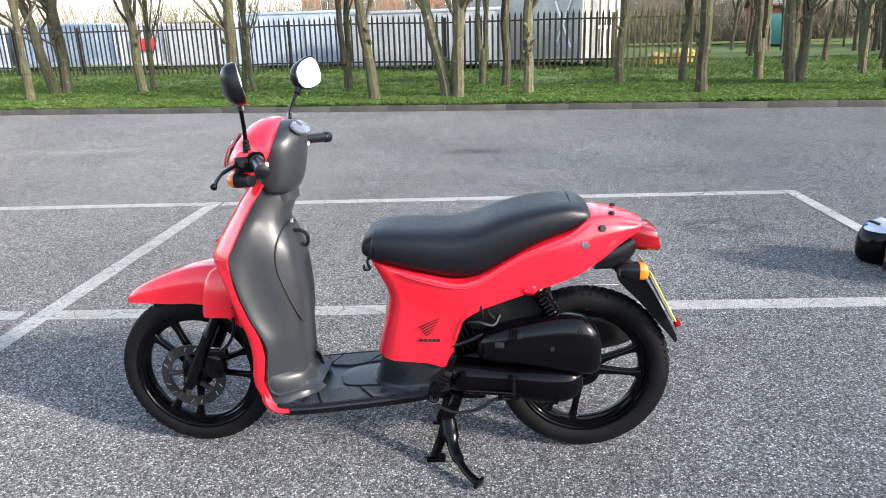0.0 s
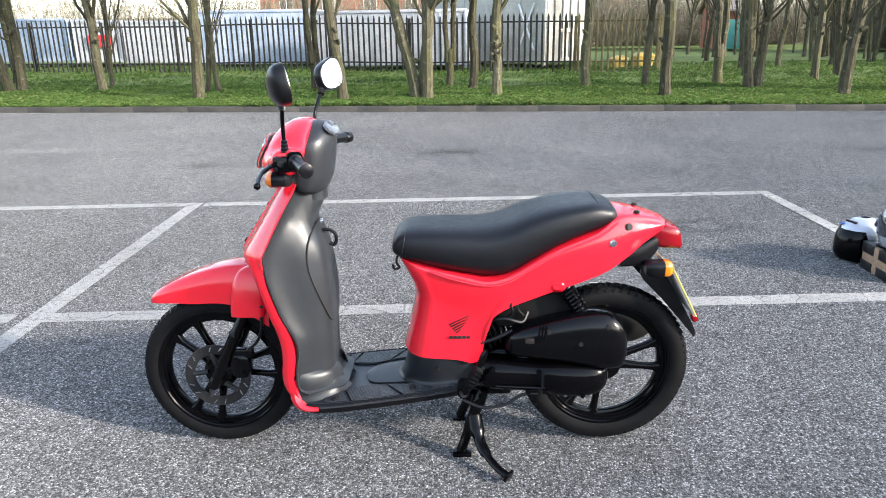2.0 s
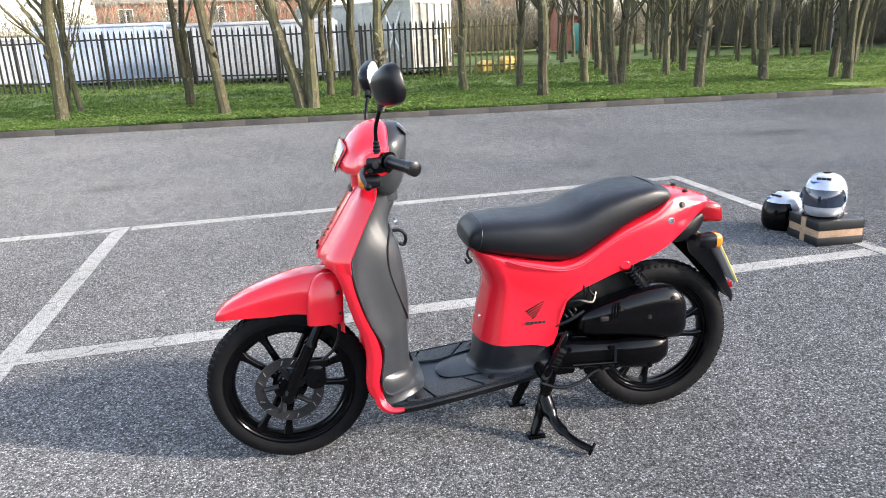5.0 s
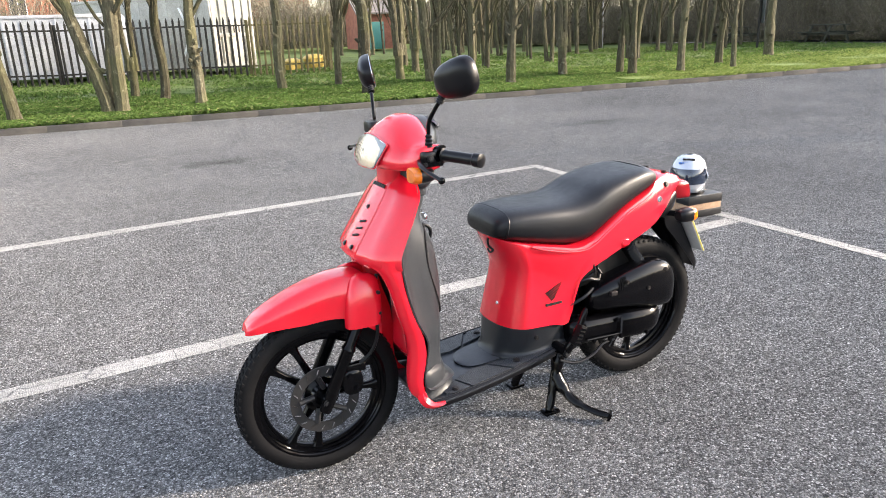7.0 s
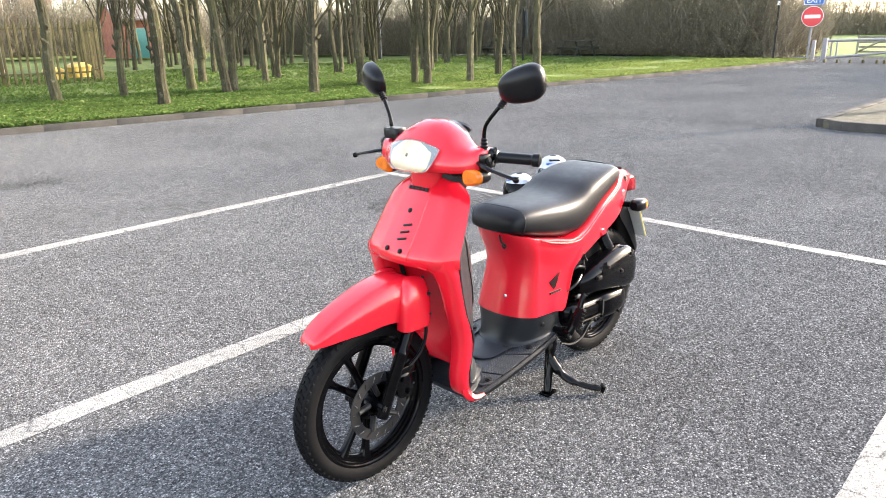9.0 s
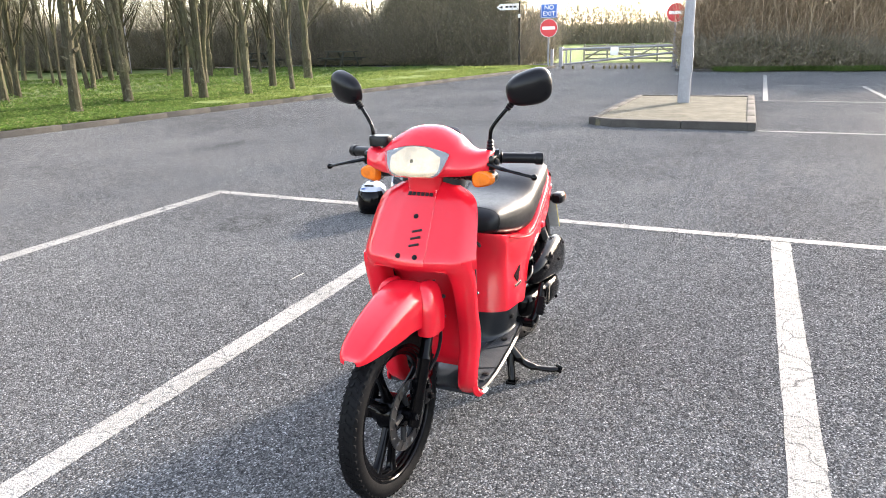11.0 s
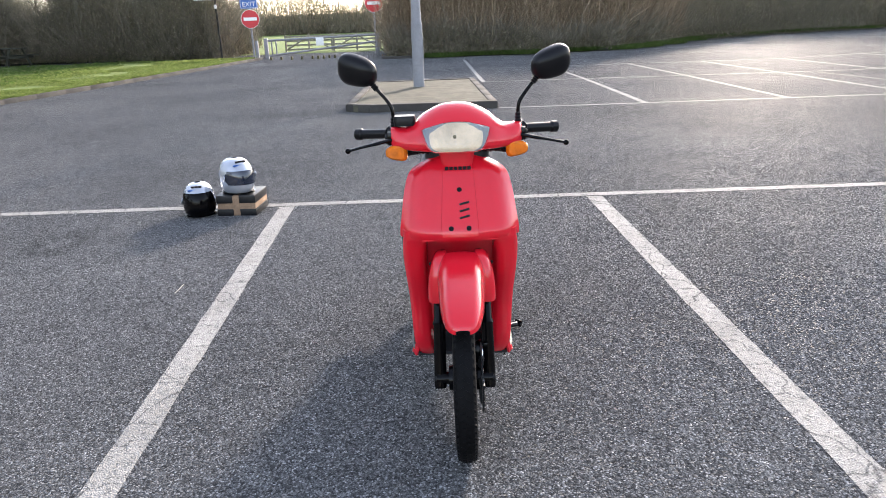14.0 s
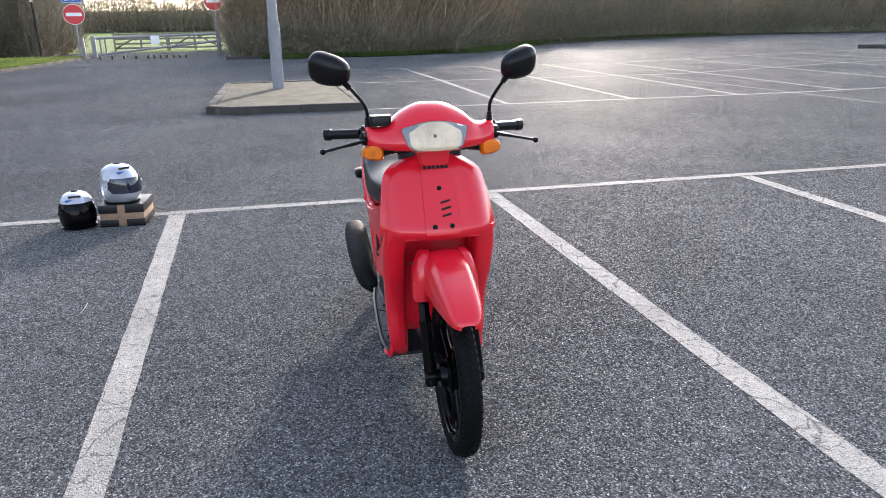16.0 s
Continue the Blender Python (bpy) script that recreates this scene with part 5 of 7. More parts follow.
# the bars and front wheel are turned a little to the right
STEER = -1.3
axis_at, axis_dir = Vector((0.2, 0, 0.64)), Vector((0.42, 0, 0.91)).normalized()
turn_m = Matrix.Translation(axis_at) @ Matrix.Rotation(radians(STEER), 4, axis_dir) @ Matrix.Translation(-axis_at)
STEERED = ("front_wheel", "brake_caliper", "fork_leg", "steering_stem", "front_mudguard", "handlebar_cowl", "handlebar", "fluid_tank", "neck_front")
for o in list(bike.children):
    if o.name.split(".")[0] in STEERED or (o.name.startswith("indicator") and o.children and max(v.co.x for v in o.data.vertices) < 0.5):
        o.matrix_basis = turn_m @ o.matrix_basis


# ---- trees ----
def grow_tree(rnd, height, r0, forks, bm_t, bm_b, lean=0.06):
    """A bare young tree: a trunk, perhaps forked low, limbs that rise steeply, and twigs."""
    def limb(p, d, length, r, level):
        n = max(3, int(length / (0.28, 0.3, 0.25, 0.25)[level]))
        pts, rs = [Vector(p)], [r]
        d = Vector(d).normalized()
        d0 = d.copy()
        for k in range(n):
            jog = (0.055, 0.09, 0.1, 0.1)[level]
            d = (d + (d0 - d) * 0.2 + Vector((rnd.gauss(0, jog), rnd.gauss(0, jog), 0.05 if level else 0.02))).normalized()
            pts.append(pts[-1] + d * length / n)
            rs.append(r * (1 - (0.62 if level == 0 else 0.75) * (k + 1) / n) * rnd.uniform(0.92, 1.1) + 0.003)
        if level == 0:
            pts.insert(0, Vector(p) - Vector((0, 0, 0.25)))
            rs.insert(0, r * 1.45)
            rs[1] = r * 1.25
            pts.insert(2, Vector(p) + (pts[2] - Vector(p)) * 0.45)
            rs.insert(2, r * 1.06)
        tube(bm_t if level == 0 else bm_b, pts, rs, (9, 6, 4, 3)[level], caps=level < 2)
        if level >= 3:
            return
        count = int(length * (2.9, 3.0, 3.4)[level])
        for k in range(count):
            f = rnd.uniform(0.16 if level == 0 else 0.1, 0.97)
            i = min(int(f * (len(pts) - 1)), len(pts) - 2)
            q = pts[i].lerp(pts[i + 1], f * (len(pts) - 1) - i)
            if level == 0 and q.z < p[2] + 1.1 and rnd.random() < 0.8:
                continue
            a = rnd.uniform(0, 2 * math.pi)
            out = Vector((math.cos(a), math.sin(a), 0))
            ax = (pts[i + 1] - pts[i]).normalized()
            nd = (ax * rnd.uniform(0.7, 1.2) + out * rnd.uniform(0.5, 0.95) + Vector((0, 0, 0.25)))
            limb(q, nd, length * (1 - f * 0.6) * rnd.uniform(0.22, 0.42), max(0.004, rs[i] * rnd.uniform(0.28, 0.5)), level + 1)

    for k in range(forks):
        a = 2 * math.pi * k / forks + rnd.uniform(-0.4, 0.4)
        off = 0.0 if forks == 1 else r0 * 0.75
        spread = lean if forks == 1 else 0.10
        limb((off * math.cos(a), off * math.sin(a), 0), (spread * math.cos(a), spread * math.sin(a), 1), height * rnd.uniform(0.85, 1.05), r0 * (1 if forks == 1 else 0.68), 0)
    for k in range(rnd.randint(1, 3)):
        z = rnd.uniform(0.5, 1.6)
        a = rnd.uniform(0, 6.3)
        c = Vector((math.cos(a) * r0 * 0.7, math.sin(a) * r0 * 0.7, z))
        tube(bm_t, [c - Vector((0, 0, 0.02)), c + Vector((math.cos(a) * 0.05, math.sin(a) * 0.05, 0.02)), c + Vector((math.cos(a) * 0.09, math.sin(a) * 0.09, 0.05))], [r0 * 0.45, r0 * 0.36, r0 * 0.2], 7)


# height, trunk radius, stems, height at which the trunk divides, label
KINDS = ((8.0, 0.10, 1, "slim bare young tree with mossy grey-brown bark on the verge"), (9.0, 0.10, 1, "straight bare young tree with grey-brown bark on the verge"),
         (8.5, 0.10, 2, "bare young tree divided in two stems at the ground"), (9.0, 0.10, 3, "clump of three bare mossy stems on the verge"),
         (7.5, 0.10, 1, "bare young tree with thin twigs on the verge"), (9.0, 0.10, 1, "bare young tree with knotted bark on the verge"),
         (7.0, 0.10, -2, "bare young tree forked above a short trunk"), (7.0, 0.10, -4, "bare tree cut back to a short trunk with many stems"))
TREES = []
for k, (h, r, f, label) in enumerate(KINDS):
    rnd = random.Random(40 + k)
    bt, bb = bmesh.new(), bmesh.new()
    if f < 0:
        # a short trunk, then stems that spread from its head
        top = 0.9 if f == -2 else 0.6
        tube(bt, [(0, 0, -0.25), (0, 0, 0), (0.01, 0, top * 0.4), (0.0, 0.01, top * 0.85), (0, 0, top + 0.06)], [r * 1.4, r * 1.2, r * 1.02, r * 1.15, r * 0.9], 10)
        b2 = bmesh.new()
        grow_tree(rnd, h, r * 1.05, -f, b2, bb, 0.1)
        bmesh.ops.translate(b2, verts=b2.verts, vec=(0, 0, top))
        bmesh.ops.translate(bb, verts=bb.verts, vec=(0, 0, top))
        me = bpy.data.meshes.new("stems")
        b2.to_mesh(me)
        bt.from_mesh(me)
        b2.free()
        bpy.data.meshes.remove(me)
    else:
        grow_tree(rnd, h, r * (1 if f == 1 else 1.25), f, bt, bb, 0.03)
    if k == 5:
        for q in range(9):
            a, z = rnd.uniform(0, 6.3), rnd.uniform(0.75, 1.25)
            c = Vector((math.cos(a) * r * 0.85, math.sin(a) * r * 0.85, z))
            tube(bt, [c - Vector((0, 0, 0.06)), c, c + Vector((math.cos(a) * 0.03, math.sin(a) * 0.03, 0.05))], [r * 0.25, r * 0.5, r * 0.2], 7)
    t = thing("tree", label, "tree", (0, 0, -40), 0, "bare trees on the verge")
    part("trunk", bt, BARK, t)
    part("crown", bb, BARK, t, "bare leafless branches and twigs")
    TREES.append(t)


def plant(kind, x, y, turn, r=0.1, h=1.0, lean=0.0):
    """A tree with trunk radius r at a place on the verge; lean tips it along x, in degrees."""
    k = r / 0.1
    return copy_thing(TREES[kind], Matrix.Translation((x, y, verge_z(x, y))) @ pose(0, 0, 0, 0, lean, 0) @ pose(0, 0, 0, 0, 0, turn) @ Matrix.Diagonal((k, k, h, 1)))


# place, trunk radius, kind, lean
SPOTS = ((-11.3, 15.9, 0.10, 6, 0), (-11.4, 17.3, 0.15, 2, -6), (-8.85, 16.5, 0.105, 1, 0), (-9.4, 18.1, 0.062, 4, 0), (-6.03, 14.8, 0.115, 0, -2), (-6.4, 16.5, 0.055, 4, 3), (-6.15, 16.5, 0.065, 1, -3),
         (-3.84, 16.2, 0.092, 6, 0), (-2.95, 14.4, 0.105, 0, -2), (-1.32, 14.35, 0.135, 3, 0), (-0.8, 16.8, 0.082, 6, 2), (-0.28, 16.1, 0.095, 1, 0), (0.16, 14.3, 0.105, 5, -1), (2.37, 16.6, 0.105, 1, 0),
         (3.7, 16.5, 0.08, 0, 0), (3.44, 14.0, 0.11, 5, -1), (5.5, 16.9, 0.10, 6, -2), (5.85, 15.7, 0.125, 2, -2), (8.6, 23.4, 0.11, 0, 0), (10.4, 24.8, 0.09, 1, 4), (8.5, 18.4, 0.092, 1, 2), (9.7, 19.6, 0.085, 4, 0),
         (6.7, 13.6, 0.105, 0, 3), (8.8, 14.5, 0.10, 6, -3), (15.5, 32.0, 0.09, 1, 0), (16.1, 28.3, 0.09, 0, 2), (14.9, 25.0, 0.05, 4, 0), (13.9, 23.3, 0.05, 1, 0), (10.0, 30.7, 0.09, 0, 0), (7.4, 20.0, 0.11, 6, 0),
         (12.7, 26.8, 0.07, 4, 0), (12.0, 24.4, 0.10, 1, 0), (10.1, 20.4, 0.085, 0, -2), (12.5, 20.2, 0.086, 2, 0), (16.8, 24.2, 0.08, 1, 0), (10.25, 14.1, 0.09, 0, 0), (10.03, 13.4, 0.10, 7, 0), (19.8, 22.1, 0.12, 1, 0),
         (11.3, 13.1, 0.09, 1, 4), (14.5, 14.8, 0.105, 0, -3), (12.95, 12.95, 0.07, 4, -2), (18.2, 16.1, 0.14, 6, 0), (14.4, 28.7, 0.08, 1, 0), (17.8, 26.0, 0.085, 0, 0),
         (-14.3, 17.0, 0.11, 2, 0), (-16.5, 18.6, 0.12, 0, 0), (-13.0, 20.0, 0.09, 1, 0), (-19.5, 18.0, 0.12, 3, 0))
rnd = random.Random(7)
for x, y, r, k, lean in SPOTS:
    plant(k, x, y, rnd.uniform(0, 360), r, rnd.uniform(0.92, 1.1), lean)
for k in range(44):
    x = rnd.uniform(9, 27)
    y = rnd.uniform(25 if x < 19 else 20.0, 40)
    plant(rnd.choice((0, 1, 4, 6, 2, 1)), x, y, rnd.uniform(0, 360), rnd.uniform(0.045, 0.1), rnd.uniform(0.85, 1.1), rnd.uniform(-4, 4))
for k in range(30):
    y = rnd.uniform(13.0, 40)
    plant(rnd.choice((0, 1, 2, 4, 6)), 32.5 + rnd.uniform(0, 5) - max(0, y - 30) * 0.4, y, rnd.uniform(0, 360), rnd.uniform(0.06, 0.12), rnd.uniform(0.8, 1.0), rnd.uniform(-5, 5))
for k in range(14):
    y = rnd.uniform(-12, 3.5)
    plant(rnd.choice((0, 4, 6)), 28.5 + rnd.uniform(0, 4) + max(0, -5 - y), y, rnd.uniform(0, 360), rnd.uniform(0.05, 0.09), rnd.uniform(0.6, 0.85), rnd.uniform(-5, 5))
for t in TREES:
    for o in (t, *t.children_recursive):
        bpy.data.objects.remove(o)


# ---- palisade fence ----
def fence_y(x):
    return 23.2 - 0.12 * (x - 5.9)


def pale(bm, h):
    prof = ((-0.035, 0.012), (-0.023, -0.004), (0.023, -0.004), (0.035, 0.012), (0.031, 0.014), (0.020, 0.0), (-0.020, 0.0), (-0.031, 0.014))
    rings = [[(x, y, 0.0) for x, y in prof], [(x, y, h - 0.12) for x, y in prof], [(x * 0.12, y, h) for x, y in prof]]
    ring_loft(bm, rings)


def fence_run(p0, p1, material, label, post_mat):
    p0, p1 = Vector(p0), Vector(p1)
    d = p1 - p0
    ang = math.degrees(math.atan2(d.y, d.x))
    L = Vector((d.x, d.y, 0)).length
    root = thing("palisade_fence", label, "fence", (p0.x, p0.y, verge_z(p0.x, p0.y)), ang)
    inv = root.matrix_world.inverted()
    bmp = bmesh.new()
    pale(bmp, 1.86)
    first = part("pale", bmp, material, root)
    n = int(L / 0.185)
    for k in range(n):
        w = p0 + d * ((k + 0.5) / n)
        m = Matrix.Translation(inv @ Vector((w.x, w.y, verge_z(w.x, w.y) - 0.04)))
        if k == 0:
            first.matrix_local = m
            continue
        o = new("pale", first.data)
        o.parent = root
        o.matrix_local = m
    for h in (0.3, 1.55):
        bmr = bmesh.new()
        pts = []
        for k in range(int(L / 2) + 2):
            w = p0 + d * min(1, k * 2 / L)
            pts.append(inv @ Vector((w.x, w.y, verge_z(w.x, w.y) + h)) + Vector((0, 0.03, 0)))
        ring_loft(bmr, [[q + Vector((0, a, b)) for a, b in ((-0.012, -0.025), (0.03, -0.025), (0.03, 0.025), (-0.012, 0.025))] for q in pts])
        part("rail", bmr, material, root)
    for k in range(int(L / 2.75) + 1):
        w = p0 + d * min(1, k * 2.75 / L)
        bmq = bmesh.new()
        q = inv @ Vector((w.x, w.y, verge_z(w.x, w.y)))
        box(bmq, (q.x - 0.05, q.y + 0.06, q.z - 0.2), (q.x + 0.05, q.y + 0.12, q.z + 1.72), bevel=0.006)
        part("post", bmq, post_mat, root)


fence_run((-24, fence_y(-24), 0), (3.2, fence_y(3.2), 0), DARKSTEEL, "dark steel palisade fence with pointed pales on the verge", DARKSTEEL)
fence_run((3.25, fence_y(3.25), 0), (5.9, fence_y(5.9), 0), RUSTSTEEL, "mossy brown stretch of palisade fence up to the corner", RUSTSTEEL)
fence_run((5.9, 23.26, 0), (8.9, 33.5, 0), RUSTSTEEL, "weathered brown palisade fence running back from the corner", RUSTSTEEL)


# ---- kerbs ----
bm = bmesh.new()
box(bm, (0, 0, -0.12), (1.078, 0.125, 0.1), bevel=0.01)
kerb0 = mesh_object("kerb_stone", bm, CONCRETE)
edge = tagged(new("verge_kerb"), "long concrete kerb between asphalt and verge", "kerb", kind="structure")
kerb0.parent = edge
for k in range(66):
    x = -42 + k * 1.069
    ang = math.degrees(math.atan(kerb_y(x + 1.0) - kerb_y(x)))
    o = kerb0 if k == 0 else new("kerb_stone", kerb0.data)
    o.parent = edge
    o.matrix_local = pose(x, kerb_y(x) + rnd.uniform(-0.006, 0.006), rnd.uniform(-0.004, 0.002), 0, 0, ang + rnd.uniform(-0.1, 0.1))


# ---- island with lamp post ----
isl = tagged(new("traffic_island"), "raised paved island edged with concrete kerbs", "island", kind="structure")
bm = bmesh.new()
box(bm, (7.86, 1.36, -0.05), (12.35, 3.52, 0.105))
ob = mesh_object("island_paving", bm, PAVING)
ob.parent = isl


def kerb_run(parent, p0, p1, h=0.12, w=0.13, unit=0.9):
    p0, p1 = Vector(p0), Vector(p1)
    d = p1 - p0
    n = max(1, round(d.length / unit))
    u = d.length / n
    ang = math.degrees(math.atan2(d.y, d.x))
    bm = bmesh.new()
    box(bm, (0.003, 0, -0.1), (u - 0.003, w, h), bevel=0.015)
    first = mesh_object("kerb_stone", bm, CONCRETE)
    for k in range(n):
        o = first if k == 0 else new("kerb_stone", first.data)
        o.parent = parent
        p = p0 + d * (k / n)
        o.matrix_local = pose(p.x, p.y, rnd.uniform(-0.004, 0.004), 0, 0, ang)


kerb_run(isl, (7.72, 3.25, 0), (7.72, 1.22, 0))
kerb_run(isl, (7.72, 1.22, 0), (12.5, 1.36, 0))
kerb_run(isl, (12.5, 1.36, 0), (12.5, 3.66, 0))
kerb_run(isl, (12.5, 3.66, 0), (8.0, 3.66, 0))
kerb_run(isl, (8.0, 3.64, 0), (7.72, 3.25, 0), unit=0.5)

lp_ = thing("lamp_post", "grey galvanised steel lamp post on the island", "lamp post", (10.9, 2.55, 0.1))
bm = bmesh.new()
tube(bm, [(0, 0, -0.1), (0, 0, 1.2)], 0.11, 20)
part("base_section", bm, STEEL, lp_)
bm = bmesh.new()
tube(bm, [(0, 0, 1.2), (0, 0, 1.28), (0, 0, 8.0)], [0.11, 0.092, 0.06], 20)
part("column", bm, STEEL, lp_)
bm = bmesh.new()
box(bm, (-0.045, -0.117, 0.55), (0.045, -0.10, 1.0), bevel=0.004)
part("service_door", bm, STEEL, lp_)
bm = bmesh.new()
tube(bm, smooth_path([(0, 0, 7.9), (0, 0, 8.3), (0.3, 0, 8.5), (0.9, 0, 8.55)]), 0.03, 10)
box(bm, (0.8, -0.14, 8.48), (1.5, 0.14, 8.62), bevel=0.03)
part("lantern", bm, STEEL, lp_)

# ---- signs, posts, gates ----
SIGNRED = make_gloss("sign_red", (0.55, 0.02, 0.03), 0.35, dirt=0.05)
SIGNBLUE = make_gloss("sign_blue", (0.02, 0.10, 0.36), 0.35, dirt=0.05)
SIGNWHITE = make_gloss("sign_white", (0.75, 0.75, 0.74), 0.4, dirt=0.06)
TIMBER = make_rough("weathered_timber", (0.025, 0.026, 0.02), (0.06, 0.06, 0.045), 6, 0.85, 0.4, 0.004, 60)

GATEWOOD = make_rough("silvery_timber", (0.16, 0.15, 0.11), (0.36, 0.34, 0.27), 6, 0.85, 0.4, 0.004, 60)


def words(text, size, m, material, parent):
    cu = bpy.data.curves.new("lettering", "FONT")
    cu.body, cu.size, cu.align_x, cu.align_y, cu.extrude = text, size, "CENTER", "CENTER", 0.003
    tmp = new("lettering", cu)
    me = bpy.data.meshes.new_from_object(tmp.evaluated_get(bpy.context.evaluated_depsgraph_get()))
    bpy.data.objects.remove(tmp)
    me.materials.clear()
    me.materials.append(material)
    ob = new("lettering", me)
    ob.parent = parent
    ob.matrix_local = m
    return ob


def no_entry(x, y, z, plate, turn):
    label = "red no entry sign under a blue NO EXIT plate" if plate else "round red no entry sign on a grey post"
    r = thing("road_sign", label, "road sign", (x, y, 0), turn, "no entry signs")
    bm = bmesh.new()
    tube(bm, [(0.05, 0, -0.1), (0.05, 0, z + (1.05 if plate else 0.42))], 0.04, 12)
    part("post", bm, STEEL, r)
    face = pose(0, 0, z, 0, -90, 0)
    bm = bmesh.new()
    lathe(bm, [(0.39, -0.004), (0.39, 0.004)], face, 40, closed=False)
    d = part("sign_disc", bm, SIGNRED, r, "red disc")
    bm = bmesh.new()
    lathe(bm, [(0.375, 0.0045), (0.39, 0.0045), (0.39, 0.0065), (0.375, 0.0065)], face, 40)
    part("white_rim", bm, SIGNWHITE, d)
    bm = bmesh.new()
    box(bm, (-0.010, -0.28, z - 0.065), (-0.0045, 0.28, z + 0.065))
    part("white_bar", bm, SIGNWHITE, d, "white bar")
    if plate:
        bm = bmesh.new()
        box(bm, (-0.006, -0.37, z + 0.43), (0.006, 0.37, z + 1.03), bevel=0.004)
        b = part("sign_plate", bm, SIGNBLUE, r, "blue plate reading NO EXIT")
        for s in ((-0.35, 0.45, 0.35, 0.465), (-0.35, 0.995, 0.35, 1.01), (-0.35, 0.465, -0.335, 0.995), (0.335, 0.465, 0.35, 0.995)):
            bm = bmesh.new()
            box(bm, (-0.009, s[0], z + s[1]), (-0.0065, s[2], z + s[3]))
            part("border", bm, SIGNWHITE, b)
        for t, dz in (("NO", 0.86), ("EXIT", 0.6)):
            words(t, 0.27, pose(-0.008, 0, z + dz, 90, 0, -90), SIGNWHITE, b)
    return r


no_entry(28.5, 10.3, 1.72, True, 14)
no_entry(28.9, 4.95, 2.2, False, 6)
fp = thing("finger_post", "thin black post with a white pointing finger sign", "signpost", (30.4, 12.3, 0))
bm = bmesh.new()
tube(bm, [(0, 0, -0.1), (0, 0, 3.0)], 0.045, 10)
part("post", bm, DARKSTEEL, fp)
bm = bmesh.new()
ring_loft(bm, [[(x, y, z) for y, z in ((0.05, 2.62), (0.95, 2.62), (1.15, 2.76), (0.95, 2.9), (0.05, 2.9))] for x in (-0.02, 0.02)])
f = part("finger", bm, SIGNWHITE, fp, "white finger board")
bm = bmesh.new()
ring_loft(bm, [[(x, y, z) for y, z in ((0.85, 2.70), (1.05, 2.76), (0.85, 2.82))] for x in (-0.028, -0.021)])
part("arrow", bm, INK, f)
for k in range(3):
    bm = bmesh.new()
    box(bm, (-0.027, 0.15 + 0.2 * k, 2.72), (-0.021, 0.3 + 0.2 * k, 2.8))
    part("text_bar", bm, INK, f)
bm = bmesh.new()
box(bm, (-0.06, -0.06, 2.25), (-0.045, 0.06, 2.42), bevel=0.004)
part("notice", bm, SIGNWHITE, fp)

bar = thing("swing_barrier", "pale galvanised steel swing barrier across the lane", "barrier", (29.2, 9.9, 0))
for dy, h, w in ((0, 0.88, 0.08), (0.42, 0.8, 0.06), (-5.0, 0.95, 0.07)):
    bm = bmesh.new()
    box(bm, (-w, dy - w, -0.1), (w, dy + w, h), bevel=0.01)
    part("post", bm, STEEL, bar)
for z0, z1, r in ((0.78, 0.88, 0.05), (0.12, 0.6, 0.045)):
    bm = bmesh.new()
    tube(bm, [(-0.02, -0.1, z0), (-0.02, -5.0, z1)], r, 12)
    part("rail", bm, STEEL, bar)
for dy in (-0.25, -0.45):
    bm = bmesh.new()
    tube(bm, [(-0.02, dy, 0.14), (-0.02, dy, 0.78)], 0.03, 10)
    part("upright", bm, STEEL, bar)
bm = bmesh.new()
box(bm, (-0.09, -2.6, 0.5), (-0.075, -2.25, 0.85), bevel=0.004)
part("notice", bm, SIGNWHITE, bar)
for k in range(11):
    bm = bmesh.new()
    box(bm, (-0.09, -0.035, -0.02), (0.09, 0.035, 0.13), bevel=0.012)
    o = mesh_object("flow_tooth", bm, RUSTSTEEL)
    o.location = (27.6, 9.36 - (0.44 if k < 4 else 0.24) * k - (0 if k < 4 else 0.82), 0)
    tagged(o, "short rusty steel flow tooth set across the lane", "traffic tooth", "flow teeth across the lane")

for gx, gy0, gy1 in ((36.0, 10.45, 7.95), (36.0, 7.85, 5.35)):
    g = thing("field_gate", "weathered timber field gate with crossed braces, shut", "gate", (gx, gy0, 0), 0, "field gates")
    L = gy1 - gy0
    for z in (0.16, 0.38, 0.6, 0.82):
        bm = bmesh.new()
        box(bm, (-0.02, L, z - 0.045), (0.02, 0, z + 0.045), bevel=0.004)
        part("rail", bm, GATEWOOD, g)
    for f0, f1 in ((0.02, 0.5), (0.98, 0.5)):
        bm = bmesh.new()
        tube(bm, [(-0.03, L * f0, 0.16), (-0.03, L * f1, 0.82)], 0.045, 4)
        part("brace", bm, GATEWOOD, g)
    for f in (0.0, 0.5, 1.0):
        bm = bmesh.new()
        box(bm, (-0.05, L * f - 0.05, -0.1), (0.05, L * f + 0.05, 0.92), bevel=0.006)
        part("stile", bm, GATEWOOD, g)

# field beyond the gates
bm = bmesh.new()
quad(bm, [(33.5, -8, 0.02), (34, 22, 0.02), (130, 70, 0.3), (130, -60, 0.3)])
fixed("field", bm, TURF, "pale green grass field beyond the gate", "field")
bm = bmesh.new()
rows = []
for i in range(31):
    x = 9.0 + 19.0 * i / 30
    rows.append([(x, kerb_y(x) + 0.14 + k * (1.2 + 0.24 * (x - 9)), 0.10 + 0.012 * k) for k in (0, 0.33, 0.66, 1.0)])
grid_faces(bm, rows)
fixed("mown_grass", bm, TURF, "bright mown grass beside the kerb", "grass")
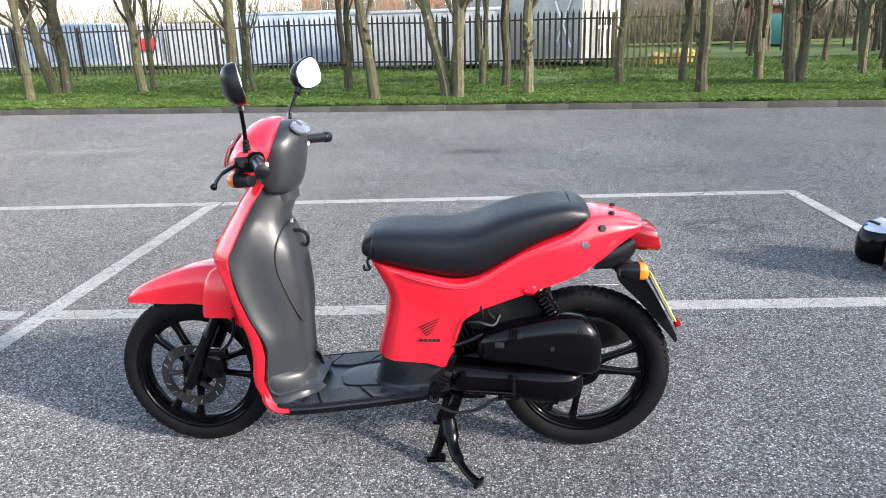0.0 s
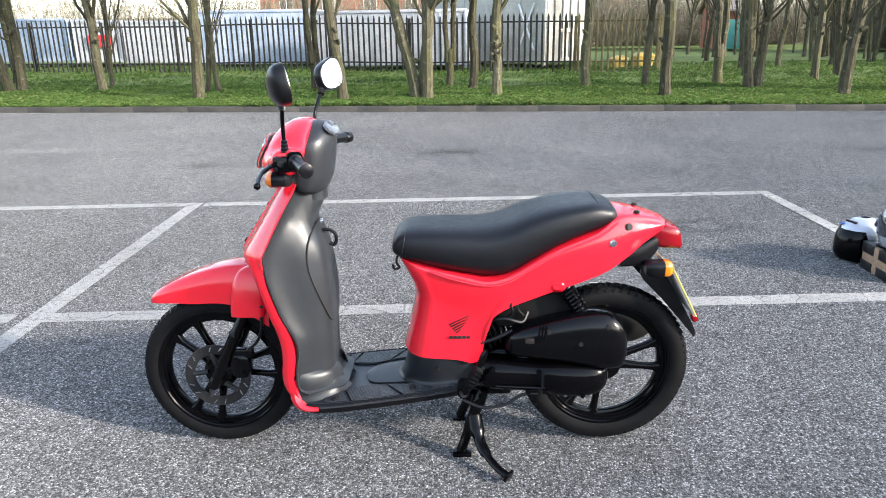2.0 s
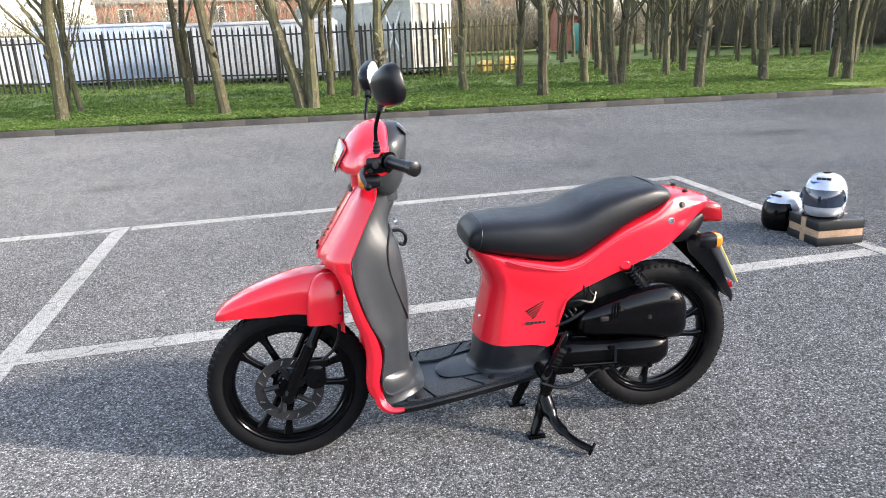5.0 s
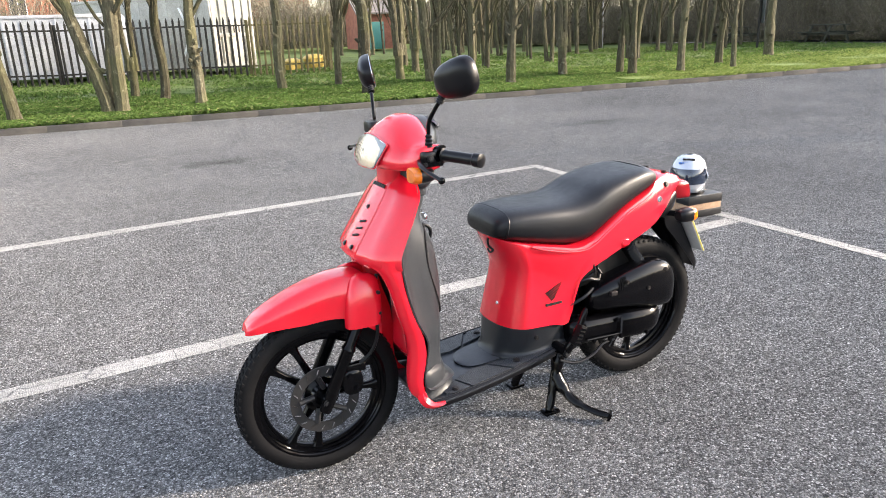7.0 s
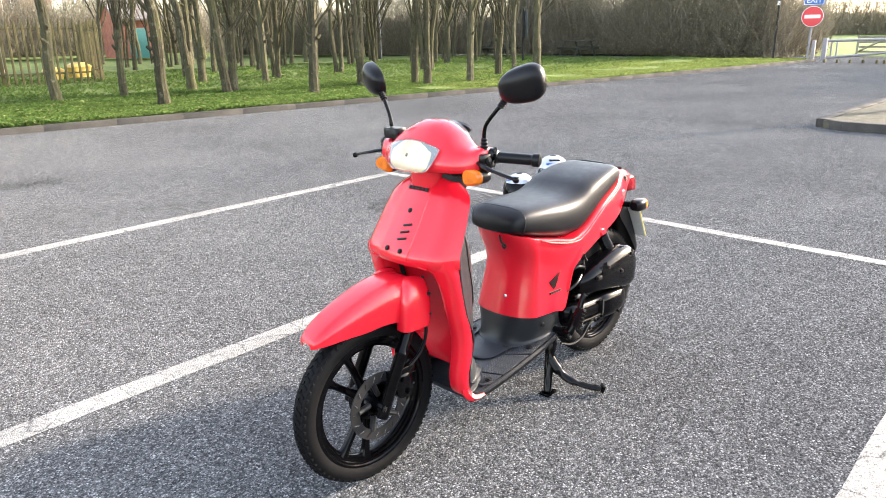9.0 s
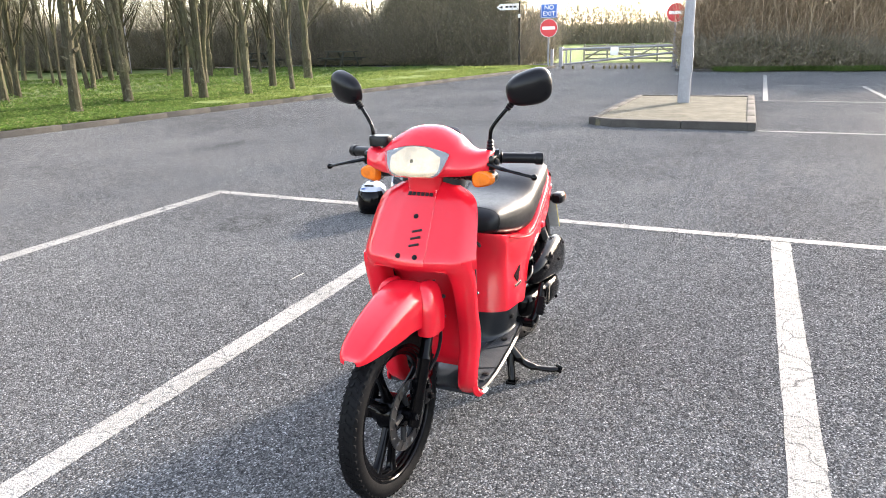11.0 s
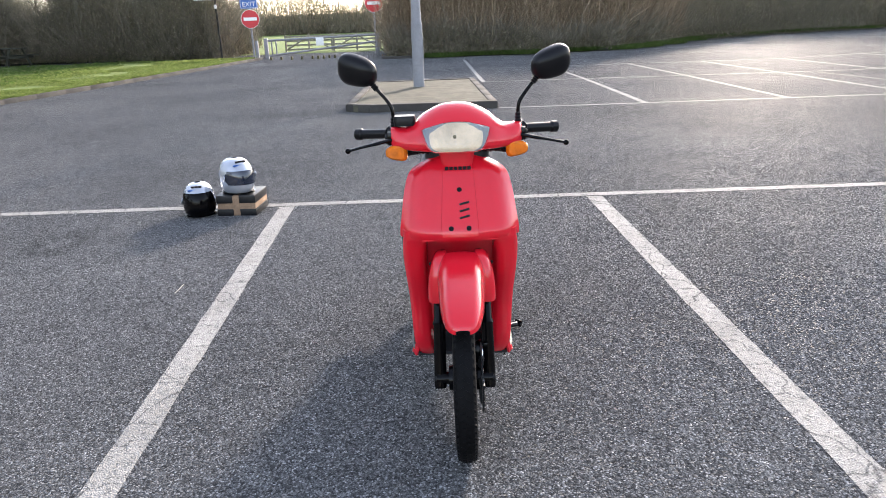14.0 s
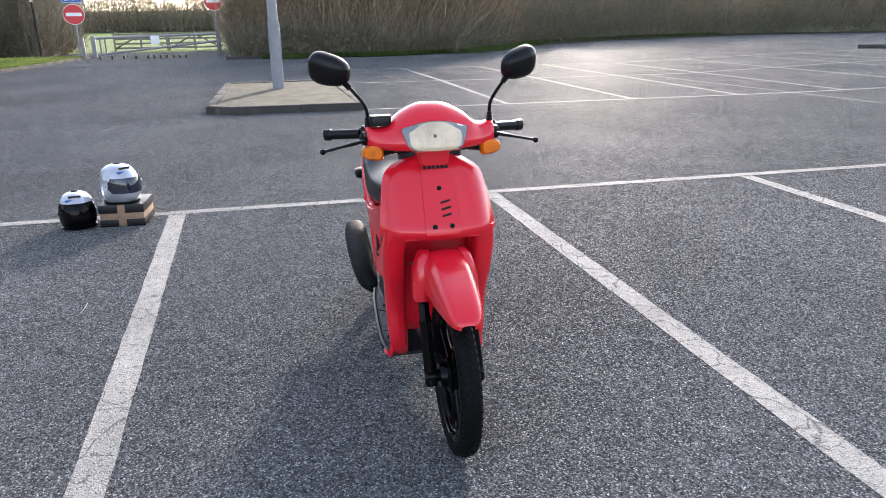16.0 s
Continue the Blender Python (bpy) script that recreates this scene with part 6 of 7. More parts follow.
# soil strip under the hedges, a low kerb in front
bm = bmesh.new()
grid_faces(bm, [[(25.3, 4.4, 0.05), (34, 4.4, 0.1)], [(24.9, 0.0, 0.05), (36, 0.0, 0.1)], [(25.6, -5, 0.05), (40, -5, 0.1)], [(31.0, -9.0, 0.05), (44, -9, 0.1)], [(36.5, -16, 0.05), (52, -14, 0.1)], [(43, -31, 0.05), (60, -28, 0.1)], [(40, -60, 0.05), (70, -60, 0.1)]])
fixed("hedge_verge", bm, make_rough("hedge_earth", (0.055, 0.052, 0.028), (0.105, 0.105, 0.052), 2.0, 0.95, 0.8, 0.03, 25), "weedy strip of earth along the hedge", "verge")
hk = tagged(new("hedge_kerb"), "low concrete kerb along the hedge", "kerb", kind="structure")
kerb_run(hk, (25.0, 4.4, 0), (24.7, 0, 0), 0.1, 0.13, 1.0)
kerb_run(hk, (24.7, 0, 0), (25.4, -5, 0), 0.1, 0.13, 1.0)
kerb_run(hk, (21.4, -20.3, 0), (19.2, -23.6, 0), 0.16, 0.3, 1.0)


# ---- hedges and thickets ----
def thicket(name, base, h, depth, stems, twigs, leaves, material, leaf_mat, label, seed, lean=0.25, coarse=1.0):
    """A dense hedge along base points: upright stems, crossing twigs and small leaves over a ragged core with haze in
    its colour.
    """
    r = np.random.RandomState(seed)
    P = np.array(base, float)
    seg = np.linalg.norm(np.diff(P[:, :2], axis=0), axis=1)
    cum = np.concatenate([[0], np.cumsum(seg)])

    def at(s):
        k = np.clip(np.searchsorted(cum, s) - 1, 0, len(seg) - 1)
        f = (s - cum[k]) / seg[k]
        d = (P[k + 1] - P[k])[:, :2] / seg[k][:, None]
        return P[k] + (P[k + 1] - P[k]) * f[:, None], np.stack([d[:, 1], -d[:, 0]], 1)

    def ragged(s):
        return 0.80 + 0.20 * np.sin(s * 0.33 + seed) + 0.13 * np.sin(s * 0.87 + 2 * seed) + 0.10 * np.sin(s * 2.3 + seed)

    def strips(n, zlo, zhi, lo, hi, wid, tilt):
        s = r.uniform(0, cum[-1], n)
        p, nrm = at(s)
        off = np.abs(r.normal(0, depth * 0.5, n))
        b = np.zeros((n, 3))
        b[:, :2] = p[:, :2] + nrm * off[:, None] * -1 + r.normal(0, 0.1, (n, 2))
        hh = h * ragged(s)
        b[:, 2] = p[:, 2] + r.uniform(zlo, zhi, n) * hh
        d = r.normal(0, tilt, (n, 3))
        d[:, 2] = np.abs(d[:, 2]) + 1 - tilt * 0.6
        d /= np.linalg.norm(d, axis=1)[:, None]
        L = r.uniform(lo, hi, n)[:, None]
        side = np.cross(d, r.normal(0, 1, (n, 3)))
        side /= np.linalg.norm(side, axis=1)[:, None]
        w = r.uniform(0.5, 1.2, n)[:, None] * wid
        bend = r.normal(0, 0.16, (n, 3)) * L
        a0, a1 = b - side * w, b + side * w
        m0, m1 = b + d * L * 0.5 + bend - side * w * 0.7, b + d * L * 0.5 + bend + side * w * 0.7
        return np.stack([a0, a1, m1, m0, b + d * L], 1)

    v = np.concatenate([strips(stems, 0, 0.15, h * 0.5, h * 1.05, 0.011 * coarse, lean), strips(twigs, 0.05, 0.95, 0.3 * coarse ** 0.5, 1.2 * coarse ** 0.5, 0.0085 * coarse, 0.85)])
    n = len(v)
    idx = np.arange(n) * 5
    faces = [tuple(int(i) + k for k in (0, 1, 2, 3)) for i in idx] + [tuple(int(i) + k for k in (3, 2, 4)) for i in idx]
    me = bpy.data.meshes.new(name)
    me.from_pydata(v.reshape(-1, 3).tolist(), [], faces)
    me.materials.append(material)
    root = tagged(new(name, me), label, "hedge", kind="stuff")
    if leaves:
        s = r.uniform(0, cum[-1], leaves)
        p, nrm = at(s)
        c = np.zeros((leaves, 3))
        c[:, :2] = p[:, :2] - nrm * np.abs(r.normal(0, depth * 0.5, leaves))[:, None] + r.normal(0, 0.15, (leaves, 2))
        c[:, 2] = p[:, 2] + h * ragged(s) * r.beta(1.0, 1.25, leaves)
        a, b2 = r.normal(0, 1, (leaves, 3)), r.normal(0, 1, (leaves, 3))
        a /= np.linalg.norm(a, axis=1)[:, None]
        b2 /= np.linalg.norm(b2, axis=1)[:, None]
        z = r.uniform(0.02, 0.065, leaves)[:, None] * coarse
        q = np.stack([c - a * z, c + b2 * z * 0.6, c + a * z, c - b2 * z * 0.6], 1)
        me2 = bpy.data.meshes.new("leaves")
        me2.from_pydata(q.reshape(-1, 3).tolist(), [], [(4 * i, 4 * i + 1, 4 * i + 2, 4 * i + 3) for i in range(leaves)])
        me2.materials.append(leaf_mat)
        o = new("leaves", me2)
        o.parent = root
    bm = bmesh.new()
    rows = []
    for k in range(int(cum[-1] / 0.5) + 1):
        s = np.array([min(k * 0.5, cum[-1] - 1e-3)])
        p, nrm = at(s)
        p, nr = Vector(p[0]), Vector((*nrm[0], 0))
        row = []
        for j, f in enumerate((0, 0.15, 0.3, 0.42, 0.52)):
            jut = 0.35 * noise.noise((k * 0.45, j * 1.3, seed)) - depth * (0.55 + 0.12 * j)
            row.append(p + nr * jut + Vector((0, 0, h * (0.95 if coarse < 2 else 0.6) * float(ragged(s)[0]) * f * (1 + 0.3 * noise.noise((k * 0.3, seed, j * 0.2))))))
        row.append(p - nr * (depth * 1.6) + Vector((0, 0, h * 0.4)))
        row.append(p - nr * (depth * 2.0))
        rows.append(row)
    grid_faces(bm, rows)
    o = mesh_object("thicket_core", bm, MASS)
    o.parent = root
    return root


thicket("field_brush", [(20, 42.5, 0.2), (22.5, 37.5, 0.2), (25.8, 32, 0.15), (28.8, 28, 0.1), (31.0, 24, 0.1)], 4.6, 1.8, 3500, 30000, 50000, TWIG, BRAMBLE, "tangled brown winter brush beyond the trees", 2, 0.4)
thicket("yard_brush", [(3, 50, 0.3), (12, 51, 0.3), (24, 50, 0.3)], 3.6, 1.8, 2500, 12000, 18000, TWIG, BRAMBLE, "brown winter brush behind the yard", 4, 0.4, 1.4)
thicket("bramble_hedge", [(31.8, 27.5, 0.1), (31.5, 22, 0.1), (31.0, 17, 0.05), (30.6, 12.6, 0)], 5.0, 1.6, 1400, 40000, 120000, TWIG, BRAMBLE, "tangled brown-green bramble and hawthorn hedge", 3, 0.4)
thicket("red_stem_hedge", [(25.9, 4.3, 0.05), (25.5, 0, 0.05), (26.2, -5, 0.05), (31.5, -9.2, 0.05)], 4.9, 1.3, 2600, 60000, 90000, REDTWIG, HAZYLEAF, "tall hedge of bare red-brown stems", 5, 0.3)
thicket("dark_hedge", [(31.5, -9.0, 0.05), (37.5, -16, 0.05), (44, -31, 0.05), (42, -60, 0.05)], 6.6, 1.8, 2500, 40000, 100000, TWIG, BRAMBLE, "dark winter hedge at the car park's edge", 9, 0.28)
thicket("bramble_fringe", [(25.2, 4.2, 0.05), (24.9, 0, 0.05), (25.4, -4.6, 0.05), (28.2, -7.0, 0.05), (34.2, -11.0, 0.05), (38.6, -15.2, 0.05), (45, -30, 0.05)], 1.25, 0.7, 1500, 26000, 42000, TWIG, BRAMBLE, "low bramble and dead weeds in front of the hedge", 15, 0.5)
thicket("gate_scrub", [(37.5, 4.6, 0), (33, 4.4, 0), (29.4, 4.3, 0)], 2.4, 0.8, 900, 3000, 3500, TWIG, BRAMBLE, "low scrub beside the field gate", 12, 0.3)
thicket("lane_scrub", [(30.5, 12.2, 0), (34, 12.0, 0), (38, 12.4, 0)], 2.8, 0.9, 900, 3000, 4500, TWIG, BRAMBLE, "low scrub beside the lane", 13, 0.3)
thicket("field_hedge", [(95, 80, 0), (104, 50, 0), (100, 10, 0), (104, -20, 0), (110, -60, 0)], 7.5, 3.5, 7000, 16000, 50000, TWIG, BRAMBLE, "distant line of bare field trees", 21, 0.3, 3.5)
thicket("far_woods", [(-70, 62, 0.4), (-30, 66, 0.4), (10, 64, 0.3), (40, 56, 0.2)], 7.0, 3.0, 7000, 9000, 14000, TWIG, BRAMBLE, "distant bare trees beyond the yard", 23, 0.35, 2.6)

thicket("rear_woods", [(-75, 60, 0), (-80, 0, 0), (-55, -55, 0), (0, -62, 0), (42, -62, 0)], 9.0, 3.0, 7000, 12000, 0, TWIG, BRAMBLE, "distant bare trees round the car park", 25, 0.3, 3.0)


# ---- grass and weeds on the verge ----
def blades(name, n, xr, band, hgt, wid, label, seed, mat_=GRASS):
    r = np.random.RandomState(seed)
    x = r.uniform(xr[0], xr[1], n)
    y = np.array([kerb_y(a) for a in x]) + 0.16 + band * r.power(0.75, n)
    per = 5
    verts, faces = [], []
    for i in range(n):
        if mat_ is GRASS and x[i] > 9 and y[i] - kerb_y(x[i]) < 1.2 + 0.24 * (x[i] - 9):
            continue
        z = verge_z(x[i], y[i]) - 0.01
        g = 0.6 + 0.8 * (noise.noise((x[i] * 0.6, y[i] * 0.6, 5)) + 0.5)
        for _ in range(per):
            a, t = r.uniform(0, 6.283), r.uniform(0.2, 1.1)
            h = hgt * g * r.uniform(0.5, 1.25)
            cx, cy = x[i] + r.normal(0, 0.05), y[i] + r.normal(0, 0.05)
            dx, dy, w = math.cos(a), math.sin(a), wid * r.uniform(0.6, 1.4)
            k = len(verts)
            verts += [(cx - dy * w, cy + dx * w, z), (cx + dy * w, cy - dx * w, z), (cx + dx * h * t + dy * w * 0.9, cy + dy * h * t - dx * w * 0.9, z + h * 0.75), (cx + dx * h * t * 1.6, cy + dy * h * t * 1.6, z + h * 0.8)]
            faces += [(k, k + 1, k + 2), (k, k + 2, k + 3)]
    me = bpy.data.meshes.new(name)
    me.from_pydata(verts, [], faces)
    me.materials.append(mat_)
    return tagged(new(name, me), label, "grass", kind="stuff")


blades("weedy_grass", 52000, (-16, 12), 5.0, 0.07, 0.0042, "thick green grass and weeds on the verge", 31)
blades("far_grass", 26000, (-22, 28), 17.0, 0.085, 0.009, "patchy grass under the trees", 32)
def fringe(name, line, n, width, hgt, label, seed):
    """Tufts of grass along a line on the ground."""
    r = np.random.RandomState(seed)
    verts, faces = [], []
    seg = [math.dist(a, b) for a, b in zip(line, line[1:])]
    for i in range(n):
        k = r.choice(len(seg), p=np.array(seg) / sum(seg))
        f = r.uniform()
        (xa, ya), (xb, yb) = line[k], line[k + 1]
        x, y = xa + (xb - xa) * f, ya + (yb - ya) * f
        nx_, ny_ = (yb - ya) / seg[k], -(xb - xa) / seg[k]
        off = width * r.uniform() ** 1.5 * max(0.1, 0.6 + 1.6 * noise.noise((x * 0.7, y * 0.7, 3)))
        x, y = x - nx_ * off, y - ny_ * off
        for _ in range(5):
            a, t, h, w = r.uniform(0, 6.283), r.uniform(0.2, 1.0), hgt * r.uniform(0.4, 1.3), 0.008
            dx, dy, q = math.cos(a), math.sin(a), len(verts)
            verts += [(x - dy * w, y + dx * w, 0.04), (x + dy * w, y - dx * w, 0.04), (x + dx * h * t, y + dy * h * t, 0.05 + h)]
            faces.append((q, q + 1, q + 2))
            x, y = x + r.normal(0, 0.04), y + r.normal(0, 0.04)
    me = bpy.data.meshes.new(name)
    me.from_pydata(verts, [], faces)
    me.materials.append(GRASS)
    return tagged(new(name, me), label, "grass", kind="stuff")


fringe("hedge_grass", [(24.9, 3.0), (24.75, 0), (25.2, -3.8), (27.2, -6.3), (33.6, -10.6), (38.2, -14.9), (43.5, -28)], 11000, -1.1, 0.15, "uneven tufts of grass along the hedge foot", 36)
blades("short_grass", 24000, (9, 28), 5.5, 0.065, 0.007, "short mown grass by the kerb", 33, MOWN)


# ---- yard behind the fence: containers, cabins, houses ----
CREAM = make_rough("cream_container_paint", (0.28, 0.27, 0.235), (0.43, 0.415, 0.365), 2.2, 0.55, 0.1, 0.004, 25)
PALEBLUE = make_rough("pale_blue_container_paint", (0.22, 0.27, 0.35), (0.36, 0.40, 0.46), 1.6, 0.55, 0.1, 0.004, 25)
WHITECAB = make_rough("white_cabin_paint", (0.27, 0.28, 0.30), (0.42, 0.43, 0.45), 1.6, 0.5, 0.1, 0.004, 25)
BLUECAB = make_rough("grey_blue_paint", (0.12, 0.17, 0.24), (0.24, 0.29, 0.36), 1.6, 0.55, 0.1, 0.004, 25)
BRICK = make_rough("red_brick_far", (0.20, 0.075, 0.05), (0.34, 0.14, 0.09), 3, 0.85, 0.2, 0.01, 30)
SLATE = make_rough("roof_slate", (0.10, 0.095, 0.09), (0.2, 0.17, 0.15), 2, 0.8, 0.2, 0.01, 30)
DARK = make_gloss("dark_opening", (0.015, 0.017, 0.02), 0.3)
GREENDOOR = make_gloss("green_door_paint", (0.05, 0.20, 0.17), 0.45)
YELLOW = make_gloss("yellow_paint", (0.42, 0.29, 0.06), 0.5, dirt=0.3)


def container(at, turn, L, Wd, H, material, label, ribs=0.3, cat="container"):
    """A steel box with ribbed sides, corner posts and a door end; its long side lies along x, its door end at x = 0."""
    r = thing("container", label, cat, at, turn, "containers in the yard")
    bm = bmesh.new()
    box(bm, (0.04, 0.04, 0.14), (L - 0.04, Wd - 0.04, H - 0.04))
    part("body", bm, material, r)
    for y in (0.0, Wd - 0.08):
        for x in (0.0, L - 0.08):
            bm = bmesh.new()
            box(bm, (x, y, 0), (x + 0.08, y + 0.08, H), bevel=0.006)
            part("corner_post", bm, material, r)
        for z in (0.1, H - 0.1):
            bm = bmesh.new()
            box(bm, (0.08, y + 0.005, z), (L - 0.08, y + 0.075, z + 0.1), bevel=0.006)
            part("side_rail", bm, material, r)
        n = int(L / ribs)
        for k in range(1, n):
            x = L * k / n
            bm = bmesh.new()
            yy = y + 0.032 if y == 0 else y + 0.040
            box(bm, (x - 0.03, yy + (0.005 if y == 0 else 0), 0.2), (x + 0.03, yy + 0.012, H - 0.1), bevel=0.003)
            part("rib", bm, material, r)
    for k in range(6):
        y = 0.1 + (Wd - 0.2) * k / 5
        bm = bmesh.new()
        box(bm, (-0.03, y - 0.035, 0.12), (0.05, y + 0.035, H - 0.05), bevel=0.005)
        part("end_stud", bm, material, r)
    for z in (0.14, H * 0.45, H - 0.16):
        bm = bmesh.new()
        box(bm, (-0.022, 0.08, z), (0.045, Wd - 0.08, z + 0.12), bevel=0.005)
        part("end_rail", bm, material, r)
    return r


Z = 0.2
ca = container((4.2, 26.7, Z), 131, 6.0, 2.3, 2.5, CREAM, "cream steel waste container with ribbed door end behind the fence", 0.55)
bm = bmesh.new()
for k in range(3):
    box(bm, (-0.04, 0.85 + 0.28 * k, 1.25), (-0.032, 0.92 + 0.28 * k, 1.5))
part("number_bars", bm, INK, ca)
for a, b in (((0.5, 0.55), (1.25, 2.1)), ((1.25, 0.55), (0.5, 2.1))):
    bm = bmesh.new()
    tube(bm, [(a[0], 2.31, a[1]), (b[0], 2.31, b[1])], 0.035, 6)
    part("cross_brace", bm, SIGNWHITE, ca)
container((-5.9, 31.1, Z), 178, 5.0, 2.3, 2.15, PALEBLUE, "pale blue-grey steel container behind the fence", 0.35)
container((-10.95, 31.2, Z + 0.1), 178, 2.85, 2.3, 1.7, WHITECAB, "low white storage container behind the fence", 0.4)
cr = container((-13.9, 31.2, Z + 0.15), 178, 2.0, 2.2, 1.72, WHITECAB, "white cabin with a red board behind the fence", 0.6, "cabin")
bm = bmesh.new()
box(bm, (0.4, 2.24, 0.68), (1.35, 2.27, 1.14))
part("red_board", bm, SIGNRED, cr, "red sign board")
container((-16.05, 31.1, Z + 0.2), 179, 4.4, 2.2, 1.75, BLUECAB, "grey-blue container behind the fence", 0.4)
container((-20.8, 31.2, Z + 0.2), 179, 4.4, 2.2, 1.75, PALEBLUE, "pale container at the end of the yard", 0.4)
container((0.0, 27.2, Z), 174, 5.6, 2.2, 1.95, WHITECAB, "white site container behind the fence", 0.45)
# yellow plant behind the side fence
for x, y, s in ((6.0, 25.6, 0.62), (5.0, 24.9, 0.5)):
    yb = thing("grit_bin", "dirty yellow plastic grit bin", "grit bin", (x, y, 0.15), 20, "yellow bins")
    bm = loft_rings([sring((0, 0, z), U, V, a * s, b * s, 4) for z, a, b in ((0, 0.5, 0.35), (0.5 * s, 0.6, 0.42), (0.52 * s, 0.63, 0.45))], 1)
    part("tub", bm, YELLOW, yb)
    bm = loft_rings([sring((0, 0, z), U, V, a * s, b * s, 4) for z, a, b in ((0.52 * s, 0.64, 0.46), (0.62 * s, 0.55, 0.4), (0.75 * s, 0.3, 0.25))], 1)
    part("lid", bm, YELLOW, yb)


def house(at, turn, L, D, H, R, label, wall_mat, doors=(), wins=(), chimneys=()):
    """A gabled house: its front lies along x at y = 0."""
    r = thing("house", label, "house", at, turn)
    bm = bmesh.new()
    ring_loft(bm, [[(x, 0, 0), (x, D, 0), (x, D, H), (x, D / 2, H + R), (x, 0, H)] for x in (0, L)])
    wall = part("wall", bm, wall_mat, r)
    for s in (0, 1):
        bm = bmesh.new()
        y0, y1 = (-0.3, D / 2) if s == 0 else (D + 0.3, D / 2)
        zb = H - 0.3 * R / (D / 2)
        ring_loft(bm, [[(x, y0, zb), (x, y1, H + R), (x, y1, H + R + 0.12), (x, y0, zb + 0.12)] for x in (-0.25, L + 0.25)])
        part("roof", bm, SLATE, r)
    for x, w, h in doors:
        bm = bmesh.new()
        box(bm, (x, -0.06, 0), (x + w, 0.05, h), bevel=0.01)
        part("door", bm, GREENDOOR, r)
    for x, z, w, h in wins:
        bm = bmesh.new()
        box(bm, (x, -0.03, z), (x + w, 0.05, z + h))
        wd = part("window", bm, DARK, r)
        bm = bmesh.new()
        for a in ((x - 0.06, z - 0.06, x + w + 0.06, z), (x - 0.06, z + h, x + w + 0.06, z + h + 0.06), (x - 0.06, z, x, z + h), (x + w, z, x + w + 0.06, z + h), (x + w / 2 - 0.03, z, x + w / 2 + 0.03, z + h)):
            box(bm, (a[0], -0.07, a[1]), (a[2], -0.02, a[3]))
        part("frame", bm, SIGNWHITE, wd)
    for x, h in chimneys:
        bm = bmesh.new()
        box(bm, (x, D / 2 - 0.4, H + R - 0.6), (x + 0.8, D / 2 + 0.4, H + R + h))
        for k in range(2):
            tube(bm, [(x + 0.25 + 0.3 * k, D / 2, H + R + h), (x + 0.25 + 0.3 * k, D / 2, H + R + h + 0.35)], 0.13, 8)
        part("chimney", bm, BRICK, r)
    return r


house((15.0, 44.1, 0.2), -8, 2.3, 4.0, 2.3, 1.0, "small red brick hut with a green door beyond the trees", BRICK, ((0.5, 1.1, 1.7),))
house((-20, 74, 0.3), 4, 22, 8, 5.6, 3.0, "long brick house with chimneys beyond the yard", BRICK, (), tuple((2 + 4.2 * k, 3.4, 1.2, 1.5) for k in range(5)), ((3, 1.3), (11, 1.3), (18, 1.3)))
house((9.5, 66, 0.3), -6, 9, 8, 5.2, 2.8, "red brick house beyond the yard", BRICK, (), ((1.5, 3.2, 1.2, 1.4), (5.5, 3.2, 1.2, 1.4)), ((4, 1.2),))

# ---- picnic tables, board, thin pole ----
def picnic(x, y, turn):
    t = thing("picnic_table", "weathered dark timber picnic table with fixed benches", "picnic table", (x, y, 0.12), turn, "picnic tables on the grass")
    for k in range(5):
        bm = bmesh.new()
        box(bm, (-0.9, -0.36 + 0.146 * k, 0.72), (0.9, -0.36 + 0.146 * k + 0.134, 0.765), bevel=0.005)
        part("plank", bm, TIMBER, t)
    for s in (-1, 1):
        for k in range(2):
            bm = bmesh.new()
            y0 = s * 0.72 - 0.14 + 0.146 * k
            box(bm, (-0.9, y0, 0.42), (0.9, y0 + 0.134, 0.46), bevel=0.005)
            part("bench_plank", bm, TIMBER, t)
        for q in (-1, 1):
            bm = bmesh.new()
            tube(bm, [(0.62 * q, 0.30 * s, 0.74), (0.62 * q, 0.62 * s, 0)], 0.055, 4)
            part("leg", bm, TIMBER, t)
    for q in (-1, 1):
        bm = bmesh.new()
        box(bm, (0.56 * q - 0.03, -0.85, 0.33), (0.56 * q + 0.03, 0.85, 0.42), bevel=0.004)
        part("cross_beam", bm, TIMBER, t)


picnic(28.0, 20.9, 70)
picnic(27.0, 25.0, 62)
bd = thing("notice_board", "dark grey notice board on a steel post", "notice board", (23.2, 20.6, 0.12), 60)
bm = bmesh.new()
tube(bm, [(0, 0, -0.1), (0, 0, 2.2)], 0.05, 10)
part("post", bm, DARKSTEEL, bd)
bm = bmesh.new()
box(bm, (-0.3, -0.09, 0.95), (0.3, -0.055, 2.1), bevel=0.01)
part("panel", bm, make_rough("dark_board", (0.05, 0.055, 0.055), (0.09, 0.095, 0.095), 3, 0.6, 0.1, 0.003, 40), bd)
po = thing("thin_pole", "thin pale steel lamp pole among the trees", "lamp post", (22.6, 29.6, 0.1))
bm = bmesh.new()
tube(bm, [(0, 0, -0.2), (0, 0, 6)], [0.07, 0.045], 10)
part("column", bm, STEEL, po)


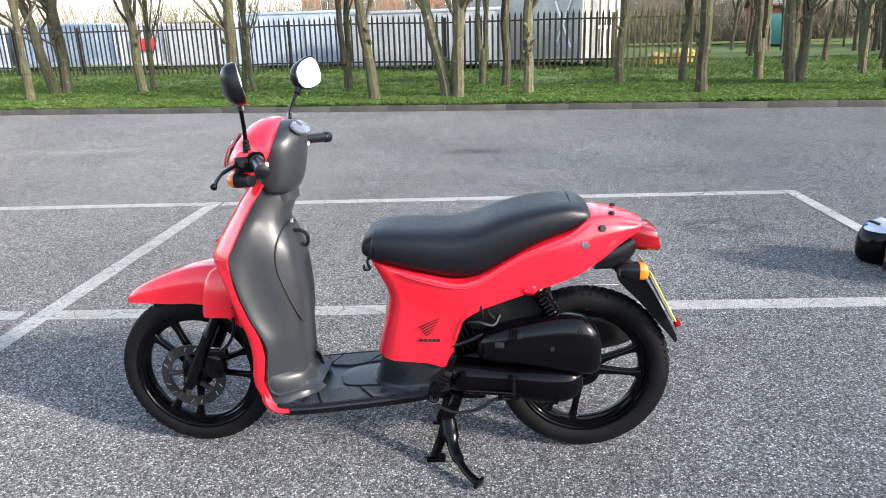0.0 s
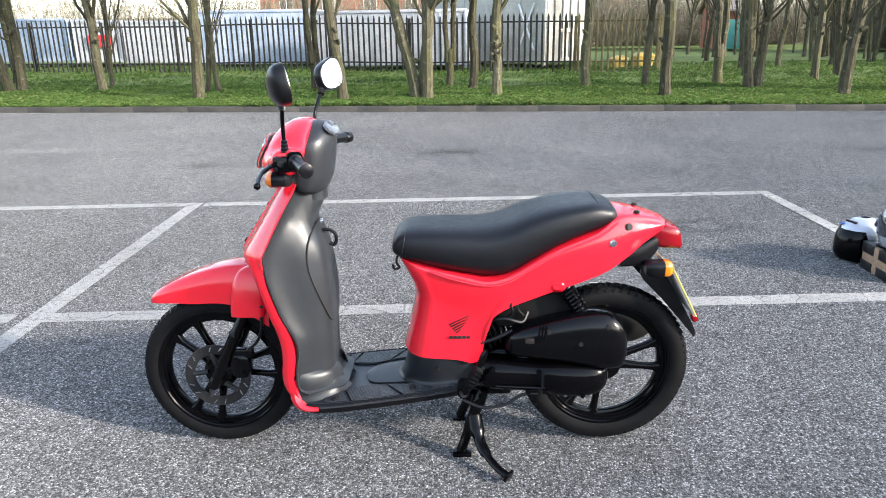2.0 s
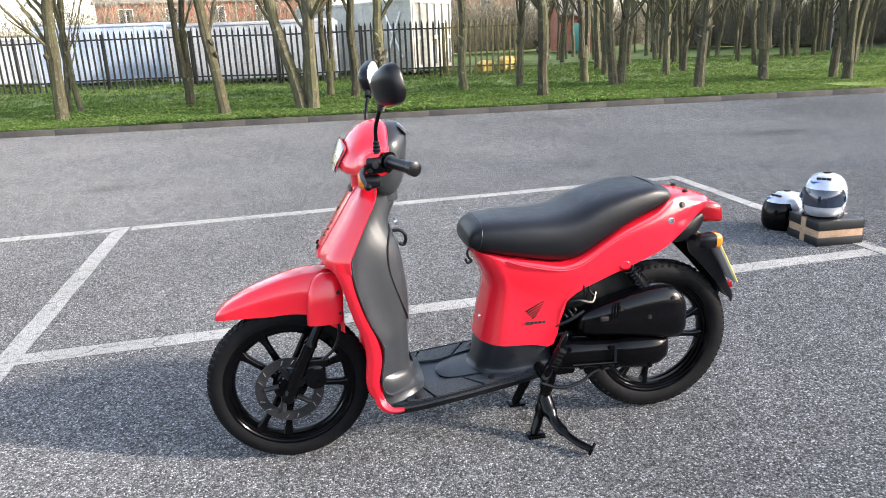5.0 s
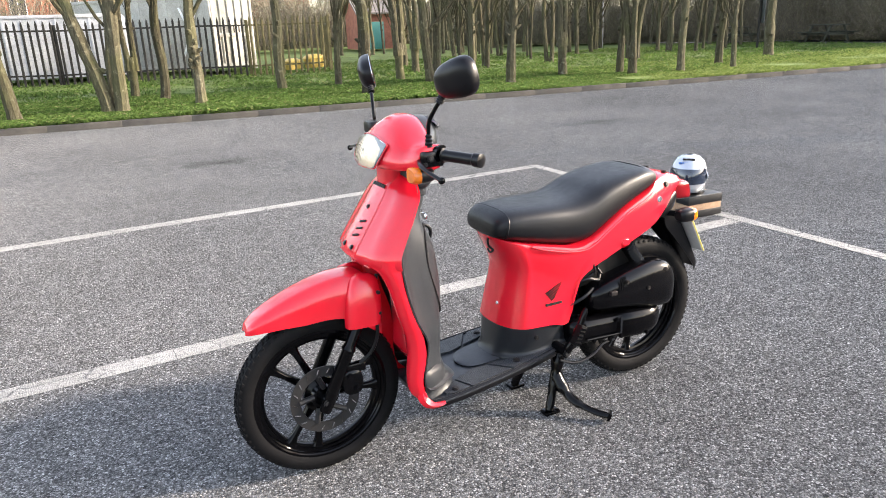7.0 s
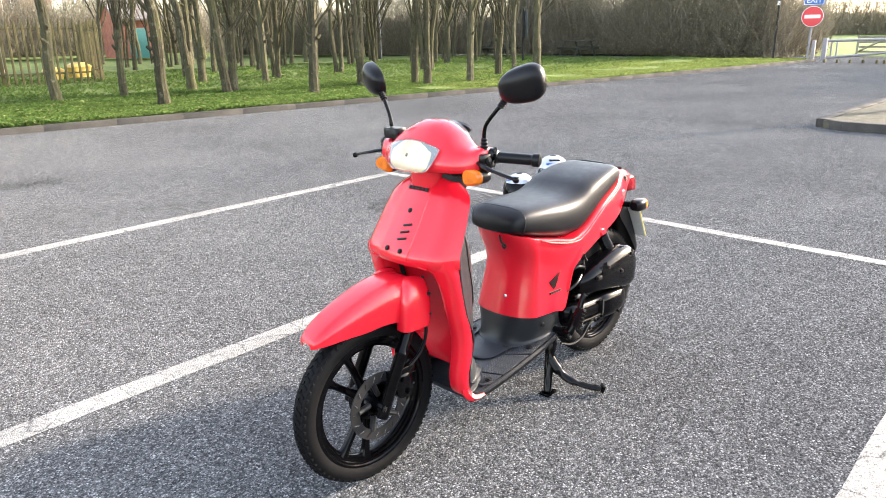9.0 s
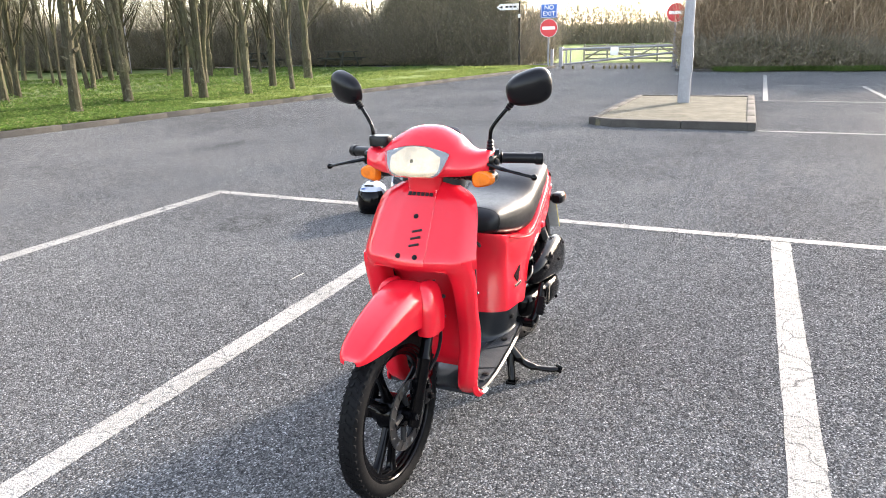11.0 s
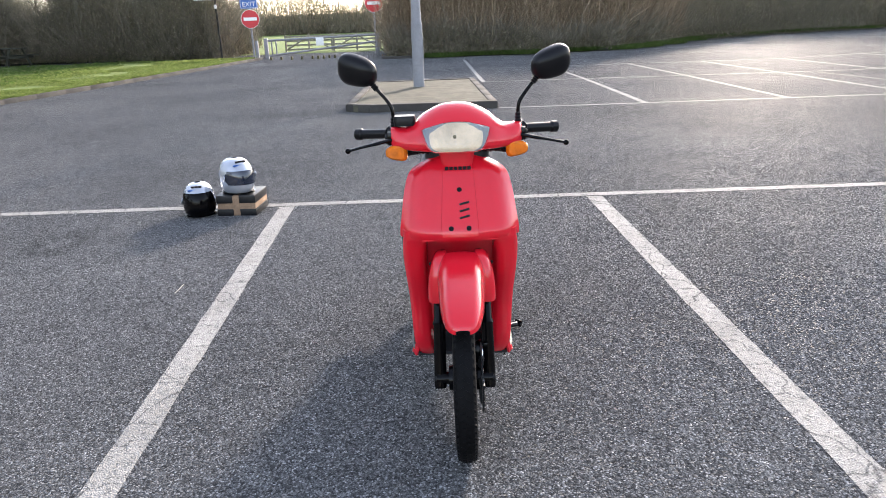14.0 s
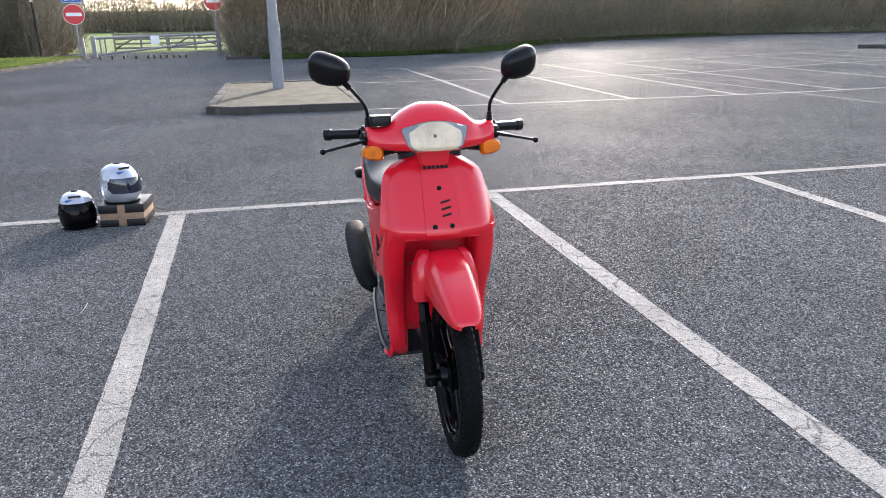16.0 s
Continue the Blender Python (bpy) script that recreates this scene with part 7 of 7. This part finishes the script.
# ---- helmets and the taped box ----
CARD = make_rough("brown_cardboard", (0.20, 0.13, 0.085), (0.30, 0.20, 0.13), 12, 0.85, 0.1, 0.002, 90, world=False)
TAPE = make_gloss("black_tape", (0.008, 0.008, 0.009), 0.4, relief=0.3, fine=60, spec=0.3)
VISOR = make_gloss("tinted_visor", (0.012, 0.018, 0.032), 0.05, 0.3, spec=0.6)
bx = thing("taped_box", "brown cardboard box wrapped in black tape, on the asphalt", "box", (1.77, 3.655, 0), -3)
bm = bmesh.new()
box(bm, (-0.15, -0.145, 0.0), (0.15, 0.145, 0.152), bevel=0.006)
part("carton", bm, CARD, bx)
for lo, hi in (((-0.153, -0.1485, 0.096), (0.153, -0.025, 0.1555)), ((-0.153, 0.025, 0.096), (0.153, 0.1485, 0.1555)), ((-0.1535, -0.1485, 0.0), (0.1535, -0.025, 0.052)), ((-0.1535, 0.025, 0.0), (0.1535, 0.1485, 0.052))):
    bm = bmesh.new()
    box(bm, lo, hi, bevel=0.003)
    part("tape_band", bm, TAPE, bx, "black tape")


def helmet(at, turn, shell_mat, low_mat, label, big=1.0, low=-0.42, span=0.80, glass=None):
    """A full-face helmet looking along -x of its own frame."""
    r = thing("crash_helmet", label, "helmet", at, turn, "crash helmets")
    r.scale = (big, big, big)

    def surf(a, e):
        """Shell point by heading a (0 ahead) and height e from -1 to 1."""
        z = 0.125 + 0.122 * math.sin(e * 1.45) / math.sin(1.45)
        k = math.cos(e * 1.45) ** 0.75 if e > 0 else (1 - 0.16 * e * e * (1 + 0.5 * -e))
        fx = 0.142 + (0.024 * max(0, math.cos(a)) * (1 - abs(e + 0.45)) if e < 0.3 else 0)
        return Vector((-fx * k * math.cos(a) + 0.008, 0.118 * k * math.sin(a), z))

    n, m = 48, 18
    for name, keep, material in (("shell", lambda e: e >= -0.02, shell_mat), ("chin_guard", lambda e: e <= -0.02, low_mat)):
        bm = bmesh.new()
        es = [-1 + 2 * j / m for j in range(m + 1) if keep(-1 + 2 * j / m)] if name == "shell" else [-1 + 2 * j / m for j in range(m + 1) if -1 + 2 * j / m <= 0.001]
        rows = [[surf(2 * math.pi * i / n, e) for i in range(n + 1)] for e in es]
        grid_faces(bm, rows)
        bmesh.ops.remove_doubles(bm, verts=bm.verts, dist=0.0004)
        bmesh.ops.recalc_face_normals(bm, faces=bm.faces)
        part(name, bm, material, r)
    bm = bmesh.new()
    rows = []
    for j in range(9):
        e = low + span * j / 8
        lim = 1.28 - 0.25 * abs(j - 4) / 4
        rows.append([(lambda p: p + Vector((p.x, p.y, 0)).normalized() * 0.004)(surf(-lim + 2 * lim * i / 22, e)) for i in range(23)])
    grid_faces(bm, rows)
    bmesh.ops.recalc_face_normals(bm, faces=bm.faces)
    bmesh.ops.solidify(bm, geom=bm.faces[:], thickness=-0.003)
    part("visor", bm, glass or VISOR, r, "dark tinted visor")
    for s in (-1, 1):
        bm = bmesh.new()
        p = surf(1.25 * s, -0.05)
        lathe(bm, [(0.024, 0.0), (0.024, 0.006), (0.016, 0.011)], Matrix.Translation(p) @ pose(0, 0, 0, -90 * s, 0, -18 * s), 20, closed=False)
        part("visor_pivot", bm, shell_mat, r)
    bm = bmesh.new()
    p = surf(0, 0.66)
    for k in (-1, 0, 1):
        box(bm, (p.x - 0.004, -0.012 + 0.026 * k, p.z - 0.004), (p.x + 0.012, 0.012 + 0.026 * k, p.z + 0.008), bevel=0.002)
    part("brow_vent", bm, INK, r)
    bm = bmesh.new()
    p = surf(0.35, 0.5)
    for k in range(5):
        box(bm, (p.x - 0.003, p.y - 0.026 + 0.0115 * k, p.z - 0.006), (p.x + 0.012, p.y - 0.018 + 0.0115 * k, p.z + 0.004))
    part("maker_bars", bm, SIGNBLUE, r)
    bm = bmesh.new()
    lathe(bm, [(0.085, 0.0), (0.112, 0.004), (0.112, 0.012), (0.085, 0.012)], Matrix.Translation((0.0, 0, 0.0)) @ Matrix.Diagonal((1.12, 1, 1, 1)), 36)
    part("neck_roll", bm, SATIN, r)
    return r


helmet((1.755, 3.672, 0.156), 42, SILVER, SILVER, "silver full-face helmet standing on the taped box", 1.06, -0.30, 0.56)
helmet((1.70, 3.96, 0.004), 12, SILVER, SATIN, "silver and black full-face helmet on the asphalt", 1.0, -0.85, 1.2, BLACKPAINT)

# twig on the asphalt
bm = bmesh.new()
tube(bm, smooth_path([(0.02, 3.56, 0.005), (0.08, 3.553, 0.008), (0.15, 3.558, 0.005)]), 0.0018, 6)
tagged(mesh_object("twig", bm, CREAM), "thin pale dry twig lying on the asphalt", "twig")
